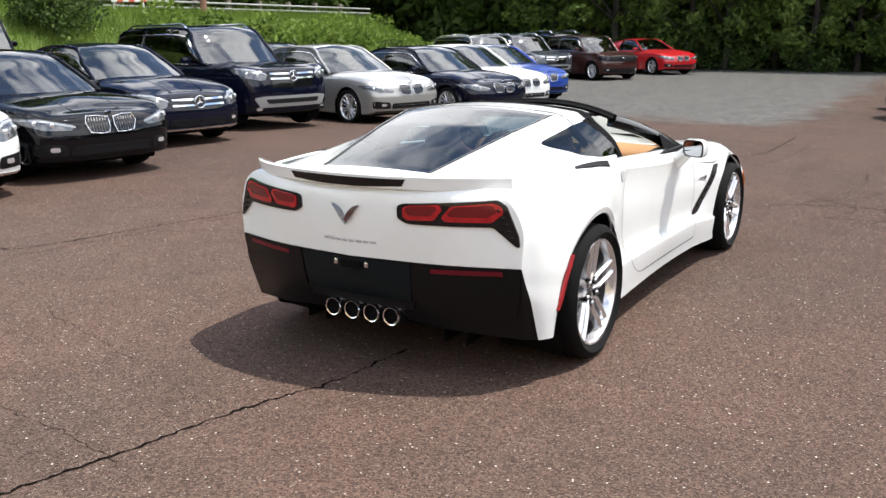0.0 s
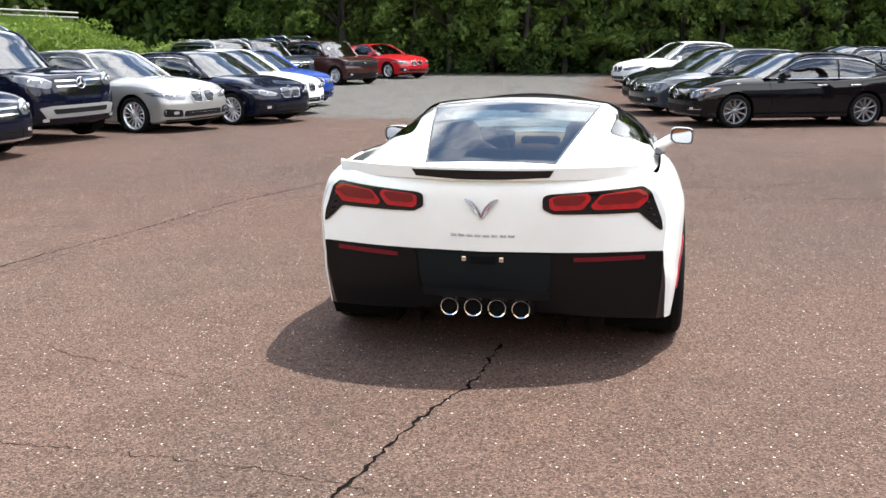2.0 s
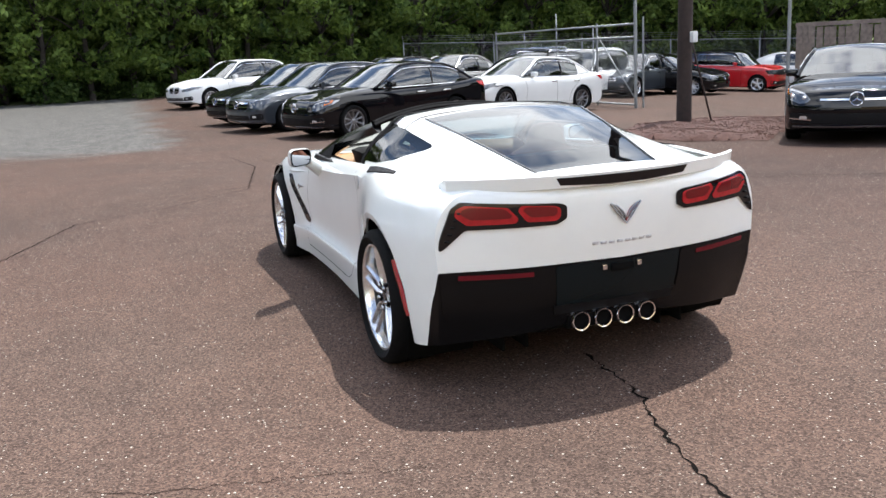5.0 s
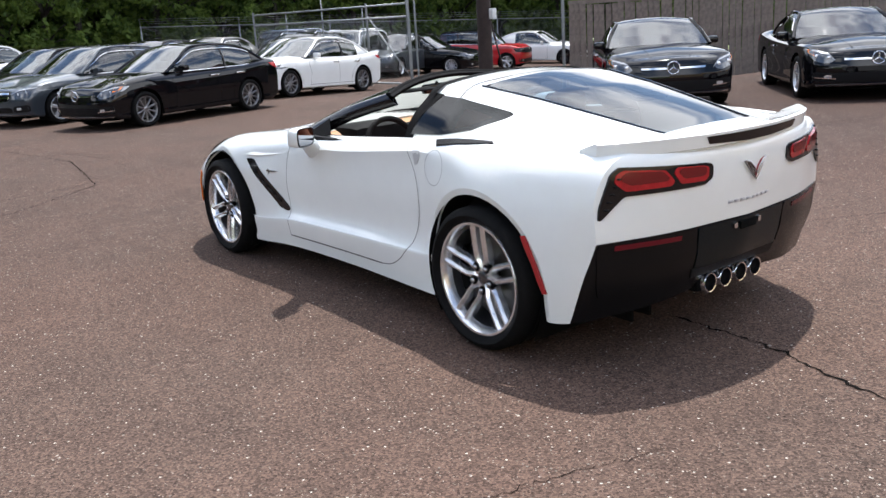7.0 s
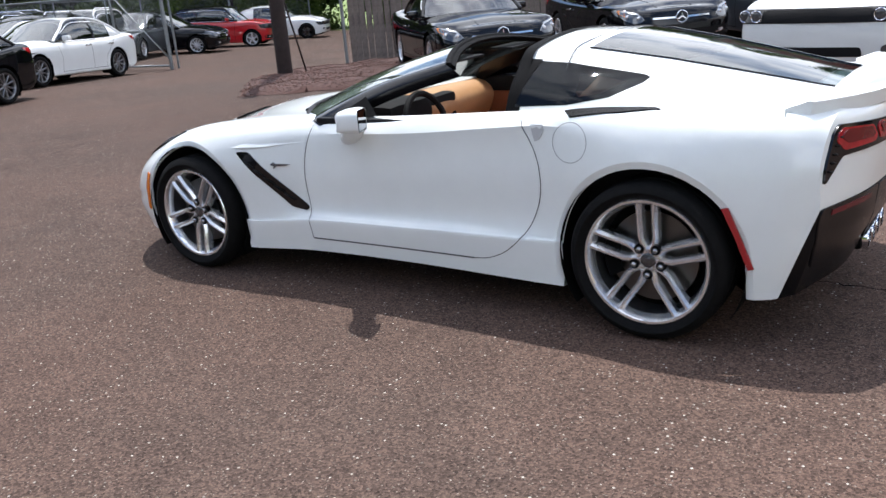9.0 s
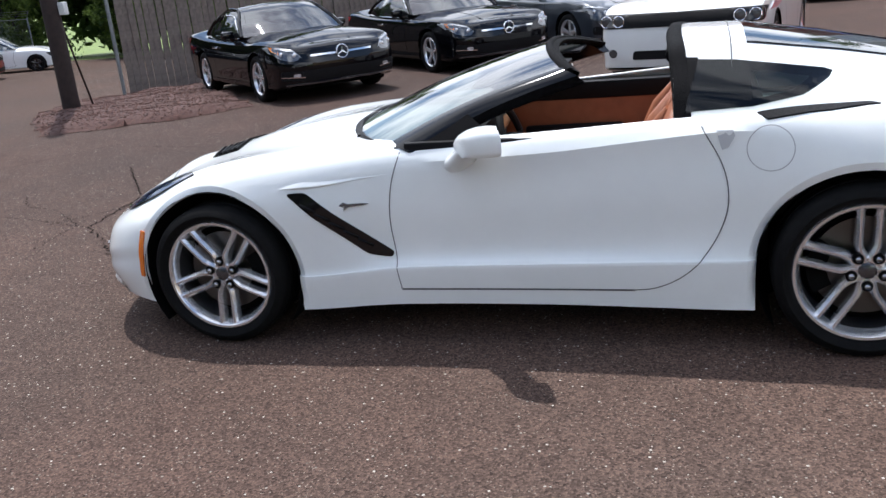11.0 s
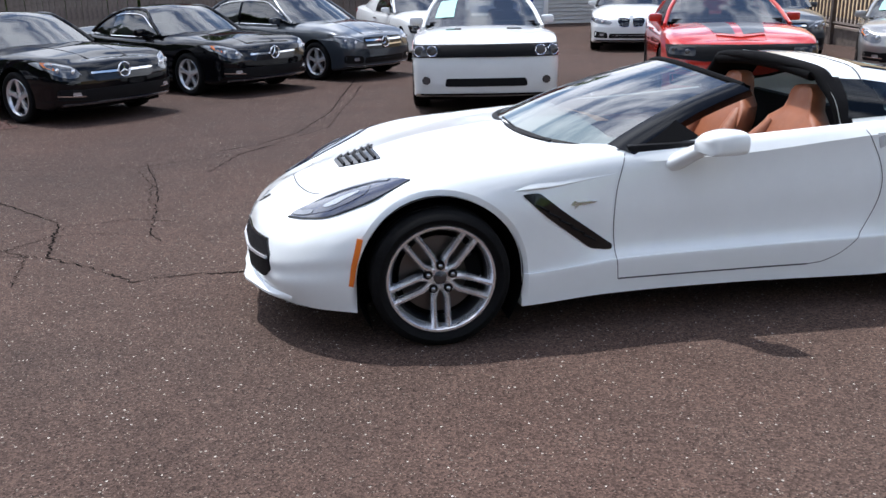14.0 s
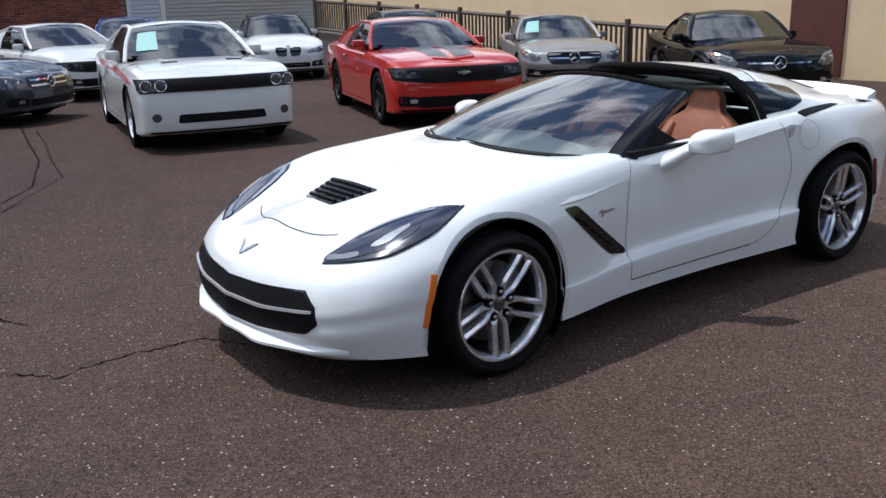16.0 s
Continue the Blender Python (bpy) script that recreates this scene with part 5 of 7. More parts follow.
    P_("chin_spoiler", "front", [(-.74, .192), (.74, .192), (.70, .172), (-.70, .172)], BLACK_TRIM, lift=0.006, thick=0.03, step=.06)
    for s, mm in ((-1, BADGE_DARK), (1, BADGE_RED)):
        P_("wing_badge", "top", [(s * a, b) for a, b in [(0, 2.165), (.013, 2.158), (.045, 2.128), (.074, 2.100), (.040, 2.112), (.014, 2.138)]], EMBLEM, lift=0.005, thick=0.006, step=.02)
    # hood vent with fins, hood creases
    hv = P_("hood_vent", "top", [(-.125, 1.745), (0, 1.765), (.125, 1.745), (.210, 1.533), (0, 1.555), (-.210, 1.533)], GLOSS_BLACK, "black louvred hood vent", lift=0.004, thick=0.02, step=.04, round_=.015)
    for k in range(5):
        y = 1.722 - .039 * k
        fw = .118 + .0145 * k
        part("vent_fin", patch(tr, "top", [(-fw, y), (0, y + .021), (fw, y), (fw + .004, y - .013), (0, y + .008), (-fw - .004, y - .013)], lift=0.014, thick=0.014, step=.05), BLACK_TRIM, hv)
    # ---- windshield and its black frame
    def ws(u, v):
        base = Vector((.785 * u, .832 - .375 * abs(u) ** 2.7, .886 - .032 * u * u))
        top = Vector((.56 * u, -.08 - .15 * abs(u) ** 2.2, 1.180 - .075 * u * u))
        return base.lerp(top, v) + Vector((0, .02, .022)) * math.sin(math.pi * v)
    bm = bmesh.new()
    vs = [[bm.verts.new(ws(.93 * (i / 12 - 1), j / 10)) for i in range(25)] for j in range(11)]
    for a, b in zip(vs, vs[1:]):
        for i in range(24):
            bm.faces.new((a[i], a[i + 1], b[i + 1], b[i]))
    glass = part("windshield", bm, SCREEN, root, "raked windshield mirroring clouds")
    glass.visible_shadow = False
    frame_ = lambda name, pts, r, flat=1.0, mm=PAD: (lambda b: (tube(b, pts, r, 10, flat=flat), part(name, b, mm, root))[1])(bmesh.new())
    for s in (1, -1):
        bm = bmesh.new()
        prev = None
        for k in range(13):
            v = k / 12
            row = [bm.verts.new(p) for p in (ws(s * .915, v) + Vector((0, .002, .003)), ws(s * .96, v) + Vector((s * .002, .004, .007)), ws(s * 1.0, v) + Vector((s * .010, -.004, .004)), ws(s * 1.01, v) + Vector((s * .012, -.040, -.016)), ws(s * .985, v) + Vector((0, -.080, -.056)), ws(s * .93, v) + Vector((0, -.066, -.064)), ws(s * .90, v) + Vector((0, -.010, -.020)))]
            for q in range(7 if prev else 0):
                bm.faces.new((prev[q], prev[(q + 1) % 7], row[(q + 1) % 7], row[q]))
            prev = row
        bm.faces.new(prev)
        part("front_pillar", bm, PILLAR, root, "gloss black windshield pillar")
        bm = bmesh.new()   # black sail behind the pillar's foot
        bm.faces.new([bm.verts.new(q) for q in (ws(s, .0) + Vector((s * .008, -.02, 0)), ws(s, .40) + Vector((s * .010, -.03, 0)), (s * .772, .06, .893), (s * .786, .38, .866))])
        part("mirror_sail", bm, PAD, root)
    frame_("header_rail", [ws(u / 8 - 1, 1.0) + Vector((0, -.012, 0)) for u in range(17)], .019, .8)
    bm = bmesh.new()           # the padded underside of the windshield's top edge
    rows = [[bm.verts.new(ws(u / 10 - 1, 1.0) + Vector((0, d, h))) for u in range(21)] for d, h in ((.004, .006), (-.030, .004), (-.054, -.006), (-.050, -.022), (-.012, -.026))]
    for a, b in zip(rows, rows[1:]):
        for i in range(20):
            bm.faces.new((a[i], a[i + 1], b[i + 1], b[i]))
    part("header_panel", bm, PAD, root, angle=70)
    bm = bmesh.new()
    pts0 = [ws(u / 10 - 1, 0.0) for u in range(21)]
    rows = [[bm.verts.new(p + Vector((0, d, h))) for p in pts0] for d, h in ((.036, -.030), (.028, .000), (.014, .008), (.000, .004), (-.02, -.012), (-.05, -.026), (-.12, -.03))]
    for a, b in zip(rows, rows[1:]):
        for i in range(20):
            bm.faces.new((a[i], a[i + 1], b[i + 1], b[i]))
    part("cowl", bm, BLACK_TRIM, root)
    for x0, x1 in ((-.50, .10), (.0, .60)):
        bm = bmesh.new()
        tube(bm, [ws(x0 / .745, .0) + Vector((0, .03, -.006)), ws((x0 * .5 + x1 * .5) / .745, .006) + Vector((0, .012, .002)), ws(x1 / .745, .02) + Vector((0, .004, .004))], [.012, .008, .005], 6)
        part("wiper", bm, BLACK_TRIM, root)
    for s in (1, -1):
        bm = bmesh.new()
        box(bm, s * .29 - .14, s * .29 + .14, -.20, -.06, 1.100, 1.112, .005)
        part("sun_visor", bm, CABIN, root)
    bm = bmesh.new()
    box(bm, -.11, .11, .02, .06, 1.055, 1.115, .015)
    tube(bm, [(0, .05, 1.10), (0, .04, 1.125)], .010, 6)
    part("rear_view_mirror", bm, GLOSS_BLACK, root)
    # ---- roof hoop, rear quarters and hatch glass
    def sec(y):
        k = np.array([(-.62, 1.205, .52, 1.168, .615, 1.105, .765, .93), (-.95, 1.195, .467, 1.163, .605, 1.075, .775, .94), (-1.3, 1.128, .415, 1.103, .56, 1.03, .765, .943), (-1.6, 1.058, .365, 1.04, .50, .990, .73, .943), (-1.9, .985, .315, .975, .42, .958, .66, .935), (-2.06, .952, .29, .948, .38, .942, .60, .918)])
        c = [np.interp(y, k[::-1, 0], k[::-1, q]) for q in range(1, 8)]
        return c
    ys = [-.62 - 1.44 * i / 36 for i in range(37)]

    def in_poly(poly, y, z):
        odd = False
        for (y0, z0), (y1, z1) in zip(poly, poly[1:] + poly[:1]):
            if (z0 > z) != (z1 > z) and y < (y1 - y0) * (z - z0) / (z1 - z0) + y0:
                odd = not odd
        return odd
    for s in (1, -1):
        bm = bmesh.new()
        rows = []
        for y in ys[1:]:
            zt, xg, zg, xs_, zs_, xb, zb = sec(y)
            pr = spline([(xg, zg), (xs_, zs_), ((xs_ + xb) / 2 + .018, (zs_ + zb) / 2 + .004), (xb, zb - .012), (xb + .035, zb - .05)], 4)
            rows.append([bm.verts.new((s * p[0], y, p[1])) for p in pr])
        for a, b in zip(rows, rows[1:]):
            for k in range(len(a) - 1):
                bm.faces.new((a[k], a[k + 1], b[k + 1], b[k]))
        tq = tree_of(bm)
        pane = [(-.690, .945), (-.725, 1.05), (-.745, 1.122), (-.90, 1.110), (-1.05, 1.085), (-1.22, 1.056), (-1.252, 1.045), (-1.235, 1.028), (-1.13, .984), (-.95, .956)]
        view = [(-.79, .985), (-.81, 1.085), (-1.03, 1.060), (-1.165, 1.035), (-1.09, .998), (-.93, .978)]      # the clear part inside the black border
        for poly in (pane, view):
            for p0, p1 in zip(poly, poly[1:] + poly[:1]):
                bmesh.ops.bisect_plane(bm, geom=bm.verts[:] + bm.edges[:] + bm.faces[:], dist=1e-5, plane_co=(0, *p0), plane_no=(0, p1[1] - p0[1], p0[0] - p1[0]))
        for f in bm.faces:
            c = f.calc_center_median()
            f.material_index = int(in_poly(pane, c.y, c.z))
        bmesh.ops.delete(bm, geom=[f for f in bm.faces if in_poly(view, *f.calc_center_median()[1:])], context="FACES")
        part("rear_quarter", bm, [WHITE, SHADOW_BLACK], root)
        ax = "right" if s > 0 else "left"
        part("shoulder_vent", patch(tr, "top", [(s * a, b) for a, b in [(.826, -1.00), (.798, -.965), (.782, -1.10), (.776, -1.35), (.800, -1.385), (.824, -1.22)]], lift=0.006, thick=0.006, step=.03), MESH_BLACK, root, "black intake on the haunch")
        qw = part("quarter_window", patch(tq, ax, pane, lift=.008, thick=0, step=.025), SMOKED, root, "dark quarter window")
        qw.visible_shadow = False
        part("quarter_seal", patch(tq, ax, [(-.6605, .925), (-.6605, 1.135), (-.755, 1.128), (-.732, 1.05), (-.698, .935)], lift=.010, thick=.006, step=.025), PAD, root)
        bm = bmesh.new()                                     # seam between the roof band and the hatch
        zt, xg, zg, xs_, zs_, xb, zb = sec(-.88)
        tube(bm, [(s * p[0], -.88, p[1] + .0005) for p in spline([(0, zt), (xg * .5, zt + (zg - zt) * .25), (xg, zg), (xs_ - .005, zs_ + .003)], 6)], .0028, 5)
        part("panel_gap", bm, GAP, root)
    bm = bmesh.new()
    rows = []
    for y in ys[8:34]:
        zt, xg, zg = sec(y)[:3]
        rows.append([bm.verts.new((xg * u, y, zt + (zg - zt) * u * u)) for u in [i / 8 - 1 for i in range(17)]])
    for a, b in zip(rows, rows[1:]):
        for k in range(16):
            bm.faces.new((a[k], a[k + 1], b[k + 1], b[k]))
    hg = part("hatch_glass", bm, HATCH, root, "sloping rear hatch glass")
    hg.visible_shadow = False
    for seg, nm in ((ys[1:9], "roof_band"), (ys[33:], "hatch_edge")):       # white band ahead of the glass and deck behind it
        bm = bmesh.new()
        rows = []
        for y in seg:
            zt, xg, zg = sec(y)[:3]
            rows.append([bm.verts.new((xg * u, y, zt + (zg - zt) * u * u)) for u in [i / 8 - 1 for i in range(17)]])
        for a, b in zip(rows, rows[1:]):
            for k in range(16):
                bm.faces.new((a[k], a[k + 1], b[k + 1], b[k]))
        part(nm, bm, WHITE, root)
    for s in (1, -1):
        bm = bmesh.new()
        tube(bm, [(s * sec(y)[1], y, sec(y)[2] + .002) for y in ys[8:34]], .005, 6)
        part("glass_seal", bm, GLOSS_BLACK, root)
    # black hoop
    bm = bmesh.new()
    def hoop(dy, inset):
        zt, xg, zg, xs_, zs_, xb, zb = sec(-.66)
        half = spline([(0, zt), (xg * .55, zt - .012), (xg, zg), (xs_, zs_), ((xs_ + xb) / 2 + .018, (zs_ + zb) / 2 + .004), (xb, zb - .012)], 5)
        row = []
        for x, z in [(-p[0], p[1]) for p in half[::-1]] + [tuple(p) for p in half[1:]]:
            n_ = Vector((x, z - .88)).normalized()
            x, z = x - n_.x * inset, z - n_.y * inset
            row.append(bm.verts.new((x, -.62 + dy - .03 * (x / .62) ** 2, z)))
        return row
    rings = [hoop(-.062, -.004), hoop(-.040, -.008), hoop(-.010, -.006), hoop(.004, .016), hoop(.000, .045), hoop(-.06, .075), hoop(-.30, .06)]
    for a, b in zip(rings, rings[1:]):
        for k in range(len(a) - 1):
            bm.faces.new((a[k], a[k + 1], b[k + 1], b[k]))
    part("roof_hoop", bm, PAD, root, "black roof hoop behind the seats", angle=70)
    frame_("hoop_bar", [(x, -.655, sec(-.62)[0] - .045 - .03 * (x / .52) ** 2) for x in [-.50 + .1 * k for k in range(11)]], .030, 1.0, PAD)
    # dark box added behind the seats to stand in for the cabin's shade
    bm = bmesh.new()
    box(bm, -.66, .66, -1.02, -.95, .30, .93, .03)
    part("cabin_shade_panel", bm, CABIN, root)
    # ---- cabin
    bm = bmesh.new()
    box(bm, -.70, .70, -.95, .55, .20, .30)
    box(bm, -.70, .70, -1.90, -1.00, .50, .80, .04)
    part("cabin_floor", bm, CABIN, root)
    bm = bmesh.new()
    box(bm, -.42, .42, -1.86, -1.05, .80, .812, .004)
    part("cargo_cover", bm, CARGO, root, "pale cargo shade under the hatch")
    for s in (1, -1):
        bm = bmesh.new()      # door card
        box(bm, s * .735 - .03, s * .735 + .03, -.76, .46, .30, .855, .02)
        part("door_card", bm, TAN, root)
        bm = bmesh.new()
        box(bm, s * .745 - .052, s * .745 + .052, -.78, .44, .785, .882, .015)
        part("door_cap", bm, BLACK_TRIM, root)
        bm = bmesh.new()
        box(bm, s * .70 - .03, s * .70 + .02, -.35, .2, .60, .65, .02)
        part("armrest", bm, CABIN, root)
        # seat
        seat = new("seat")
        seat.parent = root
        tagged(seat, "tan leather bucket seat")
        sx = s * .37
        bm = bmesh.new()
        box(bm, sx - .24, sx + .24, -.50, .04, .28, .44, .06)
        part("cushion", bm, TAN, seat)
        prof = [(.42, .25, .10, -0.525), (.55, .265, .105, -0.575), (.70, .27, .10, -0.635), (.81, .262, .09, -0.680), (.88, .235, .08, -0.705), (.915, .170, .07, -0.718), (.940, .128, .062, -0.728), (.985, .112, .058, -0.738), (1.03, .105, .05, -0.743), (1.058, .078, .038, -0.745), (1.068, .04, .02, -0.745)]
        bm = bmesh.new()
        rings = []
        for z, hw, th, yc in prof:
            rings.append([bm.verts.new((sx + hw * math.copysign(abs(math.cos(a)) ** .7, math.cos(a)), yc + th * math.copysign(abs(math.sin(a)) ** .8, math.sin(a)) + .05 * abs(math.cos(a)) ** 3, z)) for a in [k * math.tau / 24 for k in range(24)]])
        for a, b in zip(rings, rings[1:]):
            for k in range(24):
                bm.faces.new((a[k], a[(k + 1) % 24], b[(k + 1) % 24], b[k]))
        bm.faces.new(rings[-1])
        part("backrest", bm, TAN, seat)
        for t in (1, -1):
            bm = bmesh.new()
            tube(bm, [(sx + t * .215, -.455, .50), (sx + t * .225, -.505, .62), (sx + t * .215, -.565, .75), (sx + t * .18, -.635, .86)], [.05, .06, .055, .03], 10)
            part("bolster", bm, TAN, seat)
        bm = bmesh.new()
        box(bm, sx - .055, sx + .055, -.685, -.65, .895, .918, .006)
        part("harness_slot", bm, CABIN, seat)
    bm = bmesh.new()
    box(bm, -.10, .10, -.75, .40, .30, .58, .03)
    part("centre_console", bm, CABIN, root)
    # dash: tan pad to the passenger side, dark binnacle before the driver
    bm = bmesh.new()
    rows = []
    for y, z in spline([(.66, .78), (.55, .845), (.40, .868), (.28, .850), (.22, .79), (.24, .70), (.30, .60)], 4):
        rows.append([bm.verts.new((.70 * (i / 16 - 1), y - .04 * math.cos((i / 16 - 1) * 3), z + .02 * math.cos((i / 16 - 1) * 1.5))) for i in range(33)])
    for a, b in zip(rows, rows[1:]):
        for k in range(32):
            bm.faces.new((a[k], a[k + 1], b[k + 1], b[k]))
    part("dashboard", bm, TAN_DASH, root, "tan leather dashboard", angle=80)
    bm = bmesh.new()
    box(bm, -.56, -.16, .13, .44, .74, .905, .06)
    part("instrument_binnacle", bm, CABIN, root)
    bm = bmesh.new()
    box(bm, -.12, .16, .19, .30, .60, .875, .03)
    part("centre_stack", bm, CABIN, root)
    bm = bmesh.new()
    wc = Vector((-.36, .05, .770))
    tube(bm, [wc + Vector((.175 * math.cos(a), .05 * math.sin(a), .165 * math.sin(a))) for a in [k * math.tau / 32 for k in range(32)]], .017, 8, close=True)
    for a in (math.radians(8), math.radians(172), math.radians(270)):
        tube(bm, [wc + Vector((0, .02, 0)), wc + Vector((.17 * math.cos(a), .05 * math.sin(a), .16 * math.sin(a)))], .016, 8, flat=.5)
    bmesh.ops.create_uvsphere(bm, u_segments=14, v_segments=8, radius=.055, matrix=Matrix.Translation(wc + Vector((0, .015, 0))))
    part("steering_wheel", bm, CABIN, root, "black three-spoke steering wheel")


EMBLEM = mat("bright_emblem", (0.50, 0.51, 0.53), rough=0.18, metal=0.9)
FLAP_GAP = mat("flap_gap", (0.36, 0.365, 0.37), rough=0.7)
PAD = mat("roof_pad", (0.005, 0.005, 0.0055), rough=0.8, spec=0.06, bump=0.3, bscale=150)
GAP = mat("panel_gap", (0.085, 0.085, 0.09), rough=0.8)
PULL_SHADE = mat("door_pull_shade", (0.46, 0.47, 0.48), rough=0.4, coat=0.5)
MIRROR = mat("mirror_glass", (0.28, 0.29, 0.31), rough=0.01, metal=1.0)
PLATE = mat("plate_panel", (0.004, 0.008, 0.010), rough=0.22, spec=0.2)
DARK_REFLECTOR = mat("dark_red_reflector", (0.11, 0.006, 0.012), rough=0.22, spec=0.3)
TAIL_BLACK = mat("tail_black", (0.004, 0.0042, 0.005), rough=0.24, spec=0.22, var=0.1, scale=6)
LAMP_INNER = mat("lamp_interior", (0.16, 0.17, 0.19), rough=0.3, metal=0.4, coat=0.4, var=0.3, scale=30)
LAMP_BRIGHT = mat("lamp_bezel", (0.28, 0.30, 0.33), rough=0.3, metal=0.4, coat=0.4, var=0.25, scale=45)
LAMP_DARK = mat("lamp_navy", (0.010, 0.015, 0.040), rough=0.15, coat=0.4)
SCREEN = glass_mat("raked_glass", (0.26, 0.32, 0.31), 3.0)
SATIN = mat("satin_bar", (0.62, 0.62, 0.64), rough=0.3, metal=0.5, coat=0.5)
BADGE_DARK = mat("badge_chequer", (0.05, 0.05, 0.055), rough=0.2, metal=0.8)
BADGE_RED = mat("badge_red", (0.40, 0.05, 0.06), rough=0.25, metal=0.5)
LETTER = mat("letter_grey", (0.50, 0.50, 0.52), rough=0.3)
SMOKED = glass_mat("smoked_glass", (0.15, 0.20, 0.19), 1.45)
PILLAR = mat("pillar_black", (0.004, 0.0042, 0.005), rough=0.13, spec=0.28)
HATCH = glass_mat("hatch_tint", (0.20, 0.29, 0.33), 1.58)
CARGO = mat("cargo_shade", (0.55, 0.60, 0.58), rough=0.6, var=0.1, scale=10)
sports_car()


# ---- the parked cars ----
C_BLACK = paint("black", (0.003, 0.003, 0.004), rough=0.3, coat=0.7, spec=0.0)
C_NAVY = paint("navy", (0.003, 0.004, 0.012), rough=0.3, coat=0.7, spec=0.0)
C_SILVER = paint("silver", (0.31, 0.305, 0.29), metal=0.55, rough=0.35)
C_GREY = paint("grey", (0.035, 0.042, 0.052), metal=0.3, rough=0.3)
C_BLUE = paint("blue", (0.012, 0.045, 0.26), metal=0.3, rough=0.3)
C_BROWN = paint("brown", (0.045, 0.014, 0.012), metal=0.3, rough=0.3)
C_RED = paint("red", (0.36, 0.010, 0.014), rough=0.3)
C_ORANGE = paint("orange_red", (0.43, 0.024, 0.014), rough=0.3)
C_WHITE = paint("warm_white", (0.66, 0.67, 0.66))
RIM_DARK = mat("machined_dark_alloy", (0.22, 0.22, 0.23), rough=0.3, metal=0.8, var=0.3, scale=40)
CLOTH = mat("black_cloth_roof", (0.015, 0.015, 0.017), rough=0.9, bump=0.3, bscale=200)


def axle(nose, heading, fo):
    """The front axle's middle from the nose point."""
    a = radians(heading)
    return (nose[0] - math.cos(a) * fo, nose[1] - math.sin(a) * fo)


def nose_at(name, tip, heading, color, label, fo=0.85, **kw):
    return parked_car(name, axle(tip, heading, fo), heading, color, label, fo=fo, **kw)


# the row on the west side, from the near end
nose_at("parked_sedan", (-5.80, -0.72), -4, C_WHITE, "white sedan parked nose-out in the row", style="sedan", face="bars", L=4.85, W=1.85, H=1.46)
nose_at("parked_coupe", (-6.0, 1.34), -6, C_BLACK, "glossy black low four-door coupe with twin slatted grilles", style="gt", face="kidney", rims="ten", L=5.0, W=1.89, H=1.39, wb=2.97, fo=0.90, belt=0.88, hood=0.90, tail=0.95, nose=0.72)
nose_at("parked_sedan", (-7.40, 4.01), -8, C_NAVY, "dark navy sedan with a barred chrome grille", style="sedan", face="bars", L=4.69, W=1.81, H=1.44)
nose_at("parked_suv", (-7.86, 6.64), -10, C_NAVY, "dark navy sport utility car with roof rails", style="suv", face="bars", L=4.80, W=1.93, H=1.76, wb=2.915, belt=1.10, hood=1.12, tail=1.12, nose=1.02, r=0.37, glass=DARKTINT)
nose_at("parked_sedan", (-7.02, 9.09), -13, C_SILVER, "silver sedan with twin grilles and light interior", style="sedan", face="kidney", rims="multi", L=4.91, W=1.86, H=1.46, wb=2.97, cabin=BEIGE_CABIN)
nose_at("parked_sedan", (-6.26, 11.47), -15, C_NAVY, "dark blue sedan with fine-spoked wheels", style="sedan", face="kidney", rims="multi", L=4.91, W=1.86, H=1.45, wb=2.97)
nose_at("parked_sedan", (-6.72, 13.68), -17, C_WHITE, "white sedan set back in the row", style="sedan", face="kidney", rims="ten", L=4.8, H=1.47)
nose_at("parked_sedan", (-7.38, 16.1), -24, C_BLUE, "bright blue metallic sedan", style="sedan", face="kidney", rims="five", L=4.64, W=1.81, H=1.43, wb=2.81)
nose_at("parked_hatchback", (-9.1, 26.14), -30, C_BROWN, "dark brown compact crossover", style="hatch", face="slot", rims="ten", L=4.11, W=1.79, H=1.56, wb=2.60, fo=0.72, belt=1.02, hood=1.0, tail=1.05, nose=0.86)
nose_at("parked_coupe", (-8.13, 30.24), -32, C_RED, "bright red coupe at the end of the row", style="coupe", face="kidney", rims="five", L=4.64, W=1.82, H=1.38, wb=2.81)
nose_at("parked_suv", (-10.9, 21.5), -26, C_SILVER, "silver sport utility car behind the row", style="suv", face="bars", L=4.6, W=1.85, H=1.66, wb=2.77, belt=1.03, hood=1.05, tail=1.05, nose=0.92, r=0.35)
nose_at("parked_suv", (-11.2, 25.0), -28, C_GREY, "grey sport utility car at the far end", style="suv", face="bars", L=4.6, W=1.85, H=1.64, wb=2.77, belt=1.03, hood=1.05, tail=1.05, nose=0.92, r=0.35)
nose_at("parked_suv", (-11.2, 28.8), -28, C_BLACK, "black sport utility car by the trees", style="suv", face="bars", L=4.6, W=1.85, H=1.7, wb=2.77, belt=1.05, hood=1.05, tail=1.05, nose=0.92, r=0.35)
nose_at("parked_suv", (-14.6, 5.5), -12, C_BLACK, "black sport utility car in the second row", style="suv", face="bars", L=4.7, W=1.88, H=1.72, wb=2.85, belt=1.08, hood=1.08, tail=1.1, nose=0.95, r=0.36)
nose_at("parked_sedan", (-13.2, 1.2), -10, C_GREY, "grey sedan in the second row", style="sedan", face="bars")
nose_at("parked_sedan", (-13.0, 13.6), -20, C_BLACK, "black sedan in the second row", style="sedan", face="bars", H=1.48)

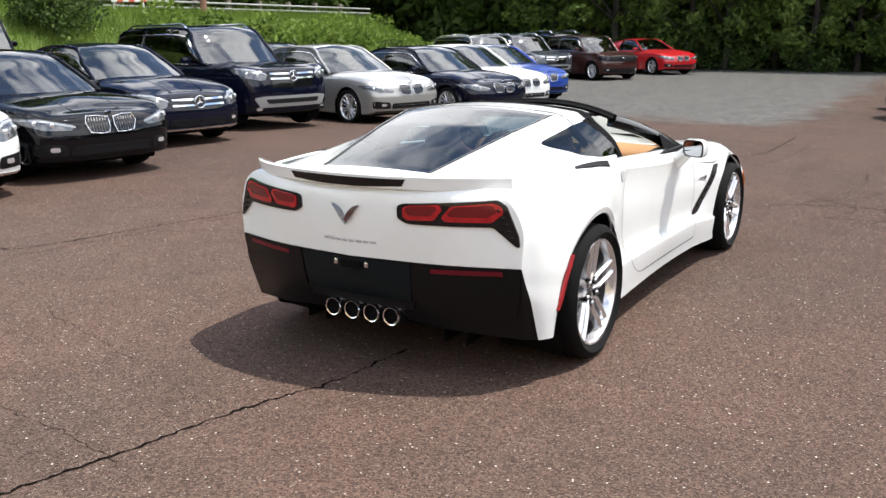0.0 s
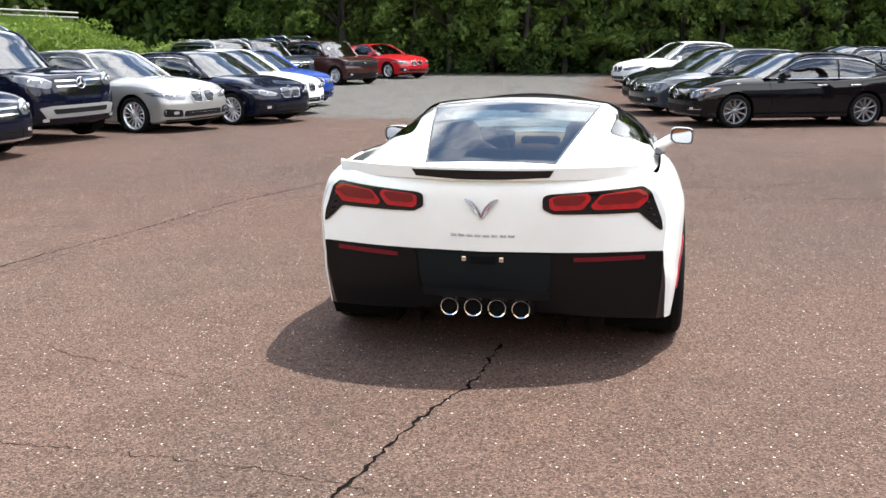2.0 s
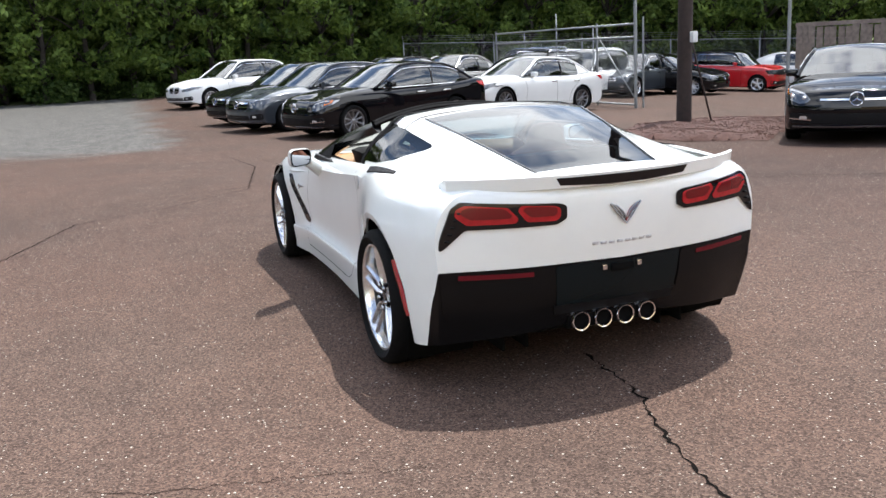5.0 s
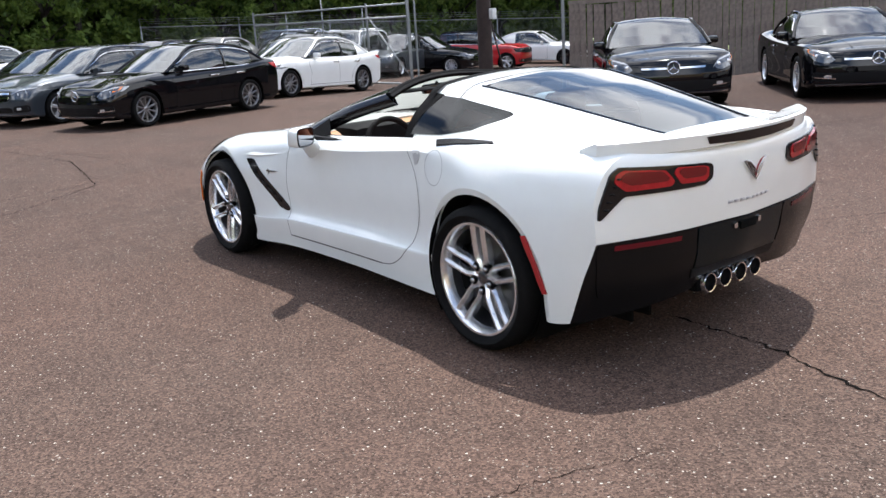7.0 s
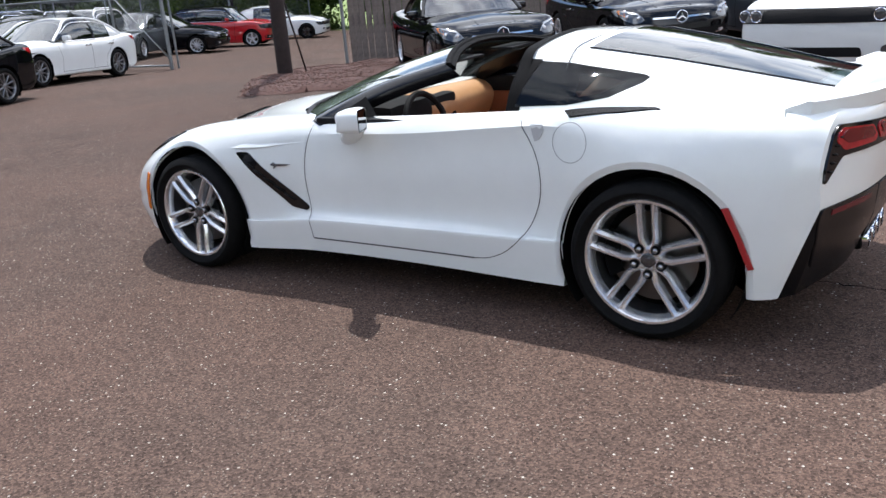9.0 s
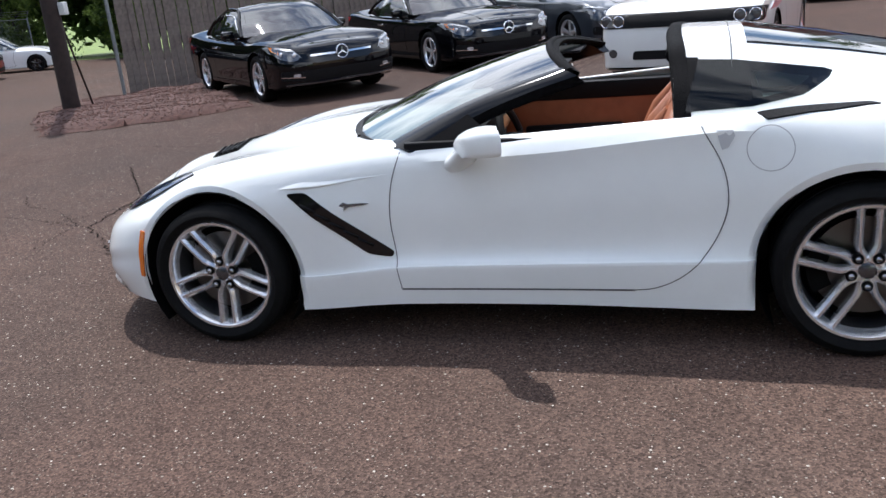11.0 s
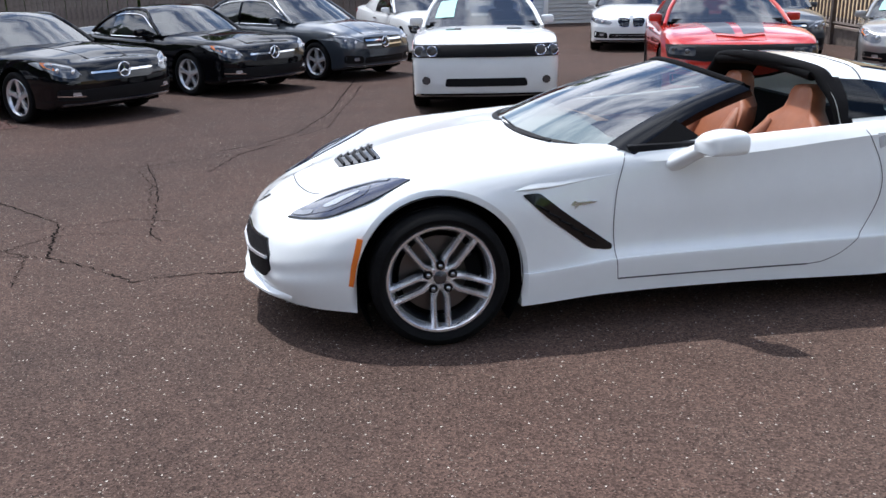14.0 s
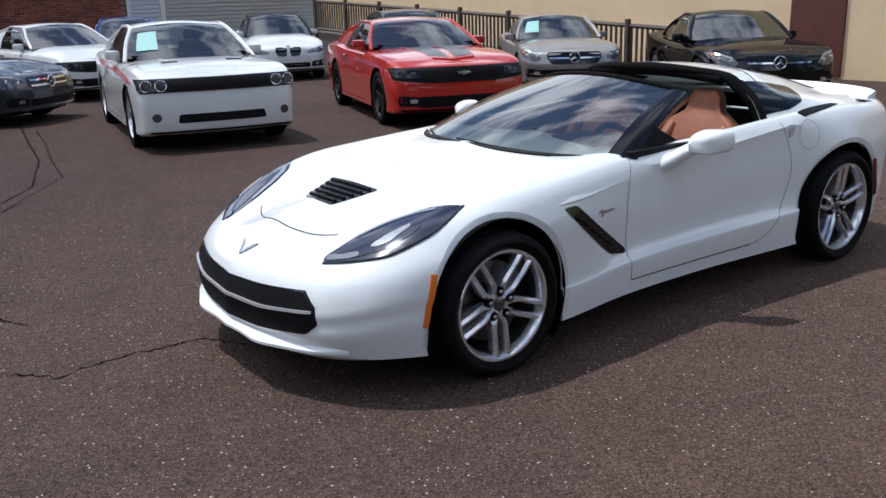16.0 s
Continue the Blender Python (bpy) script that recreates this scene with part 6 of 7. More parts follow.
# the row at the north, facing west
nose_at("parked_sedan", (1.45, 12.75), 199, C_BLACK, "black four-door coupe with a red tail light", style="gt", face="star", rims="ten", rim_mat=RIM_DARK, L=4.63, W=1.78, H=1.43, wb=2.70, fo=0.88, belt=0.93, tail=1.0)
nose_at("parked_sedan", (6.30, 16.05), 198.5, C_WHITE, "white sedan with dark multi-spoke wheels", style="sedan", face="bars", rims="ten", rim_mat=RIM_DARK, L=4.69, W=1.81, H=1.44)
nose_at("parked_sedan", (0.65, 15.4), 200, C_GREY, "dark grey sedan in the row", style="sedan", face="bars", L=4.92, W=1.85, H=1.47, wb=2.94)
nose_at("parked_sedan", (0.45, 17.9), 200, C_BLACK, "black sedan in the row", style="sedan", face="bars", L=4.92, W=1.85, H=1.47, wb=2.94)
nose_at("parked_sedan", (0.0, 25.6), 205, C_WHITE, "white hatchback sedan by the trees", style="gt", face="kidney", rims="ten", L=4.8, W=1.85, H=1.5, wb=2.92)
for i, (px, py, hh, cc, tx) in enumerate([(4.6, 21.2, 1.47, C_BLACK, "black sedan in the back row"), (7.0, 22.4, 1.5, C_SILVER, "silver sedan in the back row"), (9.6, 21.0, 1.6, C_BLACK, "black wagon in the back row"), (12.0, 22.0, 1.66, C_WHITE, "white sport utility car in the back row"), (14.4, 22.6, 1.5, C_GREY, "grey sedan in the back row"), (7.9, 18.7, 1.47, C_BLACK, "black sedan beside the white sedan")]):
    nose_at("parked_suv" if hh > 1.55 else "parked_sedan", (px, py), 212, cc, tx, style="suv" if hh > 1.55 else "sedan", face="bars", H=hh, detail=True)

# beyond the gate
nose_at("parked_sedan", (19.3, 22.3), -60, C_BLACK, "black sedan beyond the gate", style="sedan", face="bars", rims="ten", L=4.92, W=1.87, H=1.46)
nose_at("parked_hatchback", (22.75, 23.2), -60, C_RED, "red crossover beyond the gate", style="hatch", face="slot", roof=C_BLACK, L=4.1, W=1.79, H=1.56, wb=2.6, fo=0.72, belt=1.02, hood=1.0, tail=1.05, nose=0.86)
nose_at("parked_coupe", (27.8, 24.65), -60, C_WHITE, "white muscle coupe beyond the gate", style="coupe", face="round", rim_mat=GLOSS_BLACK, L=5.0, W=1.92, H=1.45, wb=2.95)
nose_at("parked_suv", (16.4, 26.0), -60, C_GREY, "grey sport utility car behind the gate mesh", style="suv", face="bars", H=1.7)

# the row at the east
nose_at("parked_roadster", (7.37, 3.96), 226, C_BLACK, "blue-black roadster with a single-bar grille", style="roadster", face="star", rims="five", L=4.63, W=1.88, H=1.31, wb=2.585, fo=0.97, belt=0.86, hood=0.90, tail=0.93, nose=0.73)
nose_at("parked_roadster", (9.62, 2.08), 223, C_BLACK, "black roadster with a single-bar grille", style="roadster", face="star", rims="five", L=4.63, W=1.88, H=1.31, wb=2.585, fo=0.97, belt=0.86, hood=0.90, tail=0.93, nose=0.73)
nose_at("parked_sedan", (11.2, 0.18), 221, C_GREY, "blue-grey sedan with a barred grille", style="sedan", face="bars", rims="five", L=4.69, W=1.81, H=1.44)
nose_at("parked_coupe", (13.8, -1.6), 190, C_WHITE, "white fastback coupe by the brick wall", style="coupe", face="slot", rims="five", L=4.78, W=1.91, H=1.38, wb=2.72)


def red_side_stripes(root, tr, w, hz):
    for ax in ("left", "right"):
        part("side_stripe", patch(tr, ax, [(.48, .79), (.10, .875), (-.75, .92), (-1.6, .955), (-2.9, .965), (-3.3, .93), (-2.4, .885), (-1.3, .87), (-.60, .835), (.05, .79)], lift=0.004, thick=0.003, step=.08), STRIPE_RED, root, "red body stripe")
    for s in (1, -1):
        part("hood_scoop", patch(tr, "top", [(s * .30, .02), (s * .50, .02), (s * .49, -.07), (s * .31, -.07)], lift=0.01, thick=0.012, step=.05), GLOSS_BLACK, root)


def dark_hood_stripes(root, tr, w, hz):
    for s in (1, -1):
        part("hood_stripe", patch(tr, "top", [(s * .050, .43), (s * .31, .37), (s * .43, -.45), (s * .060, -.47)], lift=0.004, thick=0.003, step=.08), STRIPE_GREY, root, "dark hood stripe")
    part("hood_scoop", patch(tr, "top", [(-.30, .50), (0, .54), (.30, .50), (.27, .45), (0, .47), (-.27, .45)], lift=0.016, thick=0.02, step=.04), C_ORANGE, root)


STRIPE_RED = mat("stripe_red", (0.45, 0.015, 0.03), rough=0.3, coat=0.6)
STRIPE_GREY = mat("stripe_grey", (0.035, 0.040, 0.046), rough=0.4, coat=0.25)
nose_at("parked_coupe", (6.28, -0.50), 169, C_WHITE, "white muscle coupe with a red side stripe", style="coupe", face="round", rims="five", L=5.02, W=1.92, H=1.45, wb=2.95, fo=0.97, belt=1.0, hood=1.0, tail=1.03, nose=0.86, square=0.8, r=0.36, stripes=red_side_stripes, sticker=True, chrome_line=False)
nose_at("parked_coupe", (5.60, -3.58), 161, C_ORANGE, "orange-red muscle coupe with dark hood stripes", style="coupe", face="slot", rims="five", rim_mat=GLOSS_BLACK, L=4.84, W=1.92, H=1.38, wb=2.85, fo=0.95, belt=0.98, hood=0.98, tail=1.0, nose=0.80, square=0.6, r=0.36, stripes=dark_hood_stripes, chrome_line=False)
nose_at("parked_convertible", (14.4, -5.6), 160, C_WHITE, "white convertible with a black cloth roof", style="conv", face="kidney", rims="five", roof=CLOTH, L=4.43, W=1.77, H=1.41, wb=2.69)
nose_at("parked_sedan", (11.3, -7.39), 160, C_GREY, "dark grey sedan behind the orange-red coupe", style="sedan", face="bars", rims="five", L=4.6, W=1.80, H=1.44)
nose_at("parked_coupe", (18.0, -3.4), 165, C_BLUE, "blue coupe at the brick wall", style="coupe", face="kidney", L=4.6, H=1.4)
nose_at("parked_roadster", (7.45, -7.45), 146, C_SILVER, "silver roadster with a sticker in its windshield", style="roadster", face="star", rims="five", L=4.13, W=1.81, H=1.30, wb=2.43, fo=0.85, belt=0.86, hood=0.90, tail=0.93, nose=0.73, sticker=True)
nose_at("parked_roadster", (3.81, -7.92), 144, C_BLACK, "dark roadster by the beige wall", style="roadster", face="star", rims="five", L=4.63, W=1.88, H=1.31, wb=2.585, fo=0.97, belt=0.86, hood=0.90, tail=0.93, nose=0.73)

# ---- fence, gate, pole ----
WOOD_GREY = mat("weathered_wood", (0.095, 0.076, 0.066), rough=0.85, color2=(0.20, 0.168, 0.145), scale=7, bump=0.5, bscale=60, detail=9)
POLE_WOOD = mat("pole_wood", (0.014, 0.008, 0.007), rough=0.85, color2=(0.032, 0.019, 0.015), scale=9, bump=0.5, bscale=50, detail=9)
GALV = mat("galvanised_steel", (0.22, 0.235, 0.24), rough=0.5, metal=0.6, var=0.15, scale=20)


def plank_fence(p0, p1, height, label):
    a, b = Vector(p0), Vector(p1)
    d = (b - a).normalized()
    ang = math.degrees(math.atan2(d.y, d.x))
    root = new("plank_fence")
    tagged(root, label, "fence", kind="structure")
    root.matrix_world = pose(a.x, a.y, 0, 0, 0, ang)
    rnd = random.Random(5)
    bm = bmesh.new()
    box(bm, -.068, .068, -.011, .011, 0, height, .004)
    base = None
    n = int((b - a).length / .145)
    for i in range(n):
        p = a + d * (.145 * i + .07)
        if base is None:
            base = part("plank", bm, WOOD_GREY, root, smooth=False)
            o = base
        else:
            o = new("plank", base.data)
            o.parent = root
        o.matrix_local = pose(.145 * i + .07, rnd.uniform(-.006, .006), gz(p.x, p.y) - .02 + rnd.uniform(-.03, .03), rnd.uniform(-.6, .6), rnd.uniform(-.7, .7), 0)
    for z in (.35, height - .35):
        bm = bmesh.new()
        box(bm, 0, n * .145, .02, .06, z - .045 + gz(b.x, b.y), z + .045 + gz(b.x, b.y), .004)
        part("rail", bm, WOOD_GREY, root, smooth=False)


plank_fence((12.55, 11.05), (19.0, 5.3), 2.05, "weathered grey wooden plank fence")
plank_fence((19.0, 5.3), (25.45, -1.0), 2.05, "weathered grey wooden plank fence")


def chain_panel(root, p0, p1, z0, z1, name="mesh"):
    """A diamond wire mesh between two posts, as thin crossing strips."""
    a, b = Vector(p0), Vector(p1)
    L = (b - a).length
    d = (b - a).normalized()
    H = z1 - z0
    bm = bmesh.new()
    cell = .075
    t = -H
    while t < L:
        for s in (1, -1):
            u0, v0, u1, v1 = (t, 0, t + H, H) if s > 0 else (t + H, 0, t, H)
            du, dv = u1 - u0, v1 - v0
            lo, hi = 0.0, 1.0
            if du > 0:
                lo, hi = max(lo, -u0 / du), min(hi, (L - u0) / du)
            else:
                lo, hi = max(lo, (L - u0) / du), min(hi, -u0 / du)
            if hi - lo > .01:
                p = a + d * (u0 + du * lo)
                q = a + d * (u0 + du * hi)
                tube(bm, [(p.x, p.y, z0 + dv * lo + gz(p.x, p.y)), (q.x, q.y, z0 + dv * hi + gz(q.x, q.y))], .0028, 3)
        t += cell * 1.41
    part(name, bm, GALV, root)


def steel_fence():
    root = new("chain_link_fence")
    tagged(root, "galvanised chain-link fence with barbed wire on top", "fence", kind="structure")
    line = [(11.9, 37.5), (16.0, 35.8), (20.0, 34.2), (24.0, 32.6), (28.0, 31.0), (32.0, 29.4)]
    for i, (x, y) in enumerate(line):
        bm = bmesh.new()
        z = gz(x, y)
        tube(bm, [(x, y, z - .05), (x, y, z + 2.15)], .035, 8)
        tube(bm, [(x, y, z + 2.15), (x - .12, y - .25, z + 2.45)], .015, 6)
        part("post", bm, GALV, root)
    for a, b in zip(line, line[1:]):
        bm = bmesh.new()
        za, zb = gz(*a), gz(*b)
        tube(bm, [(*a, za + 2.1), (*b, zb + 2.1)], .022, 8)
        part("top_rail", bm, GALV, root)
        for k in range(3):
            bm = bmesh.new()
            f = .33 * (k + 1)
            tube(bm, [(a[0] - .12 * f, a[1] - .25 * f, za + 2.15 + .3 * f), (b[0] - .12 * f, b[1] - .25 * f, zb + 2.15 + .3 * f)], .006, 4)
            part("barbed_wire", bm, GALV, root)
        chain_panel(root, a, b, .05, 2.1)


steel_fence()


def sliding_gate():
    root = new("steel_gate")
    tagged(root, "galvanised sliding gate with wire mesh, standing open", "gate")
    p, h = Vector((12.1, 16.9)), Vector((12.02, 18.9))
    z = gz(*p)
    far = Vector((11.65, 25.6))
    for q, hh, rr in ((p, 3.4, .05), (p + Vector((.32, .10)), 2.55, .03), (h, 2.45, .035), (far, 2.45, .035)):
        bm = bmesh.new()
        tube(bm, [(q.x, q.y, z - .05), (q.x, q.y, z + hh)], rr, 10)
        part("gate_post", bm, GALV, root)
    for zz in (.10, 2.0, 2.36):
        bm = bmesh.new()
        tube(bm, [(p.x, p.y, z + zz), (far.x, far.y, z + zz)], .028, 8)
        part("gate_rail", bm, GALV, root)
    bm = bmesh.new()
    tube(bm, [(p.x, p.y, z + .25), (h.x, h.y, z + 2.1)], .018, 8)
    part("gate_brace", bm, GALV, root)
    for t in (.25, .5, .75):
        q = p.lerp(far, t)
        bm = bmesh.new()
        tube(bm, [(q.x, q.y, z + .10), (q.x, q.y, z + 2.36 + (.5 if t == .5 else 0))], .018, 8)
        part("gate_upright", bm, GALV, root)
    chain_panel(root, p, h, .12, 2.0, "gate_mesh")
    chain_panel(root, h, far, .12, 2.0, "gate_mesh")


sliding_gate()


def utility_pole():
    x, y = 8.38, 9.3
    z = gz(x, y)
    root = thing("utility_pole", pose(x, y, z), "dark brown timber pole with a small grey meter box", "pole")
    bm = bmesh.new()
    tube(bm, [(0, 0, -.1), (0.02, 0, 2), (0.05, -.02, 5), (.08, -.03, 9)], [.145, .138, .128, .115], 18)
    part("shaft", bm, POLE_WOOD, root)
    bm = bmesh.new()
    box(bm, .02, .13, -.25, -.14, 1.58, 1.78, .012)
    part("meter_box", bm, mat("box_grey", (.55, .56, .55), rough=.5, var=.1), root)
    bm = bmesh.new()
    tube(bm, [(.12, .0, 1.75), (.80, .15, -.12)], .018, 8)
    part("guy_guard", bm, POLE_WOOD, root)
    x, y = 12.42, 11.1
    root = thing("steel_post", pose(x, y, gz(x, y)), "tall thin galvanised post at the fence end", "post")
    bm = bmesh.new()
    tube(bm, [(0, 0, -.05), (0, 0, 4.2)], .04, 12)
    part("shaft", bm, GALV, root)


utility_pole()
bed = sheet("mulch_bed", [(5.5, 7.6), (6.1, 5.8), (7.0, 5.3), (8.4, 6.3), (10.2, 7.8), (12.3, 10.1), (12.5, 11.0), (10.5, 10.9), (8.6, 10.2), (7.0, 9.0)], MULCH, "reddish wood mulch bed round the pole", lift=.006, dome=.12, step=.22, wobble=.10)


def wood_chips():
    """Loose chips lying on the bed and strewn past its edge."""
    rng = np.random.default_rng(17)
    me0 = bed.data
    bb = bmesh.new()
    bb.from_mesh(me0)
    tr = tree_of(bb)
    bb.free()
    vv, ff = [], []
    cube = np.array([(x, y, z) for x in (-1, 1) for y in (-1, 1) for z in (-1, 1)], float)
    quads = ((0, 1, 3, 2), (4, 6, 7, 5), (0, 4, 5, 1), (2, 3, 7, 6), (0, 2, 6, 4), (1, 5, 7, 3))
    for _ in range(30000):
        x, y = rng.uniform(5.0, 12.6), rng.uniform(5.0, 11.2)
        hit = tr.ray_cast(Vector((x, y, 3)), Vector((0, 0, -1)))[0]
        if hit is None:
            continue
        z = hit.z
        a, e = rng.uniform(0, math.tau), rng.normal(0, .35)
        rot = np.array(Matrix.Rotation(a, 3, "Z") @ Matrix.Rotation(e, 3, "Y"))
        size = np.array([rng.uniform(.005, .016), rng.uniform(.003, .006), .002])
        k = len(vv)
        vv += (cube * size @ rot.T + np.array([x, y, z + .008])).tolist()
        ff += [tuple(k + q for q in f) for f in quads]
    me = bpy.data.meshes.new("wood_chips")
    me.from_pydata(vv, [], ff)
    me.materials.append(CHIP)
    tagged(new("wood_chips", me), "loose reddish brown wood chips", "wood chips", kind="stuff")


def chip_mat():
    m = mat("wood_chip", (0.08, 0.03, 0.02), rough=0.9)
    nt = m.node_tree
    geo = nt.nodes.new("ShaderNodeNewGeometry")
    rp = nt.nodes.new("ShaderNodeValToRGB")
    rp.color_ramp.elements[0].color, rp.color_ramp.elements[1].color = (0.022, 0.012, 0.010, 1), (0.150, 0.070, 0.052, 1)
    nt.links.new(geo.outputs["Random Per Island"], rp.inputs["Fac"])
    nt.links.new(rp.outputs["Color"], nt.nodes["Principled BSDF"].inputs["Base Color"])
    return m


CHIP = chip_mat()
wood_chips()

# ---- buildings ----
BEIGE = mat("beige_render", (0.76, 0.58, 0.35), rough=0.85, var=0.06, scale=1.5, bump=0.25, bscale=90)

def brick_mat():
    """Every brick takes its own tone."""
    m = mat("wall_brick", (0.2, 0.06, 0.045), rough=0.85, bump=0.4, bscale=60)
    nt = m.node_tree
    geo = nt.nodes.new("ShaderNodeNewGeometry")
    rp = nt.nodes.new("ShaderNodeValToRGB")
    rp.color_ramp.elements[0].color, rp.color_ramp.elements[1].color = (0.11, 0.038, 0.030, 1), (0.33, 0.115, 0.075, 1)
    nt.links.new(geo.outputs["Random Per Island"], rp.inputs["Fac"])
    nt.links.new(rp.outputs["Color"], nt.nodes["Principled BSDF"].inputs["Base Color"])
    return m


BRICK = brick_mat()
MORTAR = mat("mortar", (0.33, 0.29, 0.26), rough=0.9, var=0.15, scale=15)
SIDING = mat("grey_siding", (0.40, 0.40, 0.39), rough=0.5, var=0.05, scale=3)
DOOR_BROWN = mat("brown_door", (0.11, 0.035, 0.025), rough=0.5, var=0.12, scale=4)


def wall_window(root, y0, y1, z0, z1, bars=(2, 2)):
    """A framed window set in the east wall, its outer face towards -x."""
    win = new("window")
    win.parent = root
    bm = bmesh.new()
    f = .07
    for a in ((y0, y0 + f, z0, z1), (y1 - f, y1, z0, z1), (y0 + f, y1 - f, z1 - f, z1), (y0 + f, y1 - f, z0, z0 + f)):
        box(bm, -.05, .055, a[0], a[1], a[2], a[3], .006)
    part("window_frame", bm, TRIM_WHITE, win, smooth=False)
    bm = bmesh.new()
    for k in range(1, bars[0]):
        y = y0 + (y1 - y0) * k / bars[0]
        box(bm, .0, .03, y - .014, y + .014, z0 + f, z1 - f)
    for k in range(1, bars[1]):
        z = z0 + (z1 - z0) * k / bars[1]
        box(bm, .002, .028, y0 + f, y1 - f, z - .016, z + .016)
    if bars != (1, 1):
        part("glazing_bar", bm, TRIM_WHITE, win, smooth=False)
    bm = bmesh.new()
    box(bm, .032, .045, y0 + f, y1 - f, z0 + f, z1 - f)
    part("pane", bm, PANE_DARK, win, smooth=False)
    bm = bmesh.new()
    box(bm, -.09, .0, y0 - .05, y1 + .05, z0 - .10, z0 - .002, .008)
    part("sill", bm, SILL_STONE, win, smooth=False)


TRIM_WHITE = mat("white_trim", (.72, .72, .70), rough=.5, var=.05, scale=4)
PANE_DARK = mat("window_dark", (.012, .014, .016), rough=.05, spec=.6)
SILL_STONE = mat("sill_brown", (.10, .055, .045), rough=.8, var=.2, scale=8)
SIDING_BLUE = mat("pale_siding", (0.50, 0.54, 0.58), rough=0.5, var=0.05, scale=3)


def east_building():
    root = new("wall_east")
    tagged(root, "brick and grey-sided building wall with windows", "building", kind="structure")
    root.matrix_world = pose(25.5, 0, gz(25, 0))
    openings = [(-4.20, -3.20, 2.12, 3.55), (1.35, 2.05, 2.12, 3.55)]
    bm = bmesh.new()
    box(bm, .06, .36, -5.78, 5.2, -.2, 5.0)
    part("brick_backing", bm, MORTAR, root, smooth=False)
    vv, ff = [], []
    for j in range(64):
        for i in range(52):
            y = -5.76 + .215 * i + (.107 if j % 2 else 0)
            y0, y1, z0, z1 = y + .006, y + .209, .075 * j + .006, .075 * j + .069
            if y > 4.95 or any(y1 > a and y0 < c and z1 > d and z0 < e for a, c, d, e in openings):
                continue
            b0 = len(vv)
            vv += [(.0, y0, z0), (.0, y1, z0), (.0, y1, z1), (.0, y0, z1), (.07, y0, z0), (.07, y1, z0), (.07, y1, z1), (.07, y0, z1)]
            ff += [(b0, b0 + 1, b0 + 2, b0 + 3), (b0, b0 + 4, b0 + 5, b0 + 1), (b0 + 1, b0 + 5, b0 + 6, b0 + 2), (b0 + 2, b0 + 6, b0 + 7, b0 + 3), (b0 + 3, b0 + 7, b0 + 4, b0)]
    me = bpy.data.meshes.new("brick_courses")
    me.from_pydata(vv, [], ff)
    me.materials.append(BRICK)
    o = new("brick_courses", me)
    o.parent = root
    o["kind"] = "stuff"
    for q in openings:
        wall_window(root, *q)
    bm = bmesh.new()
    tube(bm, [(-.06, .72, 5.0), (-.06, .60, 2.6), (-.06, .35, 1.2), (-.06, .35, 0)], .045, 8)
    part("downpipe", bm, TRIM_WHITE, root)
    bm = bmesh.new()
    box(bm, .02, .3, -16.0, -5.80, -.2, 5.0)
    part("siding_backing", bm, SIDING, root, smooth=False)
    for ya, yb, mm in ((-6.86, -5.92, SIDING_BLUE), (-13.3, -7.02, SIDING)):
        for j in range(36):
            z = .13 * j
            bm = bmesh.new()
            vs = [bm.verts.new(v) for v in ((.018, ya, z), (-.03, ya, z + .012), (-.004, ya, z + .130), (.018, yb, z), (-.03, yb, z + .012), (-.004, yb, z + .130))]
            bm.faces.new((vs[0], vs[1], vs[4], vs[3]))
            bm.faces.new((vs[1], vs[2], vs[5], vs[4]))
            part("board", bm, mm, root, smooth=False)
    for ya, yb in ((-7.02, -6.86), (-5.92, -5.80), (-13.45, -13.3)):
        bm = bmesh.new()
        box(bm, -.05, .05, ya, yb, -.1, 4.8, .008)
        part("trim_board", bm, TRIM_WHITE, root, smooth=False)
    for y0, y1 in ((-6.70, -6.18), (-8.05, -7.25), (-9.70, -8.90), (-11.35, -10.55), (-12.95, -12.2)):
        wall_window(root, y0, y1, 2.20, 3.4, (1, 1))


east_building()


def south_building():
    root = new("wall_south")
    tagged(root, "beige rendered building wall with a brown door", "building", kind="structure")
    root.matrix_world = pose(0, 0, gz(10, -11))
    bm = bmesh.new()
    box(bm, -6, 24.5, -12.6, -12.2, -.3, 4.6)
    part("wall", bm, BEIGE, root, smooth=False)
    bm = bmesh.new()
    box(bm, 5.3, 6.4, -12.2, -12.15, .1, 2.6, .01)
    part("door", bm, DOOR_BROWN, root, smooth=False)


south_building()


RAIL_WOOD = mat("dark_rail_wood", (0.055, 0.040, 0.033), rough=0.8, color2=(0.11, 0.085, 0.07), scale=9, bump=0.4, bscale=50)


